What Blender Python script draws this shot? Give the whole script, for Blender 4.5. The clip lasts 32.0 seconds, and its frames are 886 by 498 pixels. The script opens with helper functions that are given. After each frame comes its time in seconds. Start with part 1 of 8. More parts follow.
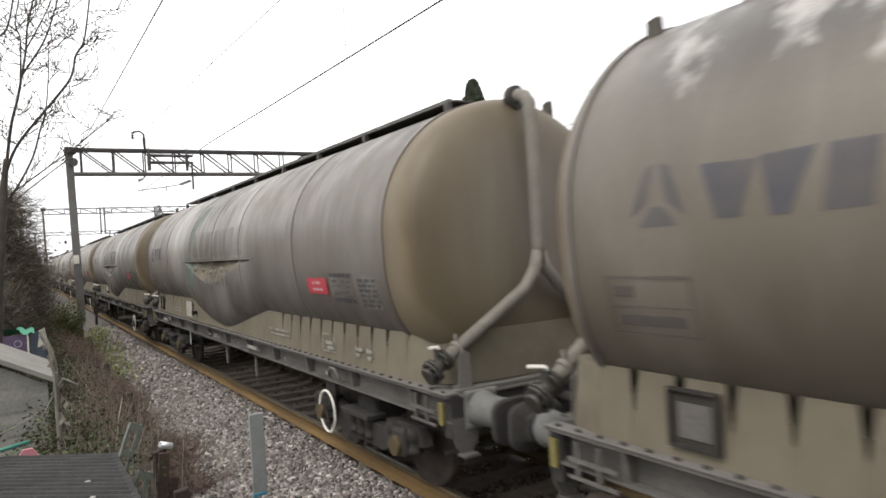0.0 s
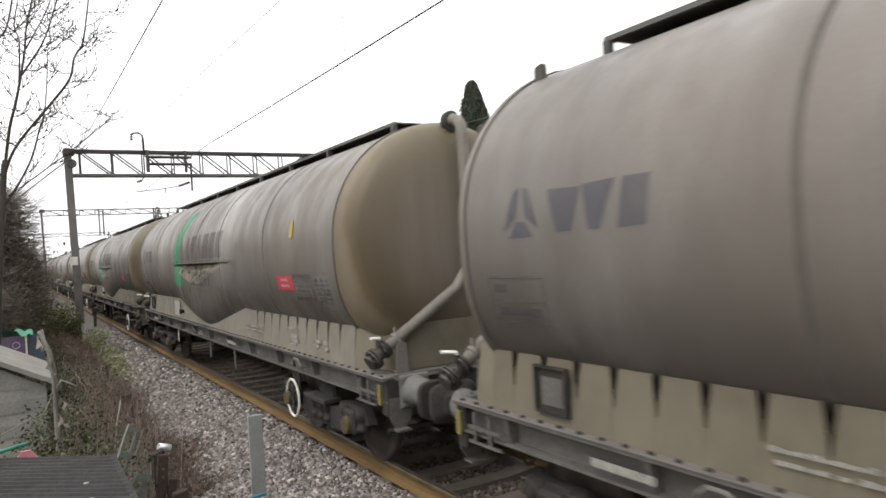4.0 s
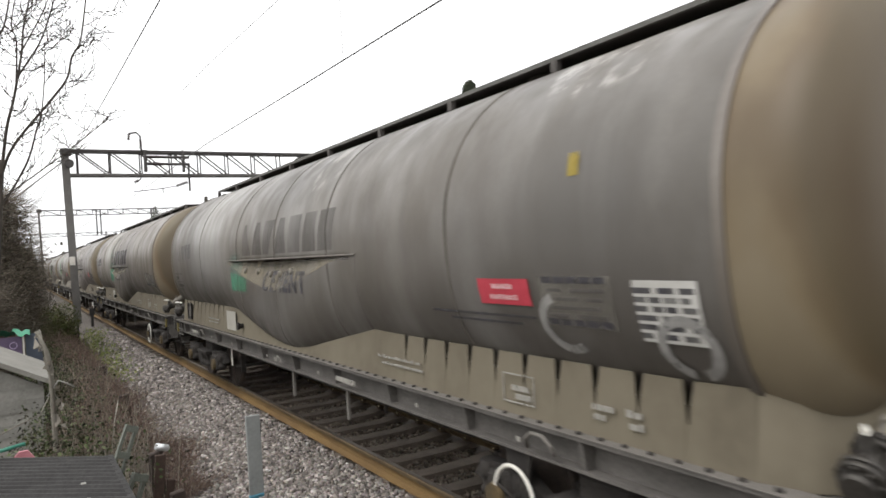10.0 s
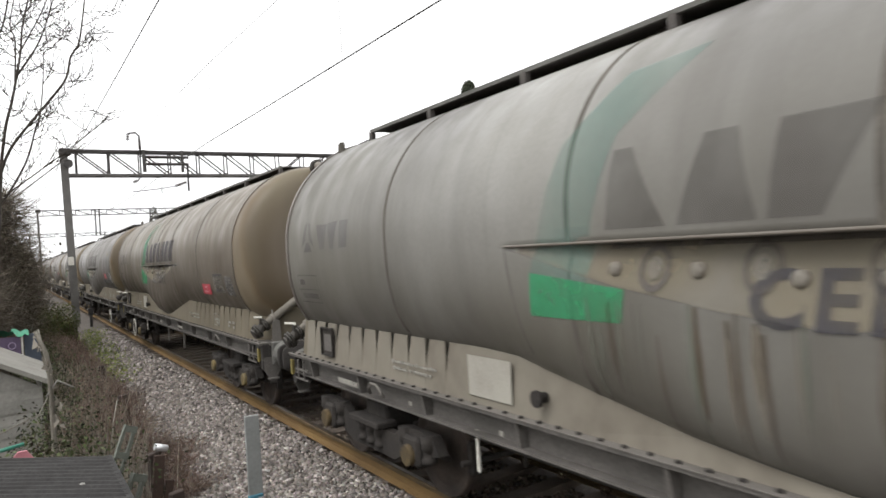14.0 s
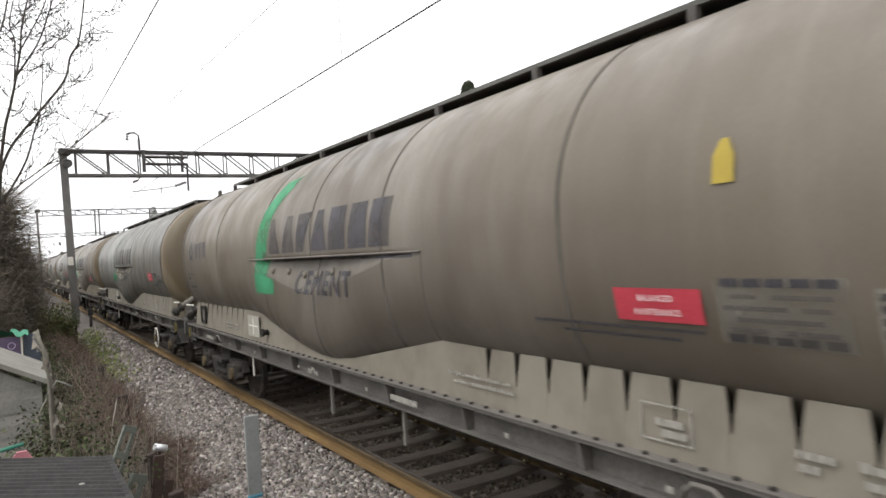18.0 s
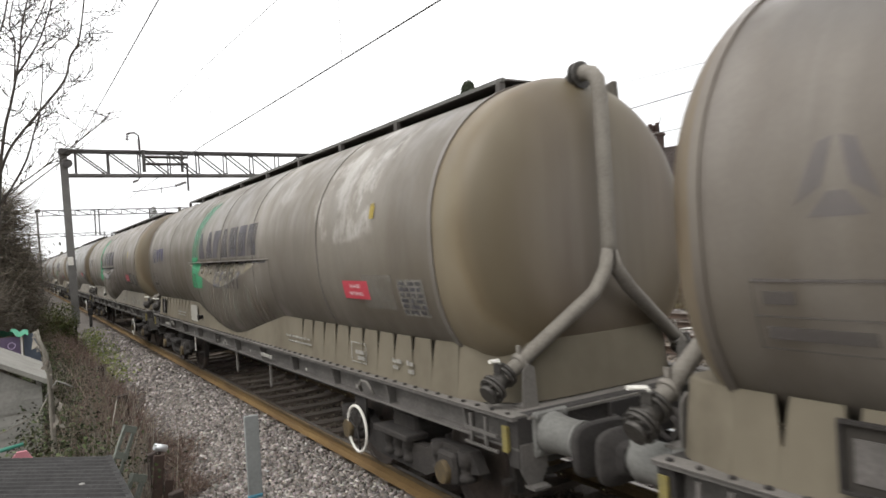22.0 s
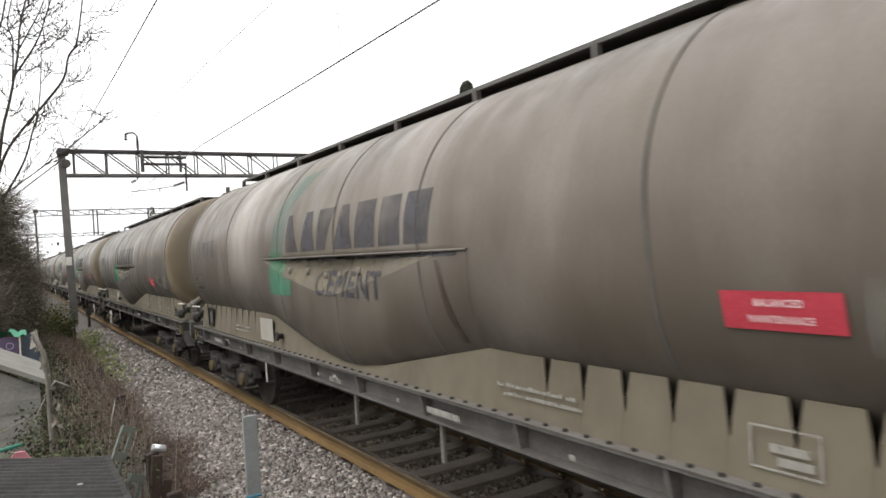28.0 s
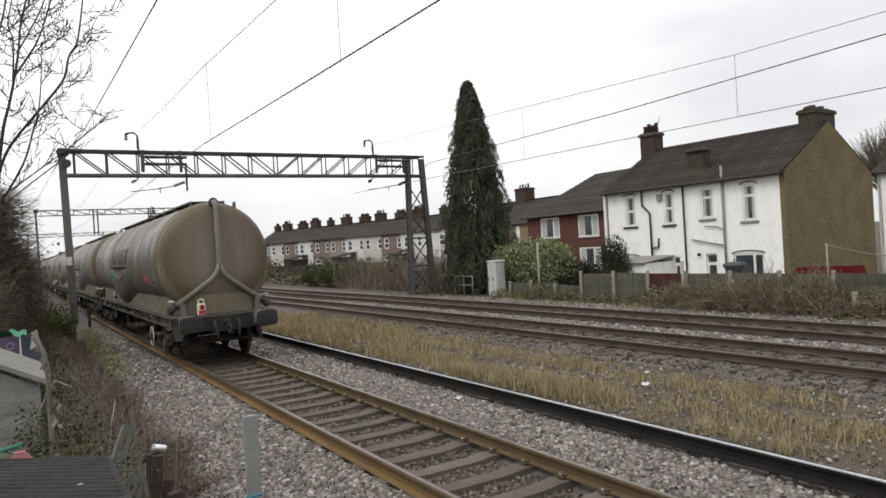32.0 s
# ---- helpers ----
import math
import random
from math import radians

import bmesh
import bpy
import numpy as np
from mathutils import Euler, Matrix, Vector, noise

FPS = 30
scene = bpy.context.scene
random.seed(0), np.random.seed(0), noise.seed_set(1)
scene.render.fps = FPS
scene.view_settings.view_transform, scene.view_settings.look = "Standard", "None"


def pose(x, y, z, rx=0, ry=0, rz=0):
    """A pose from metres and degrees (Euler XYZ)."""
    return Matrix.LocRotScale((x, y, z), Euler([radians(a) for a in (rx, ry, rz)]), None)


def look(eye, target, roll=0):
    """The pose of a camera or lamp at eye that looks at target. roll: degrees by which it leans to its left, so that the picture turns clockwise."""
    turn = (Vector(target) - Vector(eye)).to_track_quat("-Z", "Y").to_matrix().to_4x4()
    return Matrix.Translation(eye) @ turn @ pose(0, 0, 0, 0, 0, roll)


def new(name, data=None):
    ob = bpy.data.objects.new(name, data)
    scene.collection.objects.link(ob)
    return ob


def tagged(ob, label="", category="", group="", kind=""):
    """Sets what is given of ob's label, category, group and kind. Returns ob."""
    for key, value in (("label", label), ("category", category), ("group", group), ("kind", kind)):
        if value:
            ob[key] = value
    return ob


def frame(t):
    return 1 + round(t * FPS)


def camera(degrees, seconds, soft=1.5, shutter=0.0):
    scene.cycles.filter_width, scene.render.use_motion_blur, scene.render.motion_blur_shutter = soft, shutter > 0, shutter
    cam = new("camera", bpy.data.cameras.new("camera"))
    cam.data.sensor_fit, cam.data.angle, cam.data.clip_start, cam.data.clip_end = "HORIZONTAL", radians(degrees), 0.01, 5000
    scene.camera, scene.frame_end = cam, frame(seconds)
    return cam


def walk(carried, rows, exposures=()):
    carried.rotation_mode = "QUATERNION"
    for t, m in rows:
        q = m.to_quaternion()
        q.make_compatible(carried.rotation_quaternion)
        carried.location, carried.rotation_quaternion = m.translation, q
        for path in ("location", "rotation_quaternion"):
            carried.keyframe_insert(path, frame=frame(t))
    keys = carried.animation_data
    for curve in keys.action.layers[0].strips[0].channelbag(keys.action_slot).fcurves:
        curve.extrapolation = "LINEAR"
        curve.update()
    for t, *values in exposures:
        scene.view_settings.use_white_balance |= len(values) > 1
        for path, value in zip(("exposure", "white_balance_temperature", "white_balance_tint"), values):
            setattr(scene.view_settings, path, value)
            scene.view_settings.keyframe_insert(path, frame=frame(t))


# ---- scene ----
# camera on a stand beside the fence; it settles by a fraction of a degree
EYE = Vector((-4.224, 0.0, 2.382))
cam = camera(64.46, 32.0, soft=1.6, shutter=0.2)


def aim(yaw, pitch):
    y, p = radians(yaw), radians(pitch)
    d = Vector((math.sin(y) * math.cos(p), math.cos(y) * math.cos(p), math.sin(p)))
    return look(EYE, EYE + d * 10, -3.43)


DRIFT = [(0.0, 0.46, 0.11), (1.0, 0.43, 0.03), (2.0, 0.41, 0.0), (3.5, 0.37, 0.0), (5.5, 0.35, -0.03), (7.0, 0.28, -0.03),
         (8.5, 0.23, 0.0), (13.0, 0.14, 0.0), (16.5, 0.09, 0.0), (22.0, 0.09, 0.0), (24.0, 0.03, 0.0), (28.0, -0.02, 0.0), (32.0, 0.0, 0.0)]
walk(cam, [(t, aim(31.553 - a, -0.193 - b)) for t, a, b in DRIFT],
     exposures=[(0.0, 0.51), (28.4, 0.51), (29.0, 0.46), (29.6, 0.38), (30.2, 0.22), (30.9, 0.10), (32.0, -0.04)])

# light: a bright overcast sky with a broad, weak sun behind cloud
SUN_ELEV, SUN_ROT = radians(54), radians(262)
world = bpy.data.worlds.new("overcast_sky")
scene.world = world
world.use_nodes = True
wn, wl = world.node_tree.nodes, world.node_tree.links
wn.clear()
w_out, w_bg, w_sky = wn.new("ShaderNodeOutputWorld"), wn.new("ShaderNodeBackground"), wn.new("ShaderNodeTexSky")
w_sky.sky_type, w_sky.sun_disc, w_sky.sun_elevation, w_sky.sun_rotation = "NISHITA", False, SUN_ELEV, SUN_ROT
w_sky.dust_density, w_sky.air_density = 4.0, 1.0
w_hsv, w_mul, w_mix = wn.new("ShaderNodeHueSaturation"), wn.new("ShaderNodeMix"), wn.new("ShaderNodeMix")
w_hsv.inputs["Saturation"].default_value, w_hsv.inputs["Value"].default_value = 0.12, 0.10
w_mix.data_type = "RGBA"
w_mix.inputs[0].default_value = 0.78
w_tc, w_map, w_noise, w_ramp = wn.new("ShaderNodeTexCoord"), wn.new("ShaderNodeMapping"), wn.new("ShaderNodeTexNoise"), wn.new("ShaderNodeValToRGB")
w_map.inputs["Scale"].default_value = (1.0, 1.0, 3.2)
w_noise.inputs["Scale"].default_value, w_noise.inputs["Detail"].default_value, w_noise.inputs["Roughness"].default_value = 1.7, 7.0, 0.5
w_ramp.color_ramp.elements[0].position, w_ramp.color_ramp.elements[0].color = 0.36, (0.86, 0.87, 0.90, 1)
w_ramp.color_ramp.elements[1].position, w_ramp.color_ramp.elements[1].color = 0.62, (1.22, 1.22, 1.22, 1)
wl.new(w_tc.outputs["Generated"], w_map.inputs["Vector"])
wl.new(w_map.outputs["Vector"], w_noise.inputs["Vector"])
wl.new(w_noise.outputs["Fac"], w_ramp.inputs["Fac"])
wl.new(w_sky.outputs["Color"], w_hsv.inputs["Color"])
wl.new(w_hsv.outputs["Color"], w_mix.inputs[6])
wl.new(w_ramp.outputs["Color"], w_mix.inputs[7])
wl.new(w_mix.outputs[2], w_bg.inputs["Color"])
# an overcast sky is brightest overhead
w_sep, w_up = wn.new("ShaderNodeSeparateXYZ"), wn.new("ShaderNodeMath")
w_up.operation, w_up.inputs[1].default_value, w_up.inputs[2].default_value = "MULTIPLY_ADD", 0.55, 1.03
wl.new(w_tc.outputs["Generated"], w_sep.inputs[0])
wl.new(w_sep.outputs["Z"], w_up.inputs[0])
wl.new(w_up.outputs[0], w_bg.inputs["Strength"])
wl.new(w_bg.outputs["Background"], w_out.inputs["Surface"])
sun = new("sun", bpy.data.lights.new("sun", "SUN"))
sun.data.energy, sun.data.angle, sun.data.color = 1.0, radians(25), (1.0, 0.98, 0.96)
sun.matrix_world = look((math.sin(SUN_ROT) * math.cos(SUN_ELEV) * 50, math.cos(SUN_ROT) * math.cos(SUN_ELEV) * 50, math.sin(SUN_ELEV) * 50), (0, 0, 0))


# ---- materials ----
def lin(c):
    """Linear colour from an sRGB hex string."""
    v = [int(c[i:i + 2], 16) / 255 for i in (0, 2, 4)]
    return [x / 12.92 if x <= 0.04045 else ((x + 0.055) / 1.055) ** 2.4 for x in v] + [1]


MATS = {}


def mat(name, a, b=None, c=None, scale=6.0, fine=60.0, rough=0.8, metal=0.0, bump=0.3, stretch=(1, 1, 1), lo=0.35, hi=0.65, rnd=0.0, alpha=1.0, spec=0.3, shift=False):
    """A procedural surface: two tones by a coarse noise, a third by a finer one, and bump."""
    if name in MATS:
        return MATS[name]
    a = lin(a) if isinstance(a, str) else [*a, 1]
    b = a if b is None else (lin(b) if isinstance(b, str) else [*b, 1])
    c = b if c is None else (lin(c) if isinstance(c, str) else [*c, 1])
    m = bpy.data.materials.new(name)
    m.use_nodes = True
    n, l = m.node_tree.nodes, m.node_tree.links
    p = n["Principled BSDF"]
    tc, mp = n.new("ShaderNodeTexCoord"), n.new("ShaderNodeMapping")
    mp.inputs["Scale"].default_value = stretch
    vec = tc.outputs["Object"]
    info = n.new("ShaderNodeObjectInfo")
    if shift:
        add, sc = n.new("ShaderNodeVectorMath"), n.new("ShaderNodeMath")
        sc.operation, sc.inputs[1].default_value = "MULTIPLY", 37.0
        l.new(info.outputs["Random"], sc.inputs[0])
        l.new(vec, add.inputs[0]), l.new(sc.outputs[0], add.inputs[1])
        vec = add.outputs[0]
    l.new(vec, mp.inputs["Vector"])
    n1, n2 = n.new("ShaderNodeTexNoise"), n.new("ShaderNodeTexNoise")
    n1.inputs["Scale"].default_value, n1.inputs["Detail"].default_value = scale, 5.0
    n2.inputs["Scale"].default_value, n2.inputs["Detail"].default_value = fine, 4.0
    l.new(mp.outputs[0], n1.inputs["Vector"]), l.new(vec, n2.inputs["Vector"])
    r1, r2 = n.new("ShaderNodeMapRange"), n.new("ShaderNodeMapRange")
    for r, x in ((r1, n1), (r2, n2)):
        r.inputs["From Min"].default_value, r.inputs["From Max"].default_value = lo, hi
        l.new(x.outputs["Fac"], r.inputs["Value"])
    m1, m2 = n.new("ShaderNodeMix"), n.new("ShaderNodeMix")
    m1.data_type = m2.data_type = "RGBA"
    m1.inputs[6].default_value, m1.inputs[7].default_value, m2.inputs[7].default_value = a, b, c
    half = n.new("ShaderNodeMath")
    half.operation, half.inputs[1].default_value = "MULTIPLY", 0.45
    l.new(r1.outputs[0], m1.inputs[0]), l.new(r2.outputs[0], half.inputs[0]), l.new(half.outputs[0], m2.inputs[0])
    l.new(m1.outputs[2], m2.inputs[6])
    col = m2.outputs[2]
    if rnd:
        hs, rr = n.new("ShaderNodeHueSaturation"), n.new("ShaderNodeMapRange")
        rr.inputs["To Min"].default_value, rr.inputs["To Max"].default_value = 1 - rnd, 1 + rnd
        l.new(info.outputs["Random"], rr.inputs["Value"]), l.new(rr.outputs[0], hs.inputs["Value"]), l.new(col, hs.inputs["Color"])
        col = hs.outputs["Color"]
    l.new(col, p.inputs["Base Color"])
    p.inputs["Roughness"].default_value, p.inputs["Metallic"].default_value = rough, metal
    p.inputs["Specular IOR Level"].default_value = spec
    if bump:
        bp = n.new("ShaderNodeBump")
        bp.inputs["Strength"].default_value, bp.inputs["Distance"].default_value = bump, 0.02
        l.new(n2.outputs["Fac"], bp.inputs["Height"]), l.new(bp.outputs[0], p.inputs["Normal"])
    if alpha < 1:
        ar = n.new("ShaderNodeMapRange")
        ar.inputs["From Min"].default_value, ar.inputs["From Max"].default_value = 0.3, 0.7
        ar.inputs["To Min"].default_value, ar.inputs["To Max"].default_value = alpha * 0.4, min(1, alpha * 1.6)
        l.new(n1.outputs["Fac"], ar.inputs["Value"]), l.new(ar.outputs[0], p.inputs["Alpha"])
    MATS[name] = m
    return m


def island_mat(name, cols, rough=0.95, bump=0.2, fine=40.0, spec=0.2):
    """Tones that change from loose piece to loose piece."""
    if name in MATS:
        return MATS[name]
    m = bpy.data.materials.new(name)
    m.use_nodes = True
    n, l = m.node_tree.nodes, m.node_tree.links
    p = n["Principled BSDF"]
    g, r = n.new("ShaderNodeNewGeometry"), n.new("ShaderNodeValToRGB")
    r.color_ramp.interpolation = "LINEAR"
    while len(r.color_ramp.elements) < len(cols):
        r.color_ramp.elements.new(0.5)
    for i, c in enumerate(cols):
        r.color_ramp.elements[i].position = i / (len(cols) - 1)
        r.color_ramp.elements[i].color = lin(c)
    l.new(g.outputs["Random Per Island"], r.inputs["Fac"])
    tc, nz = n.new("ShaderNodeTexCoord"), n.new("ShaderNodeTexNoise")
    nz.inputs["Scale"].default_value = fine
    l.new(tc.outputs["Object"], nz.inputs["Vector"])
    mx = n.new("ShaderNodeMix")
    mx.data_type, mx.blend_type = "RGBA", "MULTIPLY"
    mx.inputs[0].default_value = 0.35
    l.new(r.outputs["Color"], mx.inputs[6]), l.new(nz.outputs["Color"], mx.inputs[7])
    l.new(mx.outputs[2], p.inputs["Base Color"])
    p.inputs["Roughness"].default_value, p.inputs["Specular IOR Level"].default_value = rough, spec
    MATS[name] = m
    return m


def plain(name, c, rough=0.5, metal=0.0, emit=0.0):
    if name in MATS:
        return MATS[name]
    m = bpy.data.materials.new(name)
    m.use_nodes = True
    p = m.node_tree.nodes["Principled BSDF"]
    p.inputs["Base Color"].default_value = lin(c)
    p.inputs["Roughness"].default_value, p.inputs["Metallic"].default_value = rough, metal
    if emit:
        p.inputs["Emission Color"].default_value, p.inputs["Emission Strength"].default_value = lin(c), emit
    MATS[name] = m
    return m


# ---- mesh builder ----
class Geo:
    """Gathers faces for one mesh."""

    def __init__(self):
        self.v, self.f, self.s = [], [], []

    def add(self, verts, faces, smooth=False):
        o = len(self.v)
        self.v += [tuple(p) for p in verts]
        self.f += [tuple(i + o for i in f) for f in faces]
        self.s += [smooth] * len(faces)
        return self

    def box(self, x0, x1, y0, y1, z0, z1, m=None, bev=0.0):
        """A box; bev chamfers its twelve edges."""
        b = min(bev, (x1 - x0) * 0.45, (y1 - y0) * 0.45, (z1 - z0) * 0.45)
        if b <= 0:
            vs = [Vector((x, y, z)) for x in (x0, x1) for y in (y0, y1) for z in (z0, z1)]
            fs = [(0, 1, 3, 2), (4, 6, 7, 5), (0, 4, 5, 1), (2, 3, 7, 6), (0, 2, 6, 4), (1, 5, 7, 3)]
        else:
            vs, idx = [], {}
            for i, x in enumerate((x0, x1)):
                for j, y in enumerate((y0, y1)):
                    for k, z in enumerate((z0, z1)):
                        sx, sy, sz = (1, -1)[i] * b, (1, -1)[j] * b, (1, -1)[k] * b
                        for a, p in enumerate(((x, y + sy, z + sz), (x + sx, y, z + sz), (x + sx, y + sy, z))):
                            idx[i, j, k, a] = len(vs)
                            vs.append(Vector(p))
            q = lambda *t: idx[t]
            fs = [tuple(q(i, j, k, 0) for j, k in ((0, 0), (0, 1), (1, 1), (1, 0))) for i in (0, 1)]
            fs += [tuple(q(i, j, k, 1) for i, k in ((0, 0), (1, 0), (1, 1), (0, 1))) for j in (0, 1)]
            fs += [tuple(q(i, j, k, 2) for i, j in ((0, 0), (0, 1), (1, 1), (1, 0))) for k in (0, 1)]
            for j in (0, 1):
                for k in (0, 1):
                    fs.append((q(0, j, k, 1), q(0, j, k, 2), q(1, j, k, 2), q(1, j, k, 1)))
            for i in (0, 1):
                for k in (0, 1):
                    fs.append((q(i, 0, k, 0), q(i, 0, k, 2), q(i, 1, k, 2), q(i, 1, k, 0)))
                for j in (0, 1):
                    fs.append((q(i, j, 0, 0), q(i, j, 0, 1), q(i, j, 1, 1), q(i, j, 1, 0)))
            for i in (0, 1):
                for j in (0, 1):
                    for k in (0, 1):
                        fs.append((q(i, j, k, 0), q(i, j, k, 1), q(i, j, k, 2)))
        if m is not None:
            vs = [m @ p for p in vs]
        return self.add(vs, fs)

    def tube(self, pts, r, n=8, caps=True, smooth=True):
        """A round bar along points; r may be a list."""
        pts = [Vector(p) for p in pts]
        rs = r if isinstance(r, (list, tuple)) else [r] * len(pts)
        vs, fs = [], []
        ref = None
        for i, p in enumerate(pts):
            d = (pts[min(i + 1, len(pts) - 1)] - pts[max(i - 1, 0)]).normalized()
            if ref is None:
                ref = d.orthogonal().normalized()
            ref = (ref - d * ref.dot(d)).normalized()
            w = d.cross(ref)
            for k in range(n):
                a = 2 * math.pi * k / n
                vs.append(p + (ref * math.cos(a) + w * math.sin(a)) * rs[i])
        for i in range(len(pts) - 1):
            for k in range(n):
                fs.append((i * n + k, i * n + (k + 1) % n, (i + 1) * n + (k + 1) % n, (i + 1) * n + k))
        self.add(vs, fs, smooth)
        if caps:
            o = len(self.v) - len(vs)
            self.f += [tuple(o + k for k in reversed(range(n))), tuple(o + len(vs) - n + k for k in range(n))]
            self.s += [False, False]
        return self

    def ring(self, c, axis, R, r, n=28, k=8):
        """A torus round a centre, in the plane across axis ('x', 'y' or 'z')."""
        vs, fs = [], []
        for i in range(n):
            a = 2 * math.pi * i / n
            for j in range(k):
                b = 2 * math.pi * j / k
                u, v, w = (R + r * math.cos(b)) * math.cos(a), (R + r * math.cos(b)) * math.sin(a), r * math.sin(b)
                p = {"x": (w, u, v), "y": (u, w, v), "z": (u, v, w)}[axis]
                vs.append(Vector(c) + Vector(p))
        for i in range(n):
            for j in range(k):
                fs.append((i * k + j, i * k + (j + 1) % k, (i + 1) % n * k + (j + 1) % k, (i + 1) % n * k + j))
        return self.add(vs, fs, True)

    def prism(self, pts, axis, a, b):
        """A flat outline, extruded along axis from a to b."""
        put = {"x": lambda u, v, w: (w, u, v), "y": lambda u, v, w: (u, w, v), "z": lambda u, v, w: (u, v, w)}[axis]
        n = len(pts)
        vs = [put(u, v, a) for u, v in pts] + [put(u, v, b) for u, v in pts]
        fs = [tuple(reversed(range(n))), tuple(range(n, 2 * n))] + [(i, (i + 1) % n, n + (i + 1) % n, n + i) for i in range(n)]
        return self.add(vs, fs)

    def loft(self, rows, closed=True, smooth=True, cap=False):
        n = len(rows[0])
        vs = [p for r in rows for p in r]
        fs = [(i * n + k, i * n + (k + 1) % n, (i + 1) * n + (k + 1) % n, (i + 1) * n + k)
              for i in range(len(rows) - 1) for k in range(n if closed else n - 1)]
        self.add(vs, fs, smooth)
        if cap:
            o = len(self.v) - len(vs)
            self.f += [tuple(o + k for k in reversed(range(n))), tuple(o + len(vs) - n + k for k in range(n))]
            self.s += [False, False]
        return self

    def mesh(self, name, material):
        me = bpy.data.meshes.new(name)
        me.from_pydata(self.v, [], self.f)
        me.polygons.foreach_set("use_smooth", self.s)
        if material:
            me.materials.append(material)
        bm = bmesh.new()
        bm.from_mesh(me)
        bmesh.ops.recalc_face_normals(bm, faces=bm.faces)
        bm.to_mesh(me)
        bm.free()
        return me


def part(name, geo, material, parent=None, label="", at=None):
    """Links a Geo (or a mesh) as one object, under its thing."""
    me = geo.mesh(name, material) if isinstance(geo, Geo) else geo
    ob = new(name, me)
    if parent is not None:
        ob.parent = parent
    if at is not None:
        ob.matrix_basis = at
    if label:
        tagged(ob, label)
    return ob


def thing(name, label, category, group="", kind="", at=None):
    ob = new(name)
    ob.empty_display_size = 0.2
    if at is not None:
        ob.matrix_basis = at
    return tagged(ob, label, category, group, kind)


def single(name, geo, material, label, category, group="", kind="", at=None):
    return tagged(part(name, geo, material, None, "", at), label, category, group, kind)


def soup(name, verts, faces, material, smooth=False):
    """A mesh from arrays; faces all of one size."""
    me = bpy.data.meshes.new(name)
    verts, faces = np.asarray(verts, np.float32), np.asarray(faces, np.int32)
    k = faces.shape[1]
    me.vertices.add(len(verts))
    me.vertices.foreach_set("co", verts.ravel())
    me.loops.add(faces.size)
    me.loops.foreach_set("vertex_index", faces.ravel())
    me.polygons.add(len(faces))
    me.polygons.foreach_set("loop_start", np.arange(len(faces), dtype=np.int32) * k)
    if smooth:
        me.polygons.foreach_set("use_smooth", np.ones(len(faces), bool))
    me.update(calc_edges=True)
    me.materials.append(material)
    return me


# ---- ground and tracks ----
LEVELS = [(-2500, -0.9), (-60, -0.9), (-6, -0.75), (-3.4, -0.62), (-2.7, -0.5), (-1.7, -0.24), (-1.3, -0.165), (-1.1, -0.175), (-0.92, -0.19), (-0.84, -0.225), (-0.66, -0.265), (0.66, -0.265), (0.86, -0.205), (1.1, -0.18), (1.3, -0.165), (1.7, -0.2), (2.3, -0.27), (3.0, -0.3), (6.6, -0.3),
          (7.0, -0.2), (12.9, -0.2), (14.2, -0.38), (17.0, -0.42), (19.0, -0.5), (40, -0.6), (2500, -0.6)]


def gz(x):
    return float(np.interp(x, [a for a, _ in LEVELS], [b for _, b in LEVELS]))


EARTH = mat("earth", "524a40", "635a4d", "3d3a2e", scale=1.6, fine=45, rough=1.0, bump=1.0)
BALLAST = mat("ballast_bed", "5c5651", "6b655f", "433f3c", scale=2.0, fine=30, rough=1.0, bump=1.0)
STONES = island_mat("ballast_stone", ["4c4744", "918882", "706a64", "aba39c", "605a55", "978f89", "3a3735", "c2bab3", "68625d", "807872"], fine=30)
xs = sorted({a for a, _ in LEVELS} | {-20, -10, -4.5, 0, 4.5, 9, 24, 30, 60, 200})
ys = [-2500, -200, -40, -15, -5, 0, 5, 10, 15, 20, 30, 40, 60, 90, 150, 400, 2500]
g = Geo()
g.add([(x, y, gz(x) - 0.03) for y in ys for x in xs],
      [(j * len(xs) + i, j * len(xs) + i + 1, (j + 1) * len(xs) + i + 1, (j + 1) * len(xs) + i) for j in range(len(ys) - 1) for i in range(len(xs) - 1)])
ground = single("ground", g, EARTH, "brown earth with thin grass beside the railway", "ground", kind="structure")


def bed(name, x0, x1, y0, y1, step, label):
    """A strip of ballast with an uneven top."""
    g = Geo()
    X = np.arange(x0, x1 + 1e-6, step)
    Y = np.concatenate([np.arange(y0, 26, step * 1.5), np.arange(26, y1, 1.5)])
    g.add([(x, y, gz(x) + 0.03 * noise.noise((x * 2.1, y * 2.1, 3.0)) * (1 if i not in (0, len(X) - 1) else 0) - (0.02 if i in (0, len(X) - 1) else 0))
           for y in Y for i, x in enumerate(X)],
          [(j * len(X) + i, j * len(X) + i + 1, (j + 1) * len(X) + i + 1, (j + 1) * len(X) + i) for j in range(len(Y) - 1) for i in range(len(X) - 1)], True)
    return single(name, g, BALLAST, label, "ballast", kind="structure")


bed("ballast_bed", -2.75, 2.95, -4, 160, 0.16, "grey-brown crushed stone ballast under the near track")
bed("ballast_bed", 6.7, 16.4, -4, 160, 0.3, "dark ballast under the two far tracks and along the far path")

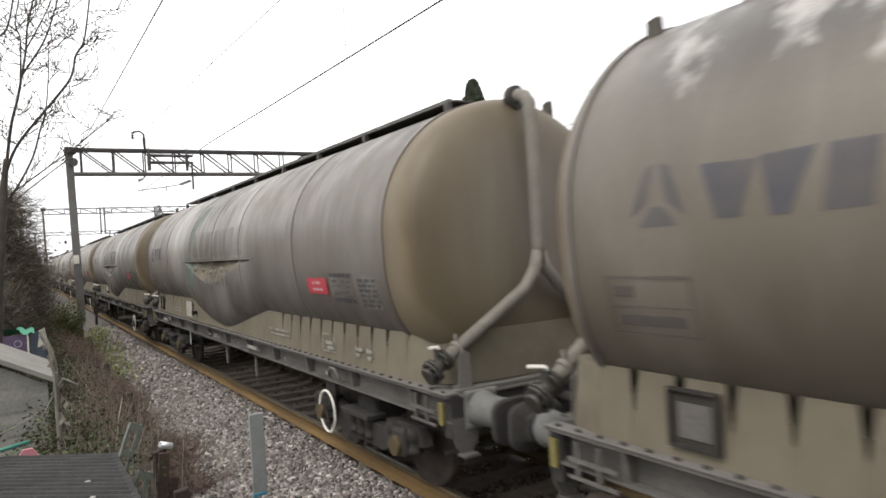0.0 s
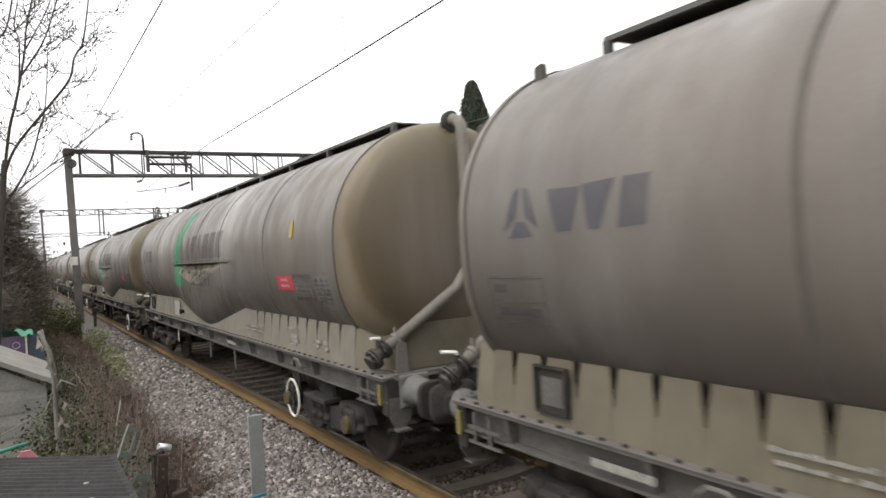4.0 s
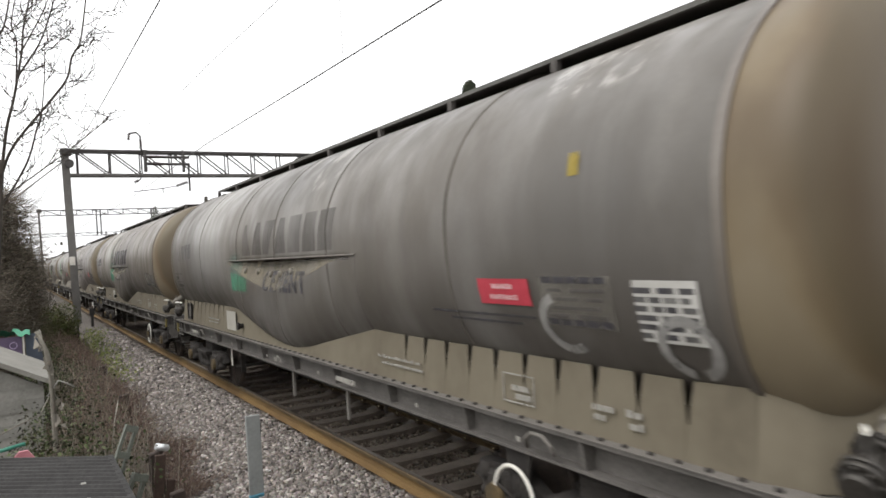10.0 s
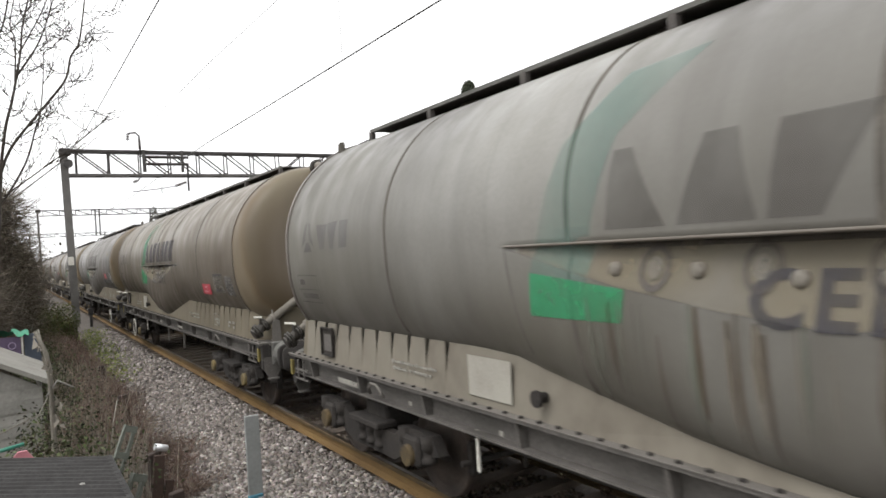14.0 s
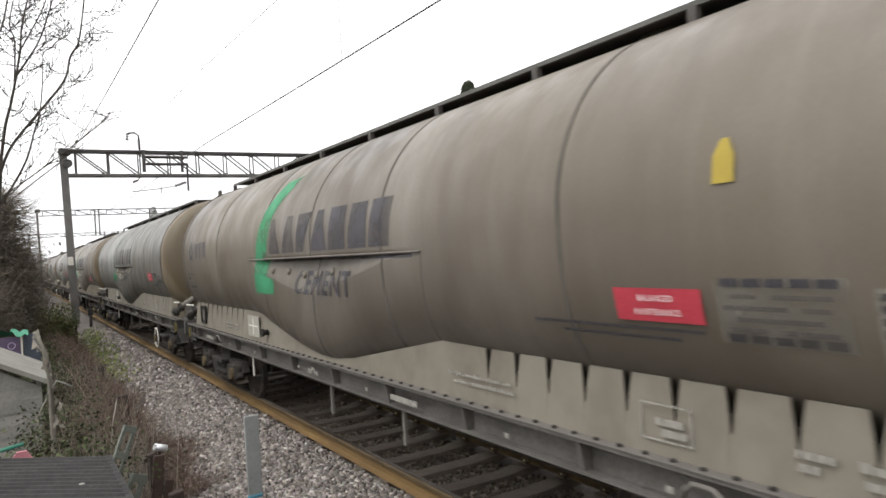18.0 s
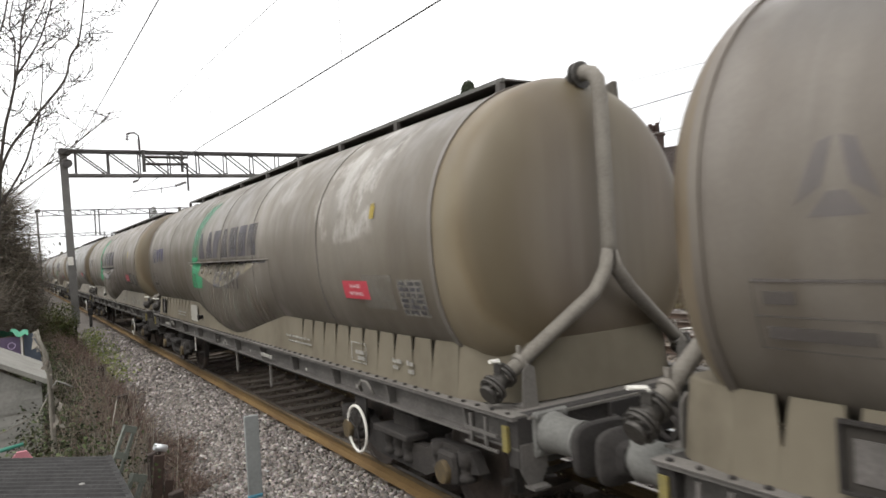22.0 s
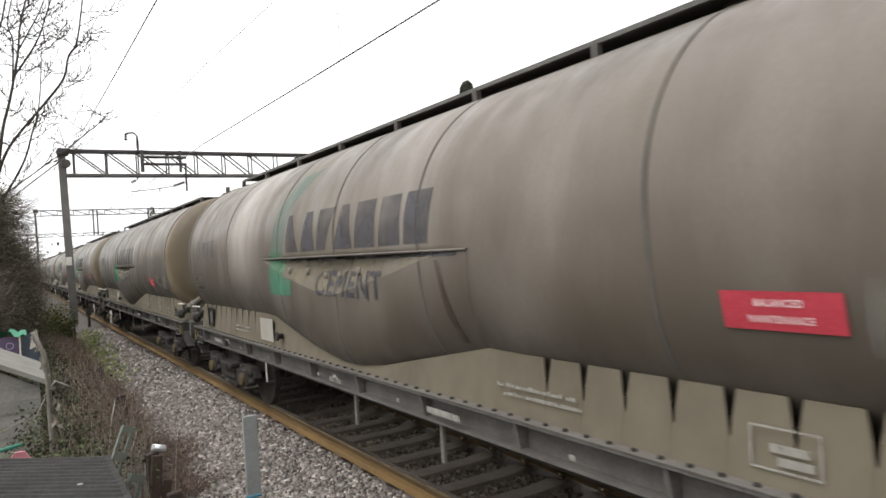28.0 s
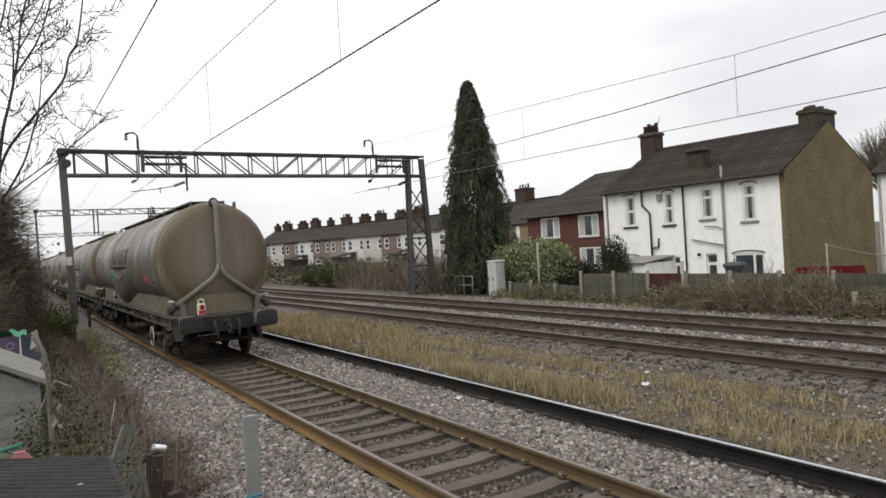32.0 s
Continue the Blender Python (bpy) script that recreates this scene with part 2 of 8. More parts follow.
# loose stones, denser where the camera stands close
UNIT = np.array([(-1, -1, -1), (1, -1, -1), (1, 1, -1), (-1, 1, -1), (-1, -1, 1), (1, -1, 1), (1, 1, 1), (-1, 1, 1)], float) * 0.5
QUADS = np.array([(0, 3, 2, 1), (4, 5, 6, 7), (0, 1, 5, 4), (1, 2, 6, 5), (2, 3, 7, 6), (3, 0, 4, 7)])


def scatter_stones(name, zones, seed, label, material=STONES):
    rng = np.random.default_rng(seed)
    V, F, o = [], [], 0
    for x0, x1, y0, y1, per, size in zones:
        n = int((x1 - x0) * (y1 - y0) * per)
        px, py = rng.uniform(x0, x1, n), rng.uniform(y0, y1, n)
        pz = np.interp(px, [a for a, _ in LEVELS], [b for _, b in LEVELS])
        s = size * rng.uniform(0.55, 1.3, (n, 1, 1)) * rng.uniform(0.6, 1.25, (n, 1, 3))
        P = UNIT[None] * s + rng.normal(0, 0.16, (n, 8, 3)) * s
        ang, tilt = rng.uniform(0, 6.28, n), rng.uniform(-0.7, 0.7, n)
        ca, sa, ct, st = np.cos(ang), np.sin(ang), np.cos(tilt), np.sin(tilt)
        x, y, z = P[..., 0], P[..., 1] * ct[:, None] - P[..., 2] * st[:, None], P[..., 1] * st[:, None] + P[..., 2] * ct[:, None]
        Q = np.stack([x * ca[:, None] - y * sa[:, None] + px[:, None], x * sa[:, None] + y * ca[:, None] + py[:, None], z + pz[:, None] + rng.uniform(-0.014, 0.02, n)[:, None]], -1)
        V.append(Q.reshape(-1, 3))
        F.append((QUADS[None] + (np.arange(n) * 8 + o)[:, None, None]).reshape(-1, 4))
        o += n * 8
    me = soup(name, np.concatenate(V), np.concatenate(F), material)
    return tagged(new(name, me), label, "ballast", kind="stuff")


scatter_stones("ballast_stones", [(-2.8, -1.02, 5, 13, 1250, 0.038), (-2.8, -1.02, 13, 15, 800, 0.046), (-2.75, -1.02, 15, 32, 330, 0.058), (-1.04, -0.86, 5, 20, 800, 0.04), (0.86, 1.04, 2.5, 20, 230, 0.04),
                                  (1.02, 2.4, 2.5, 14, 1100, 0.040), (1.02, 2.5, 14, 30, 240, 0.058), (2.4, 3.1, 2.5, 20, 120, 0.05)], 3,
               "loose grey and brown crushed stones round the near track")
scatter_stones("ballast_stones", [(9.35, 10.65, 4, 34, 330, 0.055), (12.75, 13.5, 4, 34, 200, 0.05)], 4, "pale loose stones between and beside the far tracks")
scatter_stones("crib_stones", [(7.65, 8.9, 4, 30, 120, 0.05), (11.05, 12.3, 4, 30, 90, 0.05), (6.8, 7.4, 4, 30, 130, 0.05)], 8, "oil-darkened brown stones within the far tracks",
               island_mat("crib_stone", ["3f3831", "6a5f54", "524a41", "7d7266", "463f38", "8b8073"], fine=30))

scatter_stones("crib_stones", [(-0.66, 0.66, 2.5, 14, 520, 0.040), (-0.66, 0.66, 14, 30, 200, 0.045)], 6, "oil-darkened brown stones between the sleepers",
               island_mat("crib_stone", ["3f3831", "6a5f54", "524a41", "7d7266", "463f38", "8b8073"], fine=30))
scatter_stones("verge_stones", [(2.9, 7.0, 3, 18, 70, 0.03), (2.9, 7.0, 18, 34, 25, 0.045), (13.0, 16.6, 6, 34, 150, 0.045)], 5, "small dark stones and clods on the grass strip")

RUST = mat("rail_rust", "4b3e2d", "5e4e35", "382e22", scale=3, fine=90, rough=0.75, bump=0.2)
RUST_Y = mat("rail_ochre", "7a623c", "685234", "4a3b29", scale=4, fine=70, rough=0.85, bump=0.25, stretch=(1, 0.25, 1))
RUST_D = mat("rail_dark_rust", "42362e", "524338", "302824", scale=3, fine=80, rough=0.8, bump=0.2)
POLISH = mat("rail_polished", "6e665e", "82796f", "5c544d", scale=2, fine=120, rough=0.32, metal=0.8, bump=0.05, stretch=(4, 0.2, 1))
SHINE = mat("rail_bright_strip", "d4d6d7", "bcbfc2", scale=2, rough=0.3, metal=0.5, bump=0.0)
BLACK = mat("black_rail_paint", "1d1b1a", "292623", "151413", scale=3, fine=50, rough=0.8, bump=0.2, spec=0.15)
SLEEPER = mat("sleeper_concrete", "5a5149", "685e54", "474039", scale=5, fine=60, rough=0.95, bump=0.4, rnd=0.12)
SECTION = [(-0.07, -0.159), (0.07, -0.159), (0.07, -0.148), (0.012, -0.125), (0.009, -0.055), (0.035, -0.038), (0.036, -0.012), (0.026, -0.002),
           (-0.026, -0.002), (-0.036, -0.012), (-0.035, -0.038), (-0.009, -0.055), (-0.012, -0.125), (-0.07, -0.148)]
Y0, Y1 = -6.0, 170.0


def rail(name, x, material, parent, label, top=None, z=0.0, scale=1.0, head=None):
    g = Geo()
    ysr = [Y0, 0, 6, 12, 24, 48, Y1]
    g.loft([[(x + u * scale, y, z + v * scale) for u, v in SECTION] for y in ysr], smooth=False, cap=True)
    r = part(name, g, material, parent, label)
    if top:
        part("running_surface", Geo().box(x - 0.024, x + 0.024, Y0, Y1, z - 0.003, z + 0.001), top, r, "polished running surface")
        if head:
            part("rail_head", Geo().loft([[(x + u * 1.06 * scale, y, z + v * scale) for u, v in ((0.035, -0.042), (0.036, -0.012), (0.027, -0.0015), (-0.027, -0.0015), (-0.036, -0.012), (-0.035, -0.042))] for y in (Y0, 6, 24, Y1)], smooth=False, cap=True), head, r, "dark brown rail head")
    return r


SL = Geo()
SL.prism([(-1.26, -0.33), (1.26, -0.33), (1.24, -0.165), (0.95, -0.155), (0.55, -0.158), (0.35, -0.18), (-0.35, -0.18), (-0.55, -0.158), (-0.95, -0.155), (-1.24, -0.165)], "y", -0.115, 0.115)
sleeper_mesh = SL.mesh("sleeper", SLEEPER)
CLIP = Geo()
CLIP.tube([(0.0, -0.05, -0.13), (0.0, 0.05, -0.13), (0.04, 0.06, -0.12), (0.05, 0.0, -0.115), (0.04, -0.05, -0.125)], 0.011, 6)
CLIP.box(0.02, 0.075, -0.05, 0.05, -0.16, -0.14)
clip_mesh = CLIP.mesh("rail_clip", mat("clip_steel", "463a2f", "5e5040", "7a6a52", scale=20, rough=0.7, metal=0.2))
PAD = Geo().box(0.048, 0.066, -0.011, 0.011, -0.130, -0.112, bev=0.004)
pad_mesh = PAD.mesh("clip_insulator", plain("insulator_cream", "c9bd94", 0.4))

near_track = thing("near_track", "single railway track with rusty rails on concrete sleepers", "railway track", kind="structure")
rail("rail", -0.7525, RUST_Y, near_track, "worn rail with an ochre rusty side", POLISH, head=RUST, scale=1.1)
rail("rail", 0.7525, RUST, near_track, "worn rail with a brown rusty side", POLISH)
for i in range(96):
    y = -1.81 + i * 0.636
    part("sleeper", sleeper_mesh, None, near_track, at=pose(0, y, -0.018))
    if y < 26:
        for x, s in ((-0.7525, 1), (0.7525, -1), (0.7525, 1)):
            c = part("rail_clip", clip_mesh, None, near_track, at=Matrix.Translation((x + s * 0.045, y, 0)) @ Matrix.Diagonal((s, 1, 1, 1)))
            if s * x < 0:
                part("clip_insulator", pad_mesh, None, c)

black_rail = single("black_rail", Geo().loft([[(2.545 + u * 1.25, y, -0.02 + v * 1.12) for u, v in SECTION] for y in (Y0, 0, 6, 12, 24, 48, Y1)], smooth=False, cap=True), BLACK,
                    "black rail with a thin bright worn strip along its head", "rail", kind="structure")
part("bright_strip", Geo().box(2.500, 2.538, Y0, Y1, -0.03, -0.016), SHINE, black_rail, "bright polished strip")

for xc, lab in ((8.27, "far railway track with dark rusty rails beside dry grass"), (11.67, "farthest railway track with dark rusty rails")):
    ft = thing("far_track", lab, "railway track", "far tracks", kind="structure")
    rail("rail", xc - 0.7525, RUST_D, ft, "dark rusty rail", POLISH)
    rail("rail", xc + 0.7525, RUST_D, ft, "dark rusty rail", POLISH)
    for i in range(70):
        part("sleeper", sleeper_mesh, None, ft, at=pose(xc, 1.0 + i * 0.65, -0.02))


# ---- the train ----
NOSE = 7.6   # the leading headstock lies 7.6 m ahead of a wagon's middle


def ys_(u):
    return NOSE - u




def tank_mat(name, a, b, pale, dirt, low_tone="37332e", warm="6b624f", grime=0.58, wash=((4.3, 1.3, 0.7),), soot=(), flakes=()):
    """Cement-dusted steel. wash: pale rubbed stretches (place, half width, strength); soot and flakes: patches on
    the crown (place, half width, lower edge, strength)."""
    m = bpy.data.materials.new(name)
    m.use_nodes = True
    n, l = m.node_tree.nodes, m.node_tree.links
    p = n["Principled BSDF"]
    tc, info = n.new("ShaderNodeTexCoord"), n.new("ShaderNodeObjectInfo")
    mul, add = n.new("ShaderNodeMath"), n.new("ShaderNodeVectorMath")
    mul.operation, mul.inputs[1].default_value = "MULTIPLY", 53.0
    l.new(info.outputs["Random"], mul.inputs[0])
    l.new(tc.outputs["Object"], add.inputs[0]), l.new(mul.outputs[0], add.inputs[1])

    def nz(scale, stretch, detail=4.0, lo=0.35, hi=0.65, rough=0.5):
        mp, t, r = n.new("ShaderNodeMapping"), n.new("ShaderNodeTexNoise"), n.new("ShaderNodeMapRange")
        mp.inputs["Scale"].default_value = stretch
        t.inputs["Scale"].default_value, t.inputs["Detail"].default_value, t.inputs["Roughness"].default_value = scale, detail, rough
        r.inputs["From Min"].default_value, r.inputs["From Max"].default_value = lo, hi
        l.new(add.outputs[0], mp.inputs["Vector"]), l.new(mp.outputs[0], t.inputs["Vector"]), l.new(t.outputs["Fac"], r.inputs["Value"])
        return r.outputs[0]

    def mix(f, x, y, k=1.0):
        mx, q = n.new("ShaderNodeMix"), n.new("ShaderNodeMath")
        mx.data_type = "RGBA"
        q.operation, q.inputs[1].default_value, q.use_clamp = "MULTIPLY", k, True
        l.new(f, q.inputs[0]), l.new(q.outputs[0], mx.inputs[0])
        for i, c in ((6, x), (7, y)):
            if isinstance(c, str):
                mx.inputs[i].default_value = lin(c)
            else:
                l.new(c, mx.inputs[i])
        return mx.outputs[2]

    def math_(op, x, y):
        q = n.new("ShaderNodeMath")
        q.operation = op
        for i, c in enumerate((x, y)):
            if isinstance(c, float):
                q.inputs[i].default_value = c
            else:
                l.new(c, q.inputs[i])
        return q.outputs[0]

    sep = n.new("ShaderNodeSeparateXYZ")
    l.new(tc.outputs["Object"], sep.inputs[0])
    along = math_("SUBTRACT", NOSE, sep.outputs["Y"])

    def band(lo, hi, out=sep.outputs["Z"]):
        r = n.new("ShaderNodeMapRange")
        r.interpolation_type = "SMOOTHSTEP"
        r.inputs["From Min"].default_value, r.inputs["From Max"].default_value = lo, hi
        l.new(out, r.inputs["Value"])
        return r.outputs[0]

    def near(c, w):
        """1 at the place c along the wagon, fading to 0 at w on either side."""
        return band(w, 0.0, math_("ABSOLUTE", math_("SUBTRACT", along, c), 0.0))

    rings = nz(0.36, (0.02, 1.0, 0.02), 2.0, 0.32, 0.68)
    col = mix(nz(0.5, (1, 1, 0.8), 4.0, 0.3, 0.7), a, b)
    col = mix(rings, col, dirt, 0.42)                                                    # a tone of its own for each ring of plates
    col = mix(nz(0.7, (0.6, 0.35, 0.5), 3.0, 0.45, 0.75), col, dirt, 0.45)               # broad dirty patches
    col = mix(nz(0.33, (0.7, 0.6, 1.0), 2.0, 0.45, 0.65), col, warm, 0.42)               # ochre dust in broad drifts
    for c, w, k in wash:
        col = mix(math_("MULTIPLY", near(c, w), math_("MULTIPLY", nz(0.9, (0.3, 0.9, 0.3), 3.0, 0.15, 0.6), band(1.5, 2.6))), col, pale, k)
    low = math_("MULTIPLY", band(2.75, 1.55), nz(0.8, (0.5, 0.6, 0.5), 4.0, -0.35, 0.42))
    col = mix(low, col, low_tone, grime)                                                 # road grime thrown up from below, with the lower half's shading painted in
    runs = math_("MULTIPLY", nz(1.0, (0.2, 5.0, 0.22), 4.0, 0.52, 0.72, 0.6), band(1.3, 2.5))
    col = mix(runs, col, dirt, 0.26)                                                     # dirty rain runs from the crown
    runs = math_("MULTIPLY", nz(0.8, (0.3, 3.6, 0.2), 3.0, 0.56, 0.74, 0.6), band(1.7, 3.0))
    col = mix(runs, col, pale, 0.16)
    top = math_("MULTIPLY", nz(1.1, (0.4, 0.7, 0.6), 6.0, 0.5, 0.62), band(3.05, 3.65))
    col = mix(top, col, "4b4743", 0.55)
    for c, w, z, k in soot:
        f = math_("MULTIPLY", near(c, w), math_("MULTIPLY", band(z, z + 0.5), nz(1.7, (0.5, 0.8, 0.55), 6.0, 0.30, 0.47, 0.6)))
        col = mix(f, col, "3c3936", k)
    for c, w, z, k in flakes:
        f = math_("MULTIPLY", band(0.42, 0.6, math_("ADD", math_("MULTIPLY", near(c, w), band(z - 0.2, z + 0.35)), math_("MULTIPLY", nz(1.5, (0.5, 0.7, 0.6), 5.0, 0.2, 0.8, 0.6), 0.45))), nz(2.6, (0.6, 0.75, 0.5), 9.0, 0.50, 0.58, 0.62))
        col = mix(f, col, "b0aca5", k)
        f = math_("MULTIPLY", near(c, w), math_("MULTIPLY", band(z, z + 0.3), nz(3.4, (0.7, 0.9, 0.4), 8.0, 0.56, 0.62, 0.6)))
        col = mix(f, col, "57524c", k)
    col = mix(nz(2.4, (0.8, 0.8, 0.5), 6.0, 0.45, 0.7), col, dirt, 0.24)
    col = mix(nz(1.7, (0.8, 0.7, 0.35), 5.0, 0.5, 0.72), col, pale, 0.18)
    col = mix(nz(30.0, (1, 1, 1), 3.0), col, dirt, 0.14)
    l.new(col, p.inputs["Base Color"])
    rr = n.new("ShaderNodeMapRange")
    rr.inputs["To Min"].default_value, rr.inputs["To Max"].default_value = 0.36, 0.6
    l.new(nz(3.0, (1, 1, 0.4)), rr.inputs["Value"]), l.new(rr.outputs[0], p.inputs["Roughness"])
    p.inputs["Specular IOR Level"].default_value = 0.4
    bp = n.new("ShaderNodeBump")
    bp.inputs["Strength"].default_value, bp.inputs["Distance"].default_value = 0.035, 0.02
    l.new(nz(2.0, (1, 1, 1), 3.0, 0.0, 1.0), bp.inputs["Height"]), l.new(bp.outputs[0], p.inputs["Normal"])
    return m


BEIGE, OCHRE, BROWN = ("77706a", "6b645e", "a29e97", "504a44"), ("6e665a", "645c51", "958f84", "50483e"), ("716a62", "655e57", "9c978f", "4a443e")
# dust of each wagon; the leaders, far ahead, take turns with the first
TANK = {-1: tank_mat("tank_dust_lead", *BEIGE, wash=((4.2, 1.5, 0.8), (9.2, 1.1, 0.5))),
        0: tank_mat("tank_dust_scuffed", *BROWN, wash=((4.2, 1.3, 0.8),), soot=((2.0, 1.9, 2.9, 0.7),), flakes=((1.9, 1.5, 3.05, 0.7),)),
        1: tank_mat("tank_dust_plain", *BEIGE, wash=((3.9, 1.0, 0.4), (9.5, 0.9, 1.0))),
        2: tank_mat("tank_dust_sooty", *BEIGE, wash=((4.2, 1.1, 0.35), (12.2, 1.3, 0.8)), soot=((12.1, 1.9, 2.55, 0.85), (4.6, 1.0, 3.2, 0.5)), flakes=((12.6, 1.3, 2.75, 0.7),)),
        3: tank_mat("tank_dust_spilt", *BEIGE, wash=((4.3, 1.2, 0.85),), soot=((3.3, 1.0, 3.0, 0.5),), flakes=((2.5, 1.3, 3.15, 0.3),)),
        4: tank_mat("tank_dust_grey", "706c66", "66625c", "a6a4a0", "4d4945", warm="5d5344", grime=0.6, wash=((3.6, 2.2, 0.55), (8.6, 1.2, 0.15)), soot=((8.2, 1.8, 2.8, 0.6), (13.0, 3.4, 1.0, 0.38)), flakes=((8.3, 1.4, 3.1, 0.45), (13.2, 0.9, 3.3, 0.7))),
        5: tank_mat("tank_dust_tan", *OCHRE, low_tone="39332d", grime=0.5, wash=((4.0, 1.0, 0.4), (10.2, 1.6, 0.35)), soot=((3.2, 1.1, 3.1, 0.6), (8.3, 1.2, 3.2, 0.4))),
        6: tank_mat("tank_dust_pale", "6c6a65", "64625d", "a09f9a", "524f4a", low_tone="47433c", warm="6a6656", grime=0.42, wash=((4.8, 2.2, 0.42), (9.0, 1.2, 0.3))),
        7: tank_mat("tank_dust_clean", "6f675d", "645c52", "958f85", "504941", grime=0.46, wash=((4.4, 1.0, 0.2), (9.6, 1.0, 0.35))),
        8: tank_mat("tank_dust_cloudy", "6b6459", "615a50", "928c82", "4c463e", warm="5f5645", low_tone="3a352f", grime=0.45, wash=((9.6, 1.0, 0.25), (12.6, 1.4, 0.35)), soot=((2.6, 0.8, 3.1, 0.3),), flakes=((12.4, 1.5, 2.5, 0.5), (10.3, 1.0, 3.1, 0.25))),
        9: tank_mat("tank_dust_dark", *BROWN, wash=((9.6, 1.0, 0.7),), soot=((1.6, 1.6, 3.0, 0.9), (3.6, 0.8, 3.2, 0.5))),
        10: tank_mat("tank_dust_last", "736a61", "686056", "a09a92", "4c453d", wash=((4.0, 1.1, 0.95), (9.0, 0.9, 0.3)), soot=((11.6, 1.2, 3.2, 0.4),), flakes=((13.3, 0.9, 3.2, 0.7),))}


def head_mat(name):
    """The tank's end: pale rim, ochre-brown dust in a ring, olive grey in the middle, run down in places."""
    m = bpy.data.materials.new(name)
    m.use_nodes = True
    n, l = m.node_tree.nodes, m.node_tree.links
    p = n["Principled BSDF"]
    tc, sep, info, off = n.new("ShaderNodeTexCoord"), n.new("ShaderNodeSeparateXYZ"), n.new("ShaderNodeObjectInfo"), n.new("ShaderNodeVectorMath")
    k = n.new("ShaderNodeMath")
    k.operation, k.inputs[1].default_value = "MULTIPLY", 41.0
    l.new(info.outputs["Random"], k.inputs[0])
    l.new(tc.outputs["Object"], sep.inputs[0]), l.new(tc.outputs["Object"], off.inputs[0]), l.new(k.outputs[0], off.inputs[1])
    cx, cz, ln = n.new("ShaderNodeCombineXYZ"), n.new("ShaderNodeMath"), n.new("ShaderNodeVectorMath")
    cz.operation, cz.inputs[1].default_value = "SUBTRACT", 2.55
    ln.operation = "LENGTH"
    l.new(sep.outputs["Z"], cz.inputs[0]), l.new(sep.outputs["X"], cx.inputs[0]), l.new(cz.outputs[0], cx.inputs[2]), l.new(cx.outputs[0], ln.inputs[0])

    def nz(scale, stretch, detail, lo, hi):
        mp, t, r = n.new("ShaderNodeMapping"), n.new("ShaderNodeTexNoise"), n.new("ShaderNodeMapRange")
        mp.inputs["Scale"].default_value = stretch
        t.inputs["Scale"].default_value, t.inputs["Detail"].default_value = scale, detail
        r.inputs["To Min"].default_value, r.inputs["To Max"].default_value = lo, hi
        r.inputs["From Min"].default_value, r.inputs["From Max"].default_value = 0.3, 0.7
        l.new(off.outputs[0], mp.inputs["Vector"]), l.new(mp.outputs[0], t.inputs["Vector"]), l.new(t.outputs["Fac"], r.inputs["Value"])
        return r.outputs[0]

    sm, dv, rp = n.new("ShaderNodeMath"), n.new("ShaderNodeMath"), n.new("ShaderNodeValToRGB")
    l.new(ln.outputs["Value"], sm.inputs[0]), l.new(nz(1.3, (1, 1, 0.7), 5.0, -0.05, 0.05), sm.inputs[1])
    for i, (pos, c) in enumerate(((0.0, "7a736c"), (0.38, "756d64"), (0.62, "6a6054"), (0.78, "574c3d"), (0.89, "4e4331"), (0.945, "594b37"), (0.975, "6b5e49"), (1.0, "716654"))):
        if i > 1:
            rp.color_ramp.elements.new(pos)
        rp.color_ramp.elements[i].position, rp.color_ramp.elements[i].color = pos, lin(c)
    dv.operation, dv.inputs[1].default_value = "DIVIDE", 1.33
    l.new(sm.outputs[0], dv.inputs[0]), l.new(dv.outputs[0], rp.inputs["Fac"])
    mx, my = n.new("ShaderNodeMix"), n.new("ShaderNodeMix")
    mx.data_type = my.data_type = "RGBA"
    mx.inputs[7].default_value, my.inputs[7].default_value = lin("564c40"), lin("6c6450")
    l.new(nz(1.6, (2.2, 1, 0.25), 4.0, -0.15, 0.5), mx.inputs[0]), l.new(rp.outputs["Color"], mx.inputs[6])
    l.new(nz(0.8, (1.0, 1, 0.5), 3.0, -0.2, 0.55), my.inputs[0]), l.new(mx.outputs[2], my.inputs[6])
    l.new(my.outputs[2], p.inputs["Base Color"])
    p.inputs["Roughness"].default_value, p.inputs["Specular IOR Level"].default_value = 0.5, 0.35
    return m


HEADM = head_mat("tank_end_brown")
SKIRT = mat("skirt_dusty_tan", "665f51", "575043", "6c6556", scale=0.9, fine=5, rough=0.85, bump=0.02, stretch=(1, 1.2, 0.3), shift=True)
SKIRTP = mat("skirt_dusty_pale", "736e63", "655f55", "7d776c", scale=0.9, fine=5, rough=0.85, bump=0.02, stretch=(1, 1.2, 0.3), shift=True)
FRAME = mat("frame_grey_dirt", "524f4b", "625e5a", "3f3c39", scale=3, fine=40, rough=0.8, bump=0.2, shift=True)
FRAMEL = mat("frame_flange_dust", "66625d", "5a5651", "75716b", scale=3, fine=40, rough=0.85, bump=0.2)
BOGIE = mat("bogie_grime", "2b2826", "3a3632", "1f1d1b", scale=4, fine=40, rough=0.9, bump=0.4)
WHEEL = mat("wheel_steel", "3b3531", "564c45", "2a2623", scale=4, rough=0.7, metal=0.3)
BUFFERM = mat("buffer_dust", "666561", "575652", "777671", scale=4, fine=40, rough=0.7, bump=0.1)
PIPE = mat("pipe_dusty", "757067", "67625a", "858078", scale=5, fine=40, rough=0.75, bump=0.15)
WALKE = mat("walkway_edge_grey", "5c5b57", "6b6a66", "474642", scale=3, rough=0.8)
WALKM = mat("walkway_dark", "474441", "5a5653", "37342f", scale=3, rough=0.8)
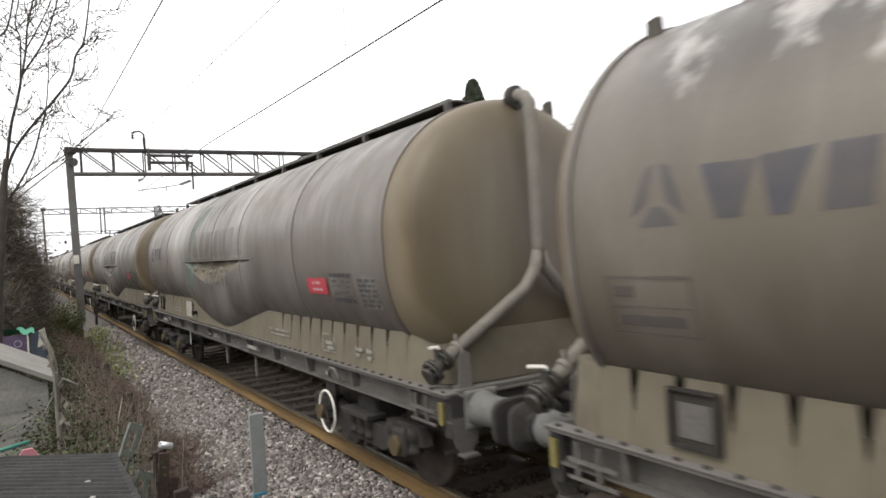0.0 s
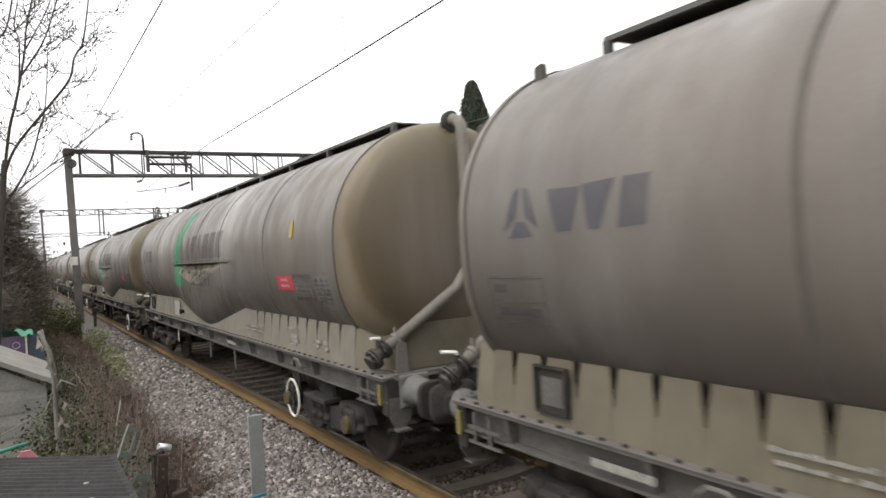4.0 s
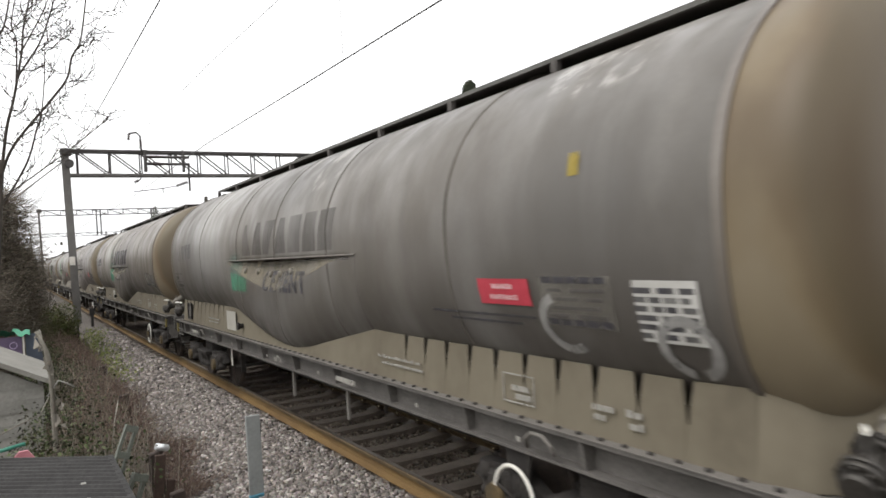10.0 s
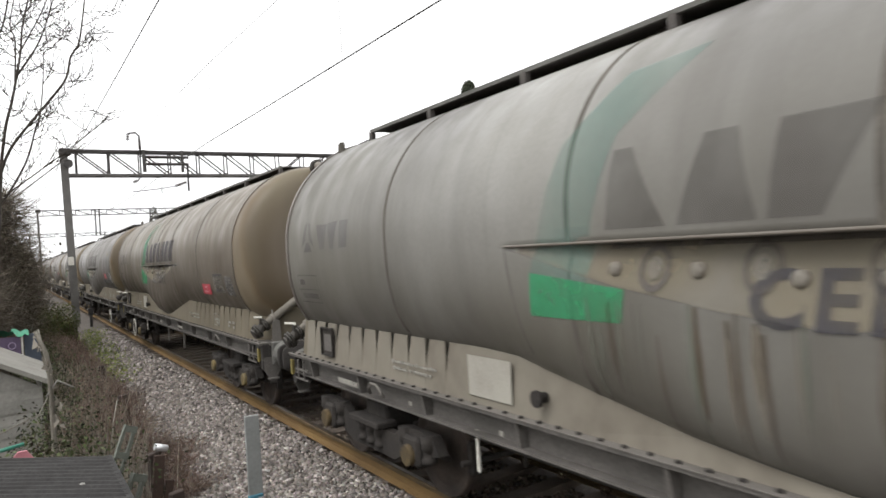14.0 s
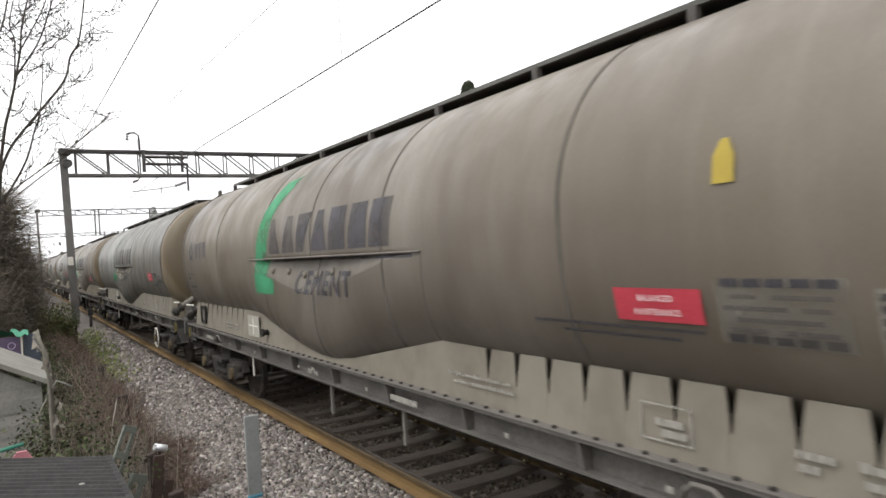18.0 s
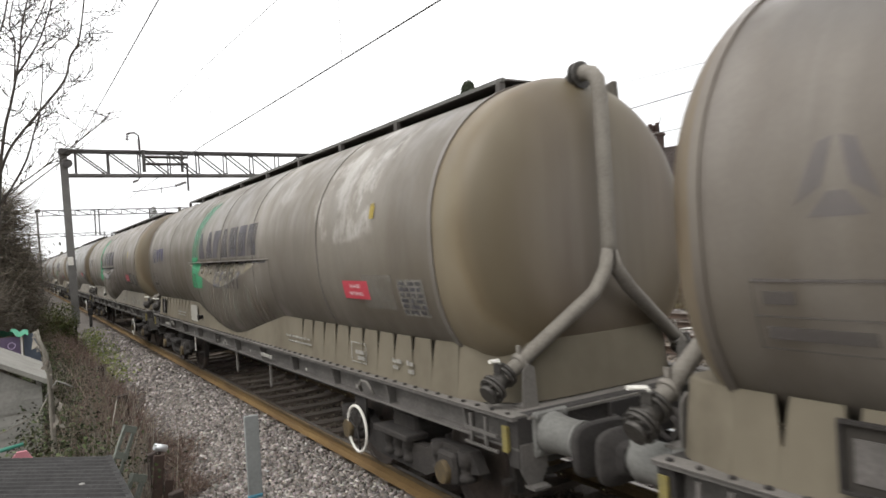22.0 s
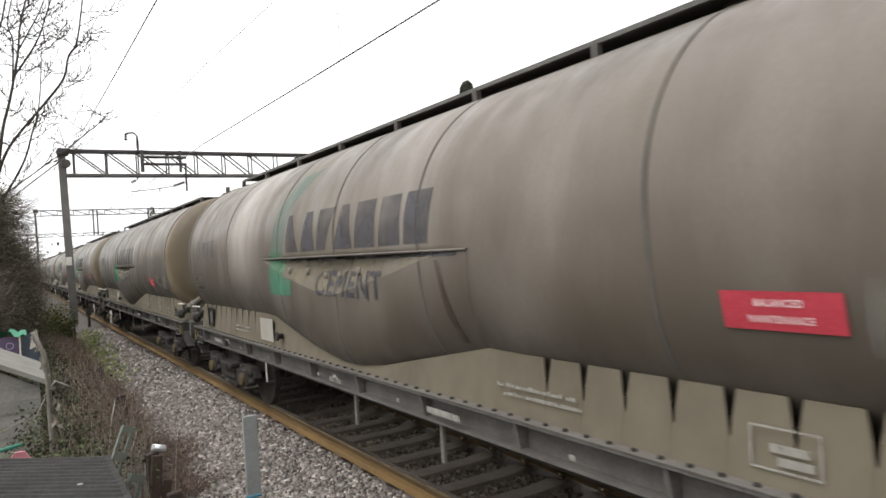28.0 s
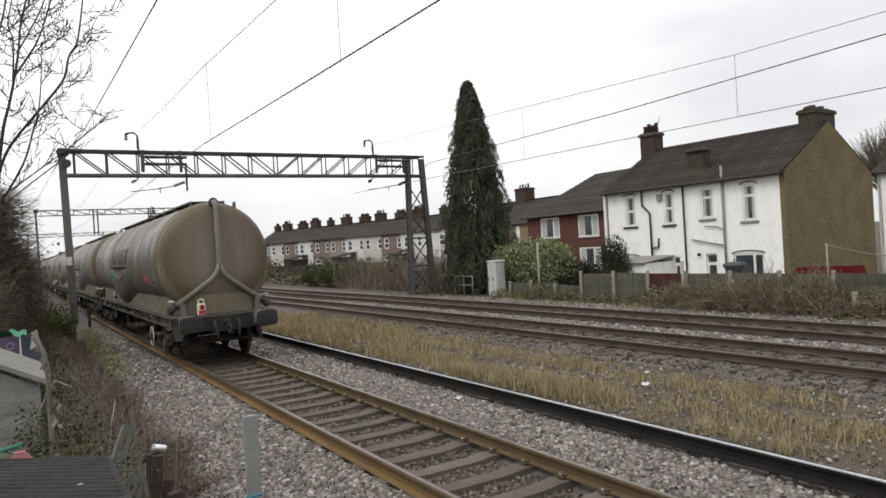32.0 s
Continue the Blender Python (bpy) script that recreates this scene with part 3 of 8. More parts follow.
DARKM = mat("dark_recess", "2c2925", "38342f", scale=4, rough=0.9)
WHITEM = mat("white_paint_worn", "cfccc3", "bdb9ae", "dcd9d1", scale=8, rough=0.6, bump=0.1)
YELLOW = mat("yellow_paint_worn", "83753c", "6f673f", "58533f", scale=8, rough=0.7)
AXLED = mat("axlebox_dull", "5a4b30", "453c2c", "332e27", scale=10, rough=0.8)
AXLEY = mat("axlebox_yellow", "75643a", "57503c", "423d36", scale=10, rough=0.6)
REDS = mat("red_sign", "a83743", "9e313d", "b54b55", scale=6, rough=0.5, bump=0.0)
CREAM = mat("lamp_cream", "d8d2ba", "c9c2a8", scale=9, rough=0.5)
GREENS = [mat("green_mark_fresh", "2a925c", "368d62", "4a8567", scale=2.0, rough=0.6, bump=0.0, alpha=0.76, shift=True), mat("green_mark_dusty", "35936a", "4d8a70", scale=1.4, rough=0.7, bump=0.0, alpha=0.45, shift=True), mat("green_mark_faint", "55897a", "67897f", scale=1.2, rough=0.8, bump=0.0, alpha=0.22, shift=True)]
INKS = [mat("dark_mark_fresh", "333235", "403e43", scale=2.0, rough=0.6, bump=0.0, alpha=0.99, shift=True), mat("dark_mark_dusty", "4a4746", "57524f", scale=1.4, rough=0.7, bump=0.0, alpha=0.5, shift=True), mat("dark_mark_faint", "5a5652", "666059", scale=1.2, rough=0.8, bump=0.0, alpha=0.28, shift=True)]
BLOCKS = [mat("block_mark_fresh", "3e3d40", "4b484c", scale=2.0, rough=0.6, bump=0.0, alpha=0.62, shift=True), mat("block_mark_dusty", "4c4948", "58544f", scale=1.4, rough=0.7, bump=0.0, alpha=0.36, shift=True), mat("block_mark_faint", "5a5652", "666059", scale=1.2, rough=0.8, bump=0.0, alpha=0.2, shift=True)]
BLUES = [mat("blue_mark_fresh", "3d3f60", "484860", scale=2.0, rough=0.6, bump=0.0, alpha=0.8, shift=True), mat("blue_mark_dusty", "4d4f5e", "58585f", scale=1.4, rough=0.7, bump=0.0, alpha=0.5, shift=True), mat("blue_mark_faint", "62616a", "69666a", scale=1.2, rough=0.8, bump=0.0, alpha=0.25, shift=True)]
PANELD = mat("data_panel_dusty", "6f6b62", "7a766d", scale=5, rough=0.7, bump=0.0, alpha=0.4)
PANELW = mat("white_panel_dusty", "969389", "88847b", "a39f96", scale=4, rough=0.7, bump=0.0)
PANELL = mat("panel_writing_pale", "a29f97", "8f8c84", scale=6, rough=0.7, bump=0.0, alpha=0.75)

U0, U1 = 0.47, 14.35      # seams of the barrel
TOP, ZC, HW = 3.765, 2.52, 1.40


def belly(u):
    """The lowest point of the tank: it sags to the middle, where it is emptied."""
    return 1.26 - 0.16 * max(0.0, 1 - abs(u - 7.5) / 2.7) ** 0.8


def squareness(u):
    """How boxy the lower half is: most at the middle, where the belly meets the frame."""
    return float(np.interp(u, SQUARE_U, SQUARE))


def skirt_line(u):
    return 1.59 if u < 4.5 else 1.588


def skirt_top(u):
    """The skirt's upper edge: it dips in a V where the belly hangs."""
    return float(np.interp(u, [4.3, 4.8, 6.36, 6.83, 7.2, 7.6, 8.1, 9.95, 10.3], [1.59, 1.572, 1.295, 1.24, 1.208, 1.208, 1.262, 1.595, 1.59]))


def meeting(u):
    """The boxiness with which the tank passes the skirt's plane just above the skirt's edge."""
    z = max(belly(u) + 0.03, skirt_top(u) + float(np.interp(u, [4.4, 5.2, 7.9, 8.8], [0.04, 0.0, 0.0, 0.04])))
    k, lo, hi = (ZC - z) / (ZC - belly(u)), 2.0, 12.0
    for _ in range(30):
        n = (lo + hi) / 2
        lo, hi = (n, hi) if (1 - k ** n) ** (1 / n) * HW < 1.19 else (lo, n)
    return lo


SQUARE_U = [4.0 + 0.05 * i for i in range(141)]
SQUARE = [meeting(u) for u in SQUARE_U]
SHELF = 2.345             # under this the side is set back, and slopes out again to a fold


def fold(u):
    """Height of the fold below the shelf."""
    return min(SHELF, float(np.interp(u, [5.0, 5.49, 5.98, 6.69, 7.3, 7.84, 8.3, 8.85, 9.35, 10.03], [2.345, 2.225, 2.115, 2.0, 1.935, 2.01, 2.085, 2.18, 2.285, 2.345])))


def half_width(u, z):
    """The tank's half width at height z."""
    if z >= ZC:
        k = min(1, (z - ZC) / (TOP - ZC))
        return HW * (1 - k ** 1.94) ** (1 / 1.94)
    k = min(1, (ZC - z) / (ZC - belly(u)))
    n = squareness(u)
    f = fold(u)
    return HW * (1 - k ** n) ** (1 / n) - (0.38 * (z - f) if f < z < SHELF else 0.0)


def section(u, n=72, grow=0.0):
    """One ring round the tank, with rows that follow the shelf and the fold."""
    top, low = [], []
    for i in range(n // 4 + 1):
        a = 2 * math.pi * i / n
        r = (math.cos(a) ** 1.94 + math.sin(a) ** 1.94) ** (-1 / 1.94)
        top.append((math.cos(a) * r * (HW + grow), ZC + math.sin(a) * r * (TOP - ZC + grow)))
    f = fold(u)
    drop = max(SHELF - f, 0.03)
    for z in [2.46, 2.40, SHELF + 0.004] + [SHELF - 0.002 - (drop - 0.005) * q / 5 for q in range(6)] + [SHELF - drop - 0.008]:
        low.append((half_width(u, z) + grow, z))
    e, h = squareness(u), ZC - belly(u)
    z = SHELF - drop - 0.05
    a0 = math.atan2((ZC - z) / h, half_width(u, z) / HW)
    for i in range(17):
        a = a0 + (math.pi / 2 - a0) * i / 16
        r = (math.cos(a) ** e + math.sin(a) ** e) ** (-1 / e) if i < 16 else 1.0
        low.append((math.cos(a) * r * (HW + grow), ZC - math.sin(a) * r * (h + grow)))
    half = top[::-1] + low                      # crown to belly on one side
    ring = [(x, ys_(u), z) for x, z in half] + [(-x, ys_(u), z) for x, z in half[-2:0:-1]]
    return ring[::-1]


def on_tank(u, z, lift=0.006, side=-1):
    u += 0.10
    return (side * (half_width(u, z) + lift), ys_(u), z)


def decal(polys, lift=0.006, side=-1, step=0.05):
    """Painted shapes laid on the tank: each a strip of quads between two edges given as (u, z) outlines of four corners."""
    g = Geo()
    for (a, b, c, d) in polys:      # a-b lower edge, d-c upper edge
        nu = max(1, int(max(abs(b[0] - a[0]), abs(c[0] - d[0])) / step))
        nv = max(1, int(max(abs(d[1] - a[1]), abs(c[1] - b[1])) / step))
        rows = []
        for j in range(nv + 1):
            t = j / nv
            row = []
            for i in range(nu + 1):
                s = i / nu
                u = (a[0] * (1 - s) + b[0] * s) * (1 - t) + (d[0] * (1 - s) + c[0] * s) * t
                z = (a[1] * (1 - s) + b[1] * s) * (1 - t) + (d[1] * (1 - s) + c[1] * s) * t
                row.append(on_tank(u, z, lift, side))
            rows.append(row)
        g.loft(rows, closed=False)
    return g


def rect(u0, u1, z0, z1):
    return ((u0, z0), (u1, z0), (u1, z1), (u0, z1))


def lettering(word, u0, u1, z0, z1, lift=0.011):
    """A word in the built-in font, laid on the tank."""
    cu = bpy.data.curves.new("word", "FONT")
    cu.body, cu.resolution_u, cu.space_character = word, 3, 1.16
    ob = bpy.data.objects.new("word", cu)
    me = bpy.data.meshes.new_from_object(ob)
    bm = bmesh.new()
    bm.from_mesh(me)
    bmesh.ops.remove_doubles(bm, verts=bm.verts[:], dist=0.004)
    bmesh.ops.triangulate(bm, faces=bm.faces)
    # bolder strokes: every outline corner moves out along the bisector of its two edges
    out = {}
    for e in bm.edges:
        if len(e.link_faces) == 1:
            a, b = e.verts
            d = (b.co - a.co).normalized()
            n = Vector((d.y, -d.x, 0))
            if n.dot(e.link_faces[0].calc_center_median() - a.co) > 0:
                n = -n
            for v in (a, b):
                out.setdefault(v, []).append(n)
    for v, ns in out.items():
        m = sum(ns, Vector((0, 0, 0)))
        if m.length > 0.2:
            v.co += m.normalized() * 0.03 / max(0.55, m.length / len(ns))
    xa, xb = min(v.co.x for v in bm.verts), max(v.co.x for v in bm.verts)
    za, zb = min(v.co.y for v in bm.verts), max(v.co.y for v in bm.verts)
    bmesh.ops.subdivide_edges(bm, edges=bm.edges[:], cuts=3, use_grid_fill=True)
    for v in bm.verts:
        v.co = on_tank(u0 + (v.co.x - xa) * (u1 - u0) / (xb - xa), z0 + (v.co.y - za) * (z1 - z0) / (zb - za), lift)
    bm.to_mesh(me)
    bm.free()
    bpy.data.objects.remove(ob)
    bpy.data.curves.remove(cu)
    return me


SEAM = mat("seam_dark_dust", "504c46", "5d5851", "434039", scale=3, rough=0.85, bump=0.1)
VALVEM = mat("valve_steel", "2f2d2b", "45423e", "5a5650", scale=14, fine=60, rough=0.5, metal=0.4, bump=0.1)
HEADST = mat("headstock_grime", "302d2b", "3a3734", "242221", scale=4, fine=40, rough=0.9, bump=0.3)
# meshes of one wagon, shared by all
WM = {}


RUNNING = ("bufferbody", "bufferhead", "coupling", "axlebox", "coil", "springplate", "sideframe", "axlecap", "wheel", "axle", "bolster", "brakebar", "brakeblock", "lampbody", "lamplens", "lampred")


def keep(key, name, geo, material):
    """Stores a mesh; the body, drawn 2.8 m wide, is brought to the wagon's true 2.6 m."""
    me = WM[key] = geo.mesh(name, material) if isinstance(geo, Geo) else geo
    if (key[0] if isinstance(key, tuple) else key) not in RUNNING:
        me.transform(Matrix.Translation((0, 0, -0.0762)) @ Matrix.Diagonal((0.934, 1, 1.032, 1)))
    return me


stations = [U0 + (4.25 - U0) * i / 12 for i in range(13)] + [4.3 + 0.1 * i for i in range(62)] + [10.5 + (U1 - 10.5) * i / 12 for i in range(13)]
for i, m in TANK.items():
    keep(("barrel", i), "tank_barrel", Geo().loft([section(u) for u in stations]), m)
ENDS = ((0.0, 0.50, 0.8), (0.20, 0.38, 0.30))      # straight part, depth and fullness of the leading and trailing dished ends


for e, (us, sgn) in enumerate(((U0, 1), (U1, -1))):
    rows = [section(us)]
    for q in range(15):
        a = q / 14 * math.pi / 2
        f, d = max(0.002, math.cos(a) ** ENDS[e][2]), ENDS[e][0] + ENDS[e][1] * math.sin(a)
        rows.append([(x * f, y + sgn * d, ZC + (z - ZC) * f) for x, y, z in section(us)])
    keep(("head", e), "tank_end", Geo().loft(rows), HEADM)


def head_depth(e, x, z):
    """How far the dished end stands out from its seam at a place across it."""
    lo, hi = 0.05, 1.0
    for _ in range(30):
        f = (lo + hi) / 2
        q = ZC + (z - ZC) / f
        if q > belly(U1) and f * half_width(U1, q) >= abs(x):
            hi = f
        else:
            lo = f
    return ENDS[e][0] + ENDS[e][1] * math.sqrt(max(0.0, 1 - min(1.0, hi ** (2 / ENDS[e][2]))))


for i, u in enumerate((U0, 3.15, 5.65, 7.5, 9.3, 11.81, U1)):
    w, gr = (0.03, 0.016) if i in (0, 6) else (0.02, 0.004)
    keep(("band", i), "band", Geo().loft([section(u - w), section(u - w, grow=gr), section(u + w, grow=gr), section(u + w)], smooth=False), TANK[-1] if i in (0, 6) else SEAM)

# side skirts: fingers welded to the shell, with notches between them; they dip where the belly hangs
SX = 1.19


def side_skirt(side):
    g = Geo()
    cuts = []
    for u in [0.74 + 0.34 * i for i in range(10)] + [10.66 + 0.363 * i for i in range(10)]:
        cuts.append(u)
    edge = [(U0, 1.59)]
    for u in sorted(cuts + [4.3, 4.8, 5.4, 6.36, 6.6, 6.83, 7.2, 7.4, 7.6, 7.85, 8.1, 8.8, 9.4, 9.95, 10.1]):
        if u in cuts:
            z = skirt_line(u)
            edge += [(u - 0.042, z), (u - 0.016, z - 0.13), (u - 0.004, z - 0.235), (u + 0.007, z - 0.235), (u + 0.022, z - 0.13), (u + 0.04, z)]
        else:
            edge.append((u, skirt_top(u)))
    edge.append((U1, 1.60))
    outer = [(side * (SX - 0.03 * max(0, z - 1.45) / 0.2), ys_(u), z) for u, z in edge]
    low = [(side * (SX + 0.03), ys_(u), 1.15) for u, z in edge]
    n = len(edge)
    inner = [(x - side * 0.012, y, z) for x, y, z in outer]
    lowi = [(x - side * 0.012, y, z) for x, y, z in low]
    g.loft([low, outer, inner, lowi], closed=False, smooth=False)
    return g


for s in (-1, 1):
    keep(("skirt", s), "side_skirt", side_skirt(s), SKIRT)
    keep(("skirt", s, "pale"), "side_skirt", side_skirt(s), SKIRTP)
# rounded apron that closes the skirt below each dished end
for e, (us, sgn) in enumerate(((U0, 1), (U1, -1))):
    lo, hi, rim = [], [], []
    for i in range(41):
        x = -1.162 + 2.324 * i / 40
        d = max(0.4, head_depth(e, min(abs(x), 1.0), 1.60)) * min(1.0, (1.162 - abs(x)) / (0.16, 0.34)[e]) ** 0.5 + (0.012 if 0 < i < 40 else -0.03)
        lo.append((x * 1.05, ys_(us) + sgn * (d + 0.03), 1.15))
        hi.append((x, ys_(us) + sgn * d, (1.57, 1.60)[e]))
        rim.append((x * 0.985, ys_(us) + sgn * (d - 0.02), (1.59, 1.62)[e]))
    keep(("endskirt", e), "end_skirt", Geo().loft([lo, hi, rim, [(x * 0.9, y - sgn * 0.15, z - 0.05) for x, y, z in rim]], closed=False), SKIRT)

# underframe
for s in (-1, 1):
    g = Geo().prism([(s * x, z) for x, z in ((1.30, 1.15), (1.14, 1.15), (1.14, 0.91), (1.26, 0.91), (1.26, 0.93), (1.165, 0.93), (1.165, 1.125), (1.30, 1.125))], "y", -7.6, 7.6)
    keep(("solebar", s), "solebar", g, FRAME)
    g = Geo()
    g.box(min(s * 1.165, s * 1.31), max(s * 1.165, s * 1.31), -7.6, 7.6, 1.152, 1.158)
    keep(("flange", s), "frame_flange", g, FRAMEL)
    g = Geo()
    for i in range(76):
        y = -7.5 + i * 0.2
        g.tube([(s * 1.26, y, 1.157), (s * 1.26, y, 1.172)], 0.021, 6, smooth=False)
    keep(("rivets", s), "riveting", g, BOGIE)
keep("rib", "rib", Geo().prism([(-1.28, 1.12), (-1.17, 1.12), (-1.17, 0.93), (-1.24, 0.93)], "y", -0.02, 0.02), FRAME)
keep("ribr", "rib", Geo().prism([(1.28, 1.12), (1.17, 1.12), (1.17, 0.93), (1.24, 0.93)], "y", -0.02, 0.02), FRAME)
g = Geo().box(-1.26, 1.26, -0.06, 0.06, 0.78, 1.15, bev=0.01)
g.box(-0.3, 0.3, 0.02, 0.1, 0.75, 1.12)
keep("headstock", "headstock", g, HEADST)
g = Geo()
for x in (-0.34, 0.34):
    g.box(x - 0.04, x + 0.04, -7.5, 7.5, 0.86, 1.1)
for y in (-5.0, -2.5, 0, 2.5, 5.0):
    g.box(-1.14, 1.14, y - 0.04, y + 0.04, 0.92, 1.06)
keep("centre_sill", "centre_sill", g, BOGIE)
g = Geo().box(-1.15, 1.15, -0.5, 0.42, 1.12, 1.14)
keep("end_platform", "end_platform", g, FRAMEL)
g = Geo()
g.box(-0.17, 0.17, 0.05, 0.085, -0.17, 0.17, bev=0.02)
g.tube([(0, 0.06, 0), (0, 0.12, 0), (0, 0.14, 0), (0, 0.40, 0), (0, 0.41, 0), (0, 0.44, 0)], [0.155, 0.155, 0.14, 0.133, 0.145, 0.145], 20)
g.tube([(0, 0.42, 0), (0, 0.54, 0)], 0.115, 16)
for x in (-0.13, 0.13):
    for z in (-0.13, 0.13):
        g.tube([(x, 0.08, z), (x, 0.10, z)], 0.02, 6)
keep("bufferbody", "buffer_casing", g, BUFFERM)
oval = [(0.255 * math.copysign(abs(math.cos(a)) ** 0.5, math.cos(a)), 0.185 * math.copysign(abs(math.sin(a)) ** 0.5, math.sin(a))) for a in [2 * math.pi * i / 36 for i in range(36)]]
g = Geo().loft([[(x * f, y, z * f) for x, z in oval] for y, f in ((0.49, 0.50), (0.53, 0.62), (0.575, 0.95), (0.585, 1.0), (0.612, 1.0), (0.628, 0.93), (0.645, 0.4))], smooth=False, cap=True)
keep("bufferhead", "buffer_head", g, HEADST)
g = Geo()
g.tube([(0, 0, 0), (0, 0.25, -0.02)], 0.05, 8)
g.ring((0, 0.33, -0.05), "x", 0.09, 0.025, 16, 6)
g.ring((0.0, 0.44, -0.16), "x", 0.1, 0.022, 16, 6)
g.tube([(0.25, 0.0, 0.02), (0.27, 0.15, 0.0), (0.26, 0.28, -0.2), (0.22, 0.32, -0.38)], 0.028, 8)
g.tube([(-0.28, 0.0, 0.02), (-0.3, 0.14, 0.0), (-0.28, 0.25, -0.18), (-0.24, 0.28, -0.36)], 0.028, 8)
keep("coupling", "coupling", g, BOGIE)
# yellow lifting bracket at each corner
g = Geo().box(-1.29, -1.17, 0.03, 0.07, 0.90, 1.07)
g.box(-1.30, -1.285, 0.02, 0.08, 0.89, 1.08)
keep("corner", "corner_bracket", g, YELLOW)
# plate with a shunter's step below each end of the headstock
g = Geo().prism([(-1.24, 0.95), (-0.98, 0.95), (-0.98, 0.76), (-1.05, 0.66), (-1.18, 0.66), (-1.24, 0.76)], "y", 0.05, 0.07)
g.box(-1.20, -1.04, -0.04, 0.07, 0.64, 0.66)
keep("stepplate", "step_plate", g, FRAME)
g = Geo()
for y in (0.05, 0.25):
    g.box(-1.3, -1.28, y - 0.015, y + 0.015, 0.86, 1.1)
g.box(-1.3, -1.28, -0.1, 0.34, 0.97, 0.995)
g.box(-1.3, -1.28, -0.1, 0.34, 0.86, 0.88)
keep("cornerstep", "corner_step", g, FRAME)

# bogie, centre at 0
WB, WR = 1.0, 0.45
g = Geo()
prof = [(-1.42, 0.50), (-1.30, 0.66), (-0.75, 0.66), (-0.55, 0.54), (0.55, 0.54), (0.75, 0.66), (1.30, 0.66), (1.42, 0.50), (1.16, 0.44), (0.80, 0.40),
        (0.52, 0.28), (-0.52, 0.28), (-0.80, 0.40), (-1.16, 0.44)]
for s in (-1, 1):
    keep(("sideframe", s), "side_frame", Geo().prism(prof, "x", s * 1.02 - 0.05, s * 1.02 + 0.05), BOGIE)
keep("axlebox", "axlebox", Geo().box(-0.09, 0.09, -0.15, 0.15, 0.34, 0.62, bev=0.03), BOGIE)
keep("coil", "coil_spring", Geo().tube([(0, 0, 0.40), (0, 0, 0.44), (0, 0, 0.45), (0, 0, 0.52), (0, 0, 0.53), (0, 0, 0.66)], [0.075, 0.075, 0.06, 0.06, 0.075, 0.075], 10), BOGIE)
keep("springplate", "spring_plate", Geo().box(-0.12, 0.12, -0.36, 0.36, 0.56, 0.62, bev=0.01), BOGIE)
for y, key in ((-WB, 0), (WB, 1)):
    for s in (-1, 1):
        g = Geo().tube([(s * 1.13, y, WR), (s * 1.2, y, WR)], [0.105, 0.095], 14)
        keep(("axlecap", key, s), "axlebox_cover", g, AXLEY)
        keep(("axlecap", key, s, "dark"), "axlebox_cover", g, AXLED)
    for s in (-1, 1):
        g = Geo()
        prf = [(0.06, WR - 0.10), (0.10, WR - 0.08), (0.10, WR), (0.13, WR), (0.13, WR + 0.028), (0.0, WR + 0.028), (-0.0, WR - 0.08)]
        rows = []
        for i in range(28):
            a = 2 * math.pi * i / 28
            rows.append([(s * (0.70 + u * 0.7), y + math.cos(a) * r, WR + math.sin(a) * r) for u, r in prf])
        rows.append(rows[0])
        g.loft(rows, closed=True)
        g.tube([(s * 0.73, y, WR), (s * 0.77, y, WR)], WR - 0.07, 24, smooth=False)
        keep(("wheel", key, s), "wheel", g, WHEEL)
    keep(("axle", key), "axle", Geo().tube([(-1.05, y, WR), (1.05, y, WR)], 0.075, 10), WHEEL)
g = Geo().box(-1.0, 1.0, -0.25, 0.25, 0.48, 0.78, bev=0.03)
for s in (-1, 1):
    g.tube([(s * 0.9, -1.3, 0.42), (s * 0.9, 1.3, 0.42)], 0.03, 6)
keep("bolster", "bolster", g, BOGIE)
keep("brakebar", "brake_beam", Geo().tube([(-0.9, 0, 0.42), (0.9, 0, 0.42)], 0.03, 6), BOGIE)
keep("brakeblock", "brake_block", Geo().box(-0.05, 0.05, -0.04, 0.04, 0.3, 0.6, bev=0.015), BOGIE)

# handbrake wheel and its bracket
g = Geo().ring((-1.26, 0, 0.55), "x", 0.235, 0.016, 36, 8)
keep("handwheel", "handbrake_wheel", g, WHITEM)
g = Geo()
for a in (0.3, 2.4, 4.5):
    g.tube([(-1.26, 0, 0.55), (-1.26, 0.23 * math.cos(a), 0.55 + 0.23 * math.sin(a))], 0.012, 6)
g.tube([(-1.27, 0, 0.55), (-1.05, 0, 0.55)], 0.022, 8)
g.prism([(-0.16, 0.93), (0.16, 0.93), (0.09, 0.5), (-0.09, 0.5)], "x", -1.2, -1.18)
keep("wheelspokes", "handbrake_spindle", g, BOGIE)

# brake rigging, hanging pipes and discharge pipe below the middle
g = Geo()
g.tube([(-0.75, 5.0, 0.72), (-0.75, -5.0, 0.72)], 0.05, 10)
g.tube([(-1.0, 3.6, 0.80), (-1.0, -3.9, 0.80)], 0.025, 8)
g.tube([(0.8, 5.0, 0.72), (0.8, -5.0, 0.72)], 0.05, 10)
for y in (3.0, 0.6, -2.2):
    g.tube([(-1.0, y, 0.92), (-1.0, y, 0.70)], 0.02, 6)
keep("airpipe", "brake_pipe", g, BOGIE)
g = Geo().tube([(-0.2, 1.5, 0.62), (-0.2, 2.3, 0.62)], 0.2, 16)
keep("reservoir", "air_reservoir", g, BOGIE)
keep("brakebox", "brake_valve_box", Geo().box(-0.45, 0.05, 0.6, 0.9, 0.5, 0.85, bev=0.02), BOGIE)
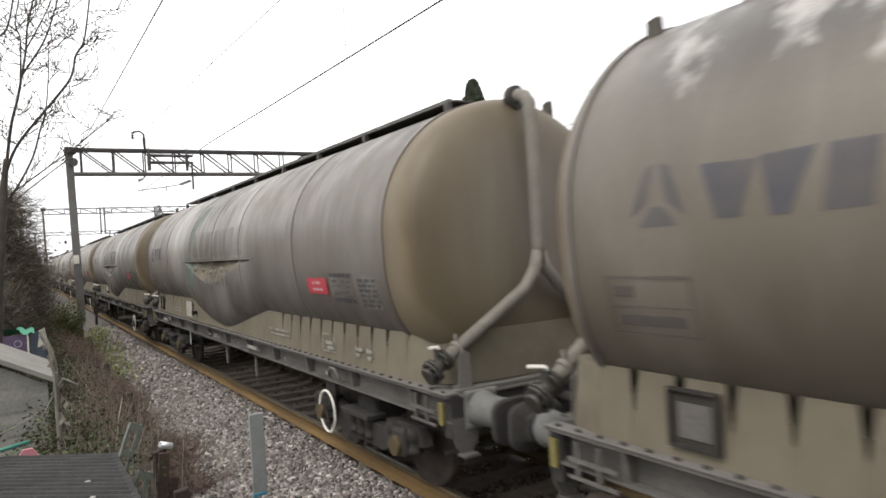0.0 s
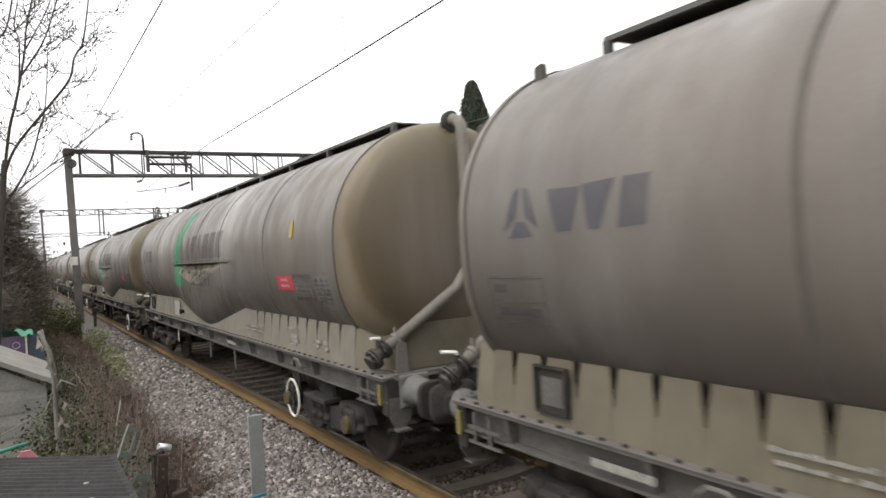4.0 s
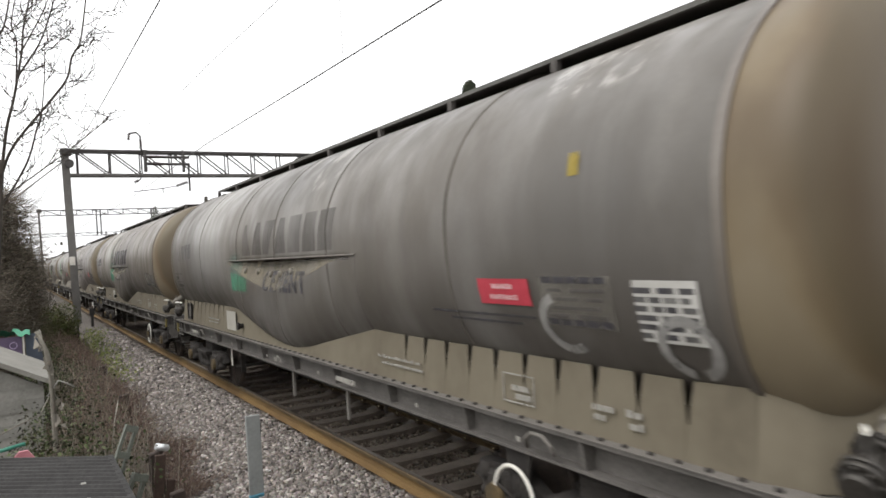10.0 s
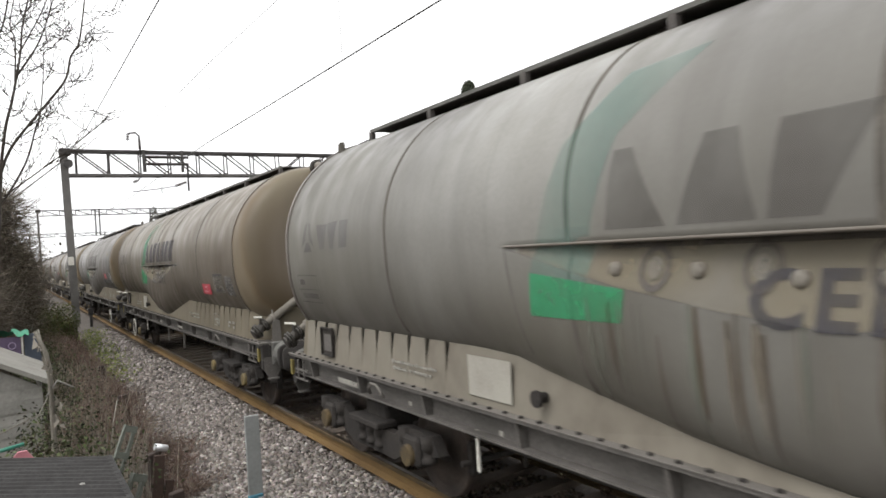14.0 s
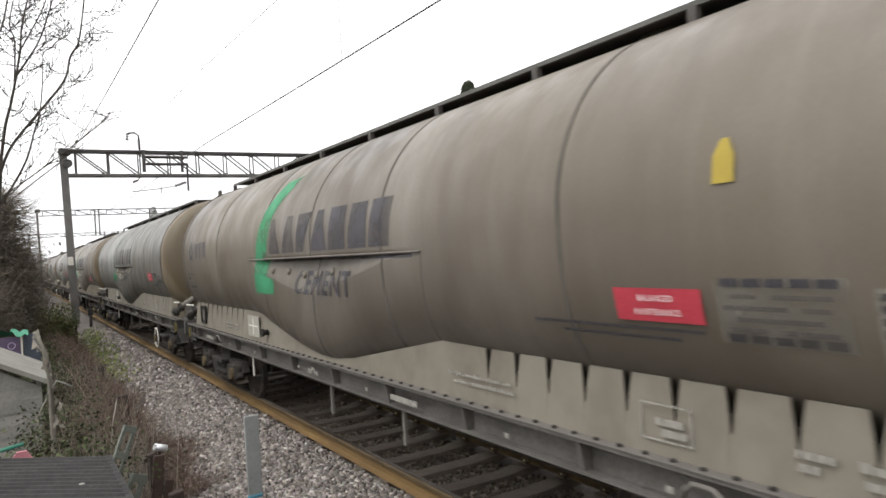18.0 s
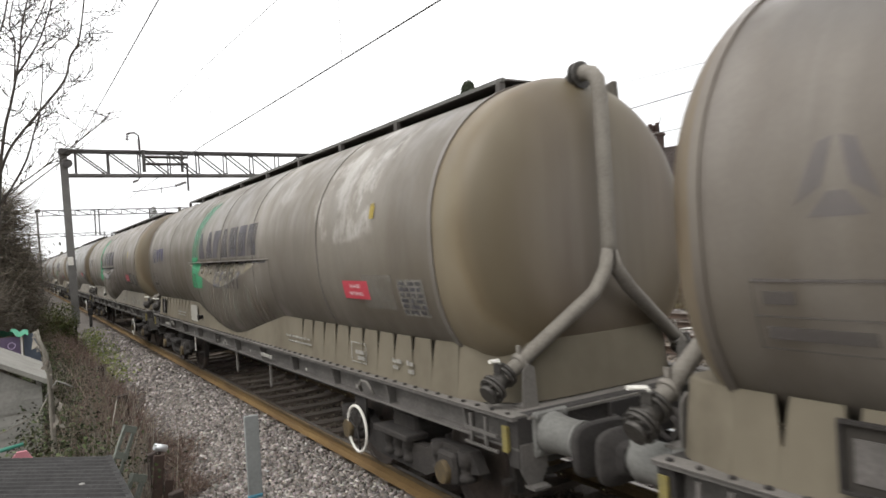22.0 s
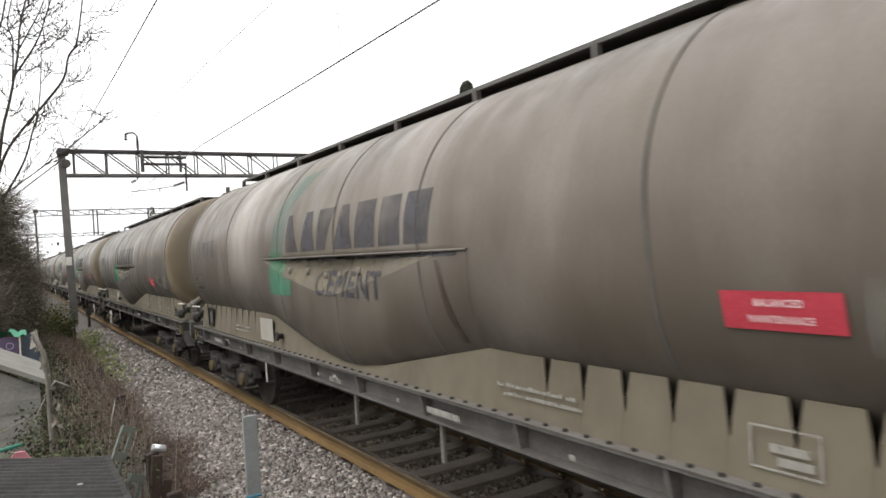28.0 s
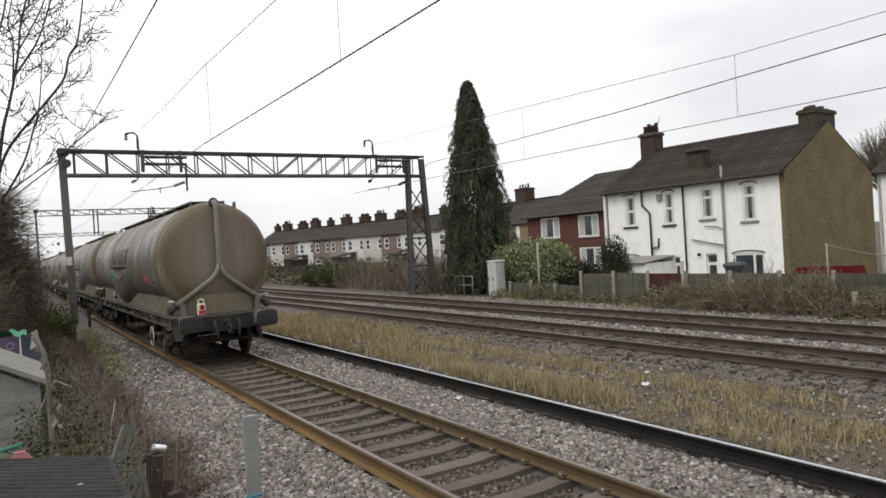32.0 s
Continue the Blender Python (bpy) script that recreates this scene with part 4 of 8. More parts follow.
keep("hanger", "hanger_bracket", Geo().box(-1.2, -1.17, -0.025, 0.025, 0.56, 0.93), FRAMEL)
keep("hangerw", "hanger_bracket", Geo().box(-1.19, -1.17, -0.012, 0.012, 0.60, 0.93), WHITEM)
g = Geo()
g.tube([(-0.6, 3.9, 0.62), (-0.5, 2.2, 0.66), (-0.5, 0.3, 0.62)], 0.02, 6)
keep("pullrod", "pull_rod", g, BOGIE)

# roof walkway
W0, W1 = ys_(14.25), ys_(1.15)
keep("walkway", "roof_walkway", Geo().box(-0.40, 0.40, W0, W1, 3.797, 3.812), WALKM)
for x in (-0.42, 0.42):
    keep(("walkrail", x), "walkway_edge", Geo().box(x - 0.02, x + 0.02, W0, W1, 3.783, 3.819), WALKE)
keep("walkpost", "walkway_bracket", Geo().prism([(-0.45, 3.60), (-0.39, 3.62), (-0.39, 3.79), (-0.45, 3.79)], "y", -0.035, 0.035), WALKM)
keep("walkpostr", "walkway_bracket", Geo().prism([(0.45, 3.60), (0.39, 3.62), (0.39, 3.79), (0.45, 3.79)], "y", -0.035, 0.035), WALKM)
keep("hatchlid", "filling_hatch", Geo().tube([(0, 0, 3.7), (0, 0, 3.81)], 0.24, 18), WALKM)
for e, (ua, ub) in enumerate(((0.50, 0.64), (14.72, 14.58))):
    for s in (-1, 1):
        lo, hi = sorted((ys_(ua), ys_(ub)))
        keep(("lug", e, s), "lifting_lug", Geo().prism([(lo, 3.40), (hi, 3.40), (hi - 0.02, 3.735), (lo + 0.03, 3.755)], "x", s * 0.58 - 0.03, s * 0.58 + 0.03), SEAM)

# the forked pipe on each end, with its two valves
for e, (uh, sgn) in enumerate(((U0 - 0.38, 1), (U1 + 0.62, -1))):
    y = ys_(uh) + sgn * 0.06
    g = Geo()
    y0 = ys_(U0 if e == 0 else U1) + sgn * (0.69 if e else 0.58)
    y = y0
    yv = y0 + (0.02, 0.17)[e]      # the valves; behind they stand nearer the tank
    g.tube([(0.0, y0 - sgn * 0.30, 3.73), (0.0, y0 - sgn * 0.16, 3.745), (0.0, y0 - sgn * 0.07, 3.715), (0.0, y0 - sgn * 0.015, 3.65), (0.0, y0, 3.52), (0.0, y0, 2.35), (0.0, y0, 2.16)], 0.066, 14)
    for s in (-1, 1):
        g.tube([(0.0, y0, 2.3), (s * 0.07, y0 + sgn * 0.01, 2.12), (s * 0.22, y0 + sgn * 0.02, 1.95), (s * 1.16, yv, 1.34)], 0.06, 14)
    keep(("fork", e), "end_pipe", g, PIPE)
    g = Geo()
    for q in (0.27, 0.22):
        g.tube([(0.0, y0 - sgn * q, 3.735), (0.0, y0 - sgn * (q - 0.03), 3.735)], 0.115, 18)
    g.tube([(0.0, y0 - sgn * 0.42, 3.64), (0.0, y0 - sgn * 0.26, 3.735)], 0.08, 12)
    keep(("pipeflange", e), "pipe_flange", g, VALVEM)
    for s in (-1, 1):
        # pressed plate that carries the pipe, with its clamp
        g = Geo().prism([(s * 0.86, 1.14), (s * 1.02, 1.14), (s * 1.0, 1.42), (s * 0.94, 1.47), (s * 0.88, 1.44)], "y", yv - 0.12 - 0.008, yv - 0.12 + 0.008)
        g.box(min(s * 0.86, s * 1.02), max(s * 0.86, s * 1.02), yv - 0.12, yv, 1.14, 1.16)
        keep(("pipestand", e, s), "pipe_support", g, FRAMEL)
        c = Vector((s * 0.96, y0 + (yv - y0) * 0.8, 1.47))
        d = Vector((s * 0.84, 0, -0.545)).normalized()
        keep(("clamp", e, s), "pipe_clamp", Geo().tube([c - d * 0.02, c + d * 0.02], 0.076, 14).box(c.x - 0.012, c.x + 0.012, c.y - 0.02, c.y + 0.02, c.z + 0.05, c.z + 0.13), PIPE)
    for s in (-1, 1):
        g = Geo()
        d = Vector((s * 0.84, sgn * 0.04, -0.545)).normalized()
        p0 = Vector((s * 1.14, yv, 1.35))
        for a, b, r in ((-0.10, -0.075, 0.10), (-0.065, -0.04, 0.10), (-0.04, 0.10, 0.072), (0.06, 0.085, 0.112), (0.095, 0.12, 0.112), (0.12, 0.17, 0.08)):
            g.tube([p0 + d * a, p0 + d * b], r, 16)
        side = d.cross(Vector((0, 1, 0))).normalized()
        for q in range(8):
            a = q * math.pi / 4
            o = (side * math.cos(a) + Vector((0, 1, 0)) * math.sin(a)) * 0.092
            g.tube([p0 + d * 0.045 + o, p0 + d * 0.135 + o], 0.012, 6)
        g.box(p0.x - 0.03, p0.x + 0.03, p0.y - 0.04, p0.y + 0.04, p0.z + 0.03, p0.z + 0.13)
        keep(("valve", e, s), "pipe_valve", g, VALVEM)
        g = Geo().tube([p0 + Vector((0, 0, 0.13)), p0 + Vector((-s * 0.02, 0.03, 0.15)), p0 + Vector((s * 0.13, sgn * 0.05, 0.165))], 0.015, 6)
        keep(("lever", e, s), "valve_lever", g, WHITEM)
keep("endpost", "end_bracket", Geo().box(-0.03, 0.03, -0.02, 0.02, 1.14, 1.42), FRAMEL)

# paint and panels
for f in range(3):
    keep(("green", f, 0), "green_mark", decal([((5.12, 1.90), (5.96, 1.90), (6.0, 2.09), (5.16, 2.18))]), GREENS[f])
    keep(("green", f, 2), "green_mark", decal([((5.16, 2.18), (5.70, 2.122), (5.76, 2.45), (5.28, 2.45))]), GREENS[f])
    keep(("green", f, 1), "green_mark", decal([((5.28, 2.45), (5.76, 2.45), (5.93, 2.95), (5.46, 2.95)), ((5.46, 2.95), (5.93, 2.95), (6.42, 3.38), (5.84, 3.34))]), GREENS[f])
    # seven plain slanted shapes in place of the name: lower left and right, upper right and left, as shares of the width
    shapes = [(0, 0.95, 0.42, 0.12), (0, 1.0, 0.78, 0.36), (0, 0.55, 1.12, 0.14), (0, 1.0, 0.80, 0.38), (0, 1.0, 1.05, 0.14), (0.05, 0.98, 1.02, 0.2), (0, 0.92, 1.08, 0.14)]
    for i, (p, q, c, d) in enumerate(shapes):
        a, w = 5.88 + i * 0.512, 0.46
        keep(("wordblock", f, i), "word_mark", decal([((a + p * w, 2.42), (a + q * w, 2.42), (a + c * w, 2.86), (a + d * w, 2.86))]), BLOCKS[f])
    keep(("stripe", f), "dark_stripe", decal([rect(5.85, 9.8, 2.312, 2.341)], 0.006), INKS[f])
    w = lettering("CEMENT", 6.77, 8.48, 1.93, 2.20)
    w.materials.clear()
    w.materials.append(INKS[f])
    keep(("cement", f), "word", w, None)
    # three plain blocks and a three-armed emblem
    for i, b in enumerate((((1.45, 2.43), (1.58, 2.43), (1.68, 2.69), (1.36, 2.70)), ((1.74, 2.43), (1.83, 2.43), (1.96, 2.71), (1.69, 2.70)), ((1.98, 2.43), (2.19, 2.44), (2.23, 2.71), (2.02, 2.71)))):
        keep(("blue", f, i), "blue_mark", decal([b], step=0.06), BLUES[f])
    keep(("blue", f, 3), "emblem", decal([((0.89, 2.46), (1.02, 2.54), (1.065, 2.74), (1.0, 2.72)), ((1.14, 2.54), (1.27, 2.46), (1.16, 2.72), (1.095, 2.74)), ((0.95, 2.41), (1.21, 2.41), (1.12, 2.515), (1.04, 2.515))], step=0.06), BLUES[f])
lens = Geo().loft([[on_tank(5.05 + 0.121 * i, SHELF - 0.004 + (fold(5.15 + 0.121 * i) + 0.006 - SHELF) * q, 0.004) for q in (1.0, 0.75, 0.5, 0.25, 0.0)] for i in range(41)], closed=False)
keep("clean", "clean_patch", lens, mat("tank_washed_tan", "827966", "766e5c", scale=1.5, rough=0.7, bump=0.0, alpha=0.6, shift=True))
keep("ledge", "side_ledge", Geo().loft([[on_tank(4.9 + 0.101 * i, z, w) for z, w in ((2.347, -0.01), (2.347, 0.018), (2.362, 0.018), (2.366, -0.01))] for i in range(51)], closed=False), TANK[0])
# soft shading of the hopper's upright folds, painted on as thin dark strips
for i, q in enumerate((((4.98, 1.62), (5.02, 1.62), (4.90, 2.34), (4.88, 2.34)), ((9.80, 1.5), (9.85, 1.5), (9.97, 2.34), (9.94, 2.34)))):
    keep(("fold", i), "fold_seam", decal([q], 0.006), INKS[2])
keep("rustrun", "rust_run", decal([((9.60, 1.62), (9.68, 1.62), (9.62, 1.85), (9.54, 1.85)), ((9.54, 1.85), (9.62, 1.85), (9.53, 2.28), (9.47, 2.28))], 0.012), mat("rust_run_dark", "3a2f26", "4a3d30", scale=4, fine=30, rough=0.85, bump=0.0, alpha=0.75, shift=True))
# dark crease line painted along the fold below the shelf
keep("foldline", "fold_seam", Geo().loft([[on_tank(4.95 + 0.05 * i, fold(5.05 + 0.05 * i) + w, 0.007) for w in (-0.005, 0.005)] for i in range(97)], closed=False), INKS[2])
BOSS_AT = ((6.02, 2.20), (6.57, 2.19), (7.11, 2.15), (7.5, 2.15), (8.0, 2.19))
for i, (bu, bz) in enumerate(BOSS_AT):
    bx, by, bz = on_tank(bu - 0.1, bz, 0.0)
    keep(("knob", i), "vent_boss", Geo().tube([(bx + 0.03, by, bz), (bx - 0.022, by, bz), (bx - 0.034, by, bz), (bx - 0.038, by, bz)], [0.042, 0.042, 0.032, 0.012], 14), PIPE)
keep("red", "red_sign", decal([rect(12.14, 12.74, 1.92, 2.10)], 0.012), REDS)
SIGNL = mat("sign_letter_pale", "dcc0bf", "d0b2b2", scale=9, rough=0.6, bump=0.0)
for i, (word, a, b, z) in enumerate((("BALANCED", 12.32, 12.56, 2.03), ("MAINTENANCE", 12.28, 12.60, 1.955))):
    w = lettering(word, a, b, z, z + 0.035, 0.016)
    w.materials.clear()
    w.materials.append(SIGNL)
    keep(("signword", i), "word", w, None)
keep("undersign", "tank_writing", decal([rect(11.35, 12.72, 1.87, 1.888), rect(11.62, 12.55, 1.82, 1.838)], 0.008), INKS[0])
# ringed bosses and rain streaks below the washed patch
ROSE = mat("boss_dust_pale", "8d8a82", "6a655c", scale=9, rough=0.8, bump=0.1, alpha=0.75)
STREAKS = [mat("streak_pale", "8f887a", "7d7668", scale=3, fine=30, rough=0.8, bump=0.0, alpha=0.34, stretch=(1, 6, 0.3)), mat("streak_rust", "453526", "54432f", scale=3, fine=30, rough=0.8, bump=0.0, alpha=0.38, stretch=(1, 6, 0.3)), mat("streak_grey_green", "71776a", "646a5d", scale=3, fine=30, rough=0.8, bump=0.0, alpha=0.36, stretch=(1, 6, 0.3))]
for i, uc in enumerate((6.3, 6.92, 7.5)):
    for nm, r0, r1, m in (("bossring", 0.075, 0.105, INKS[1]), ("bossdisc", 0.0, 0.05, ROSE)):
        rows = [[on_tank(uc - 0.1 + rr * math.cos(a), 2.205 + 1.2 * rr * math.sin(a), 0.016) for rr in (r0, r1)] for a in [2 * math.pi * q / 20 for q in range(21)]]
        keep((nm, i), "dust_ring" if nm == "bossring" else "boss_plate", Geo().loft(rows, closed=False), m)
srng = random.Random(47)
for i in range(60):
    uc, w, z1 = srng.uniform(5.6, 9.6), 0.006 + 0.034 * srng.random() ** 2, srng.uniform(1.85, 2.06)
    z0 = max(1.3, z1 - srng.uniform(0.3, 0.75))
    keep(("streak", i), "rain_streak", decal([((uc - 0.2 * w, z0), (uc + 0.2 * w, z0), (uc + w, (z0 + z1) / 2), (uc - w, (z0 + z1) / 2)), ((uc - w, (z0 + z1) / 2), (uc + w, (z0 + z1) / 2), (uc + 0.5 * w, z1), (uc - 0.5 * w, z1))], 0.005 + 0.0001 * i), STREAKS[i % 3])
keep("data", "data_panel", decal([rect(12.82, 13.48, 1.84, 2.16)], 0.008), PANELD)
DATA_ROWS = [(12.86, 13.44, 2.115), (12.9, 13.05, 2.06), (13.12, 13.42, 2.06), (12.86, 13.2, 2.005), (13.26, 13.4, 2.005), (12.92, 13.36, 1.95), (12.88, 13.08, 1.90), (13.16, 13.42, 1.90), (12.86, 13.44, 1.85)]
for i, (a, b, z) in enumerate(DATA_ROWS):
    words = [(a, b)] if i not in (0, 8) else [(a + 0.12 * q, a + 0.12 * q + 0.1) for q in range(5)]
    keep(("databar", i), "panel_writing", decal([rect(c, d, z, z + (0.04 if i in (0, 8) else 0.022)) for c, d in words], 0.011), INKS[0 if i in (0, 8) else 1])
keep("data2", "data_panel", decal([rect(13.58, 14.05, 1.80, 2.12)], 0.008), mat("data_panel_pale", "8a867d", "7b776f", scale=5, rough=0.7, bump=0.0, alpha=0.55))
drng = random.Random(19)
DATA2 = []
for z in (2.075, 2.025, 1.975, 1.925, 1.875, 1.825):
    a = 13.60
    while a < 13.96:
        b = min(14.03, a + drng.uniform(0.05, 0.17))
        DATA2.append((a, b, z))
        a = b + drng.uniform(0.015, 0.05)
for i, (a, b, z) in enumerate(DATA2):
    keep(("data2bar", i), "panel_writing", decal([rect(a, b, z - 0.006, z + 0.026)], 0.011), INKS[0])
PANEL_LINES = [(0.650, 1.260, 2.14, 2.155), (0.650, 1.260, 1.98, 1.99), (0.650, 1.260, 1.83, 1.84), (0.650, 0.660, 1.83, 2.155), (1.250, 1.260, 1.83, 2.155), (0.700, 1.190, 1.88, 1.94), (0.700, 0.860, 2.04, 2.1)]
for i, r in enumerate(PANEL_LINES):
    keep(("line", i), "panel_line", decal([rect(*r)], 0.008), INKS[1])


def flat(u0, u1, z0, z1, x=SX + 0.034):
    return Geo().box(-x - 0.004, -x + 0.002, ys_(u1), ys_(u0), z0, z1)


keep("whitepanel", "white_panel", flat(4.19, 4.76, 1.22, 1.53), PANELW)
g = flat(4.25, 4.70, 1.37, 1.39, SX + 0.039)
q = flat(4.46, 4.49, 1.26, 1.50, SX + 0.039)
g.add(q.v, q.f)
keep("cross", "chalk_cross", g, WHITEM)
keep("hatch", "skirt_hatch", flat(1.06, 1.36, 1.24, 1.53, SX + 0.028), DARKM)
g = Geo()
for a, b, c, d in ((1.04, 1.38, 1.53, 1.546), (1.04, 1.38, 1.226, 1.242), (1.04, 1.056, 1.242, 1.53), (1.364, 1.38, 1.242, 1.53)):
    g.box(-SX - 0.06, -SX - 0.025, ys_(b), ys_(a), c, d)
keep("hatchframe", "hatch_frame", g, BOGIE)
keep("hatchplate", "hatch_plate", flat(1.10, 1.32, 1.28, 1.47, SX + 0.034), FRAME)
BARS = [(2.83, 3.67, 1.33, 0.022), (2.86, 3.6, 1.27, 0.022), (10.12, 11.0, 1.35, 0.022), (10.2, 11.03, 1.29, 0.022), (13.2, 13.42, 1.33, 0.035), (13.5, 13.62, 1.33, 0.035), (13.22, 13.32, 1.27, 0.035), (13.52, 13.64, 1.26, 0.035)]
keep("skirtplate", "writing_plate", flat(14.22, 14.35, 1.22, 1.42), BOGIE)
keep("skirtplatebar", "plate_writing", flat(14.235, 14.28, 1.24, 1.256, SX + 0.038), PANELL)
wrng = random.Random(5)
for i, (a, b, zz, h) in enumerate(BARS):
    g, q = Geo(), a
    while q < b - 0.02:
        e = min(b, q + wrng.choice((0.03, 0.03, 0.05, 0.07)))
        w = flat(q, e, zz, zz + h * wrng.choice((0.8, 1.0, 1.25)))
        g.add(w.v, w.f)
        q = e + wrng.choice((0.01, 0.01, 0.012, 0.04))
    keep(("bar", i), "skirt_writing", g, PANELL)
g = Geo()
for a, b, z0, z1 in ((12.25, 12.62, 1.24, 1.25), (12.25, 12.62, 1.44, 1.45), (12.25, 12.26, 1.24, 1.45), (12.61, 12.62, 1.24, 1.45), (12.36, 12.56, 1.33, 1.37), (12.40, 12.58, 1.27, 1.31)):
    q = flat(a, b, z0, z1)
    g.add(q.v, q.f)
keep("framemark", "skirt_mark", g, PANELL)
g = Geo()
g.tube([(-SX - 0.02, ys_(5.13), 1.33), (-SX - 0.10, ys_(5.13), 1.33)], 0.038, 10)
g.tube([(-SX - 0.09, ys_(5.13), 1.33), (-SX - 0.12, ys_(5.13), 1.33)], 0.058, 12)
keep("outlet", "side_outlet", g, BOGIE)
g = Geo().tube([(-1.30, -0.15, 0.985), (-1.33, -0.13, 1.05), (-1.335, -0.06, 1.10), (-1.335, 0.06, 1.10), (-1.33, 0.13, 1.05), (-1.30, 0.15, 0.985)], 0.016, 6)
keep("hoop", "rope_hoop", g, FRAMEL)
keep("soleplate", "solebar_plate", Geo().box(-1.304, -1.298, -0.26, 0.26, 1.0, 1.05), PANELL)
g = Geo()
for q in range(9):
    a, b = math.pi * q / 9, math.pi * (q + 1) / 9
    g.add([(-1.303, r * math.cos(w), 0.985 + r * math.sin(w)) for w in (a, b) for r in (0.055, 0.085)], [(0, 1, 3, 2)])
for y in (-0.13, 0.13):
    g.box(-1.304, -1.30, y - 0.025, y + 0.025, 0.985, 1.035)
keep("arcmark", "solebar_mark", g, PANELL)
keep("solemark", "solebar_mark", Geo().box(-1.305, -1.30, -0.025, 0.025, 1.0, 1.035), PANELL)
# sprayed rings, yellow labels and a fresh white panel that only some wagons carry
for i, (uc, zc, r, a0, a1) in enumerate(((13.0, 1.86, 0.17, 1.9, 5.3), (13.95, 1.78, 0.15, -1.3, 4.5))):
    rows = []
    for q in range(25):
        a = a0 + (a1 - a0) * q / 24
        rows.append([on_tank(uc + rr * math.cos(a) * 1.15, zc + rr * math.sin(a), 0.014) for rr in (r - 0.03, r + 0.03)])
    keep(("ring", i), "sprayed_ring", Geo().loft(rows, closed=False), mat("spray_pale", "989692", "888682", scale=5, rough=0.8, bump=0.0, alpha=0.88))
keep("yellowdot", "yellow_label", decal([rect(12.93, 13.03, 2.68, 2.82)], 0.01), mat("label_yellow", "a18c35", "8d7c38", scale=9, rough=0.7, bump=0.0, alpha=0.8))
keep("yellowtag", "yellow_label", decal([rect(12.86, 12.98, 2.60, 2.73), ((12.86, 2.73), (12.98, 2.73), (12.94, 2.81), (12.90, 2.81))], 0.01), mat("label_yellow_fresh", "a8933a", "98863a", scale=9, rough=0.6, bump=0.0))
keep("freshpanel", "white_label", decal([rect(13.60, 14.04, 1.80, 2.14)], 0.010), mat("label_white", "b5b3ad", "a3a19b", scale=6, rough=0.7, bump=0.0))
# tail lamp
g = Geo().box(-0.085, 0.085, -0.06, 0.06, 0, 0.27, bev=0.012)
g.tube([(-0.06, 0, 0.27), (-0.06, 0, 0.35), (0, 0, 0.38), (0.06, 0, 0.35), (0.06, 0, 0.27)], 0.018, 8)
g.tube([(0.0, -0.055, 0.19), (0.0, -0.085, 0.19)], [0.066, 0.07], 16)
keep("lampbody", "lamp_body", g, CREAM)
keep("lamplens", "lamp_lens", Geo().tube([(0.0, -0.08, 0.19), (0.0, -0.089, 0.19), (0.0, -0.096, 0.19)], [0.058, 0.058, 0.03], 16), plain("lens_red", "7a1420", 0.15))
keep("lampred", "lamp_reflector", Geo().box(-0.075, 0.075, -0.066, -0.058, 0.02, 0.12), REDS)

FADE = {-1: (2, 2, 1), 0: (0, 0, 1), 1: (0, 1, 1), 2: (1, 1, 1), 3: (1, 0, 1), 4: (1, 1, 2), 5: (0, 0, 2), 6: (0, 1, 2), 7: (0, 0, 1), 8: (0, 0, 0), 9: (0, 1, 2), 10: (1, 0, 2)}
SIGN_AT = {0: (0.05, 0.0), 1: (0.10, 0.04), 2: (0.0, 0.06), 4: (-0.02, 0.04), 5: (-0.27, -0.13), 6: (0.10, 0.06), 8: (0.22, 0.0), 9: (-0.29, -0.07), 10: (0.0, 0.0)}
LABEL_AT = {0: (0.17, 0.0), 2: (0.62, 0.04), 4: (0.22, 0.08), 8: (0.17, 0.0), 9: (0.09, -0.17), 10: (0.15, -0.03)}


def bulge_shift(z, dz):
    """How far the side moves out from one height to another."""
    return -0.934 * (half_width(12.4, z + dz) - half_width(12.4, z))


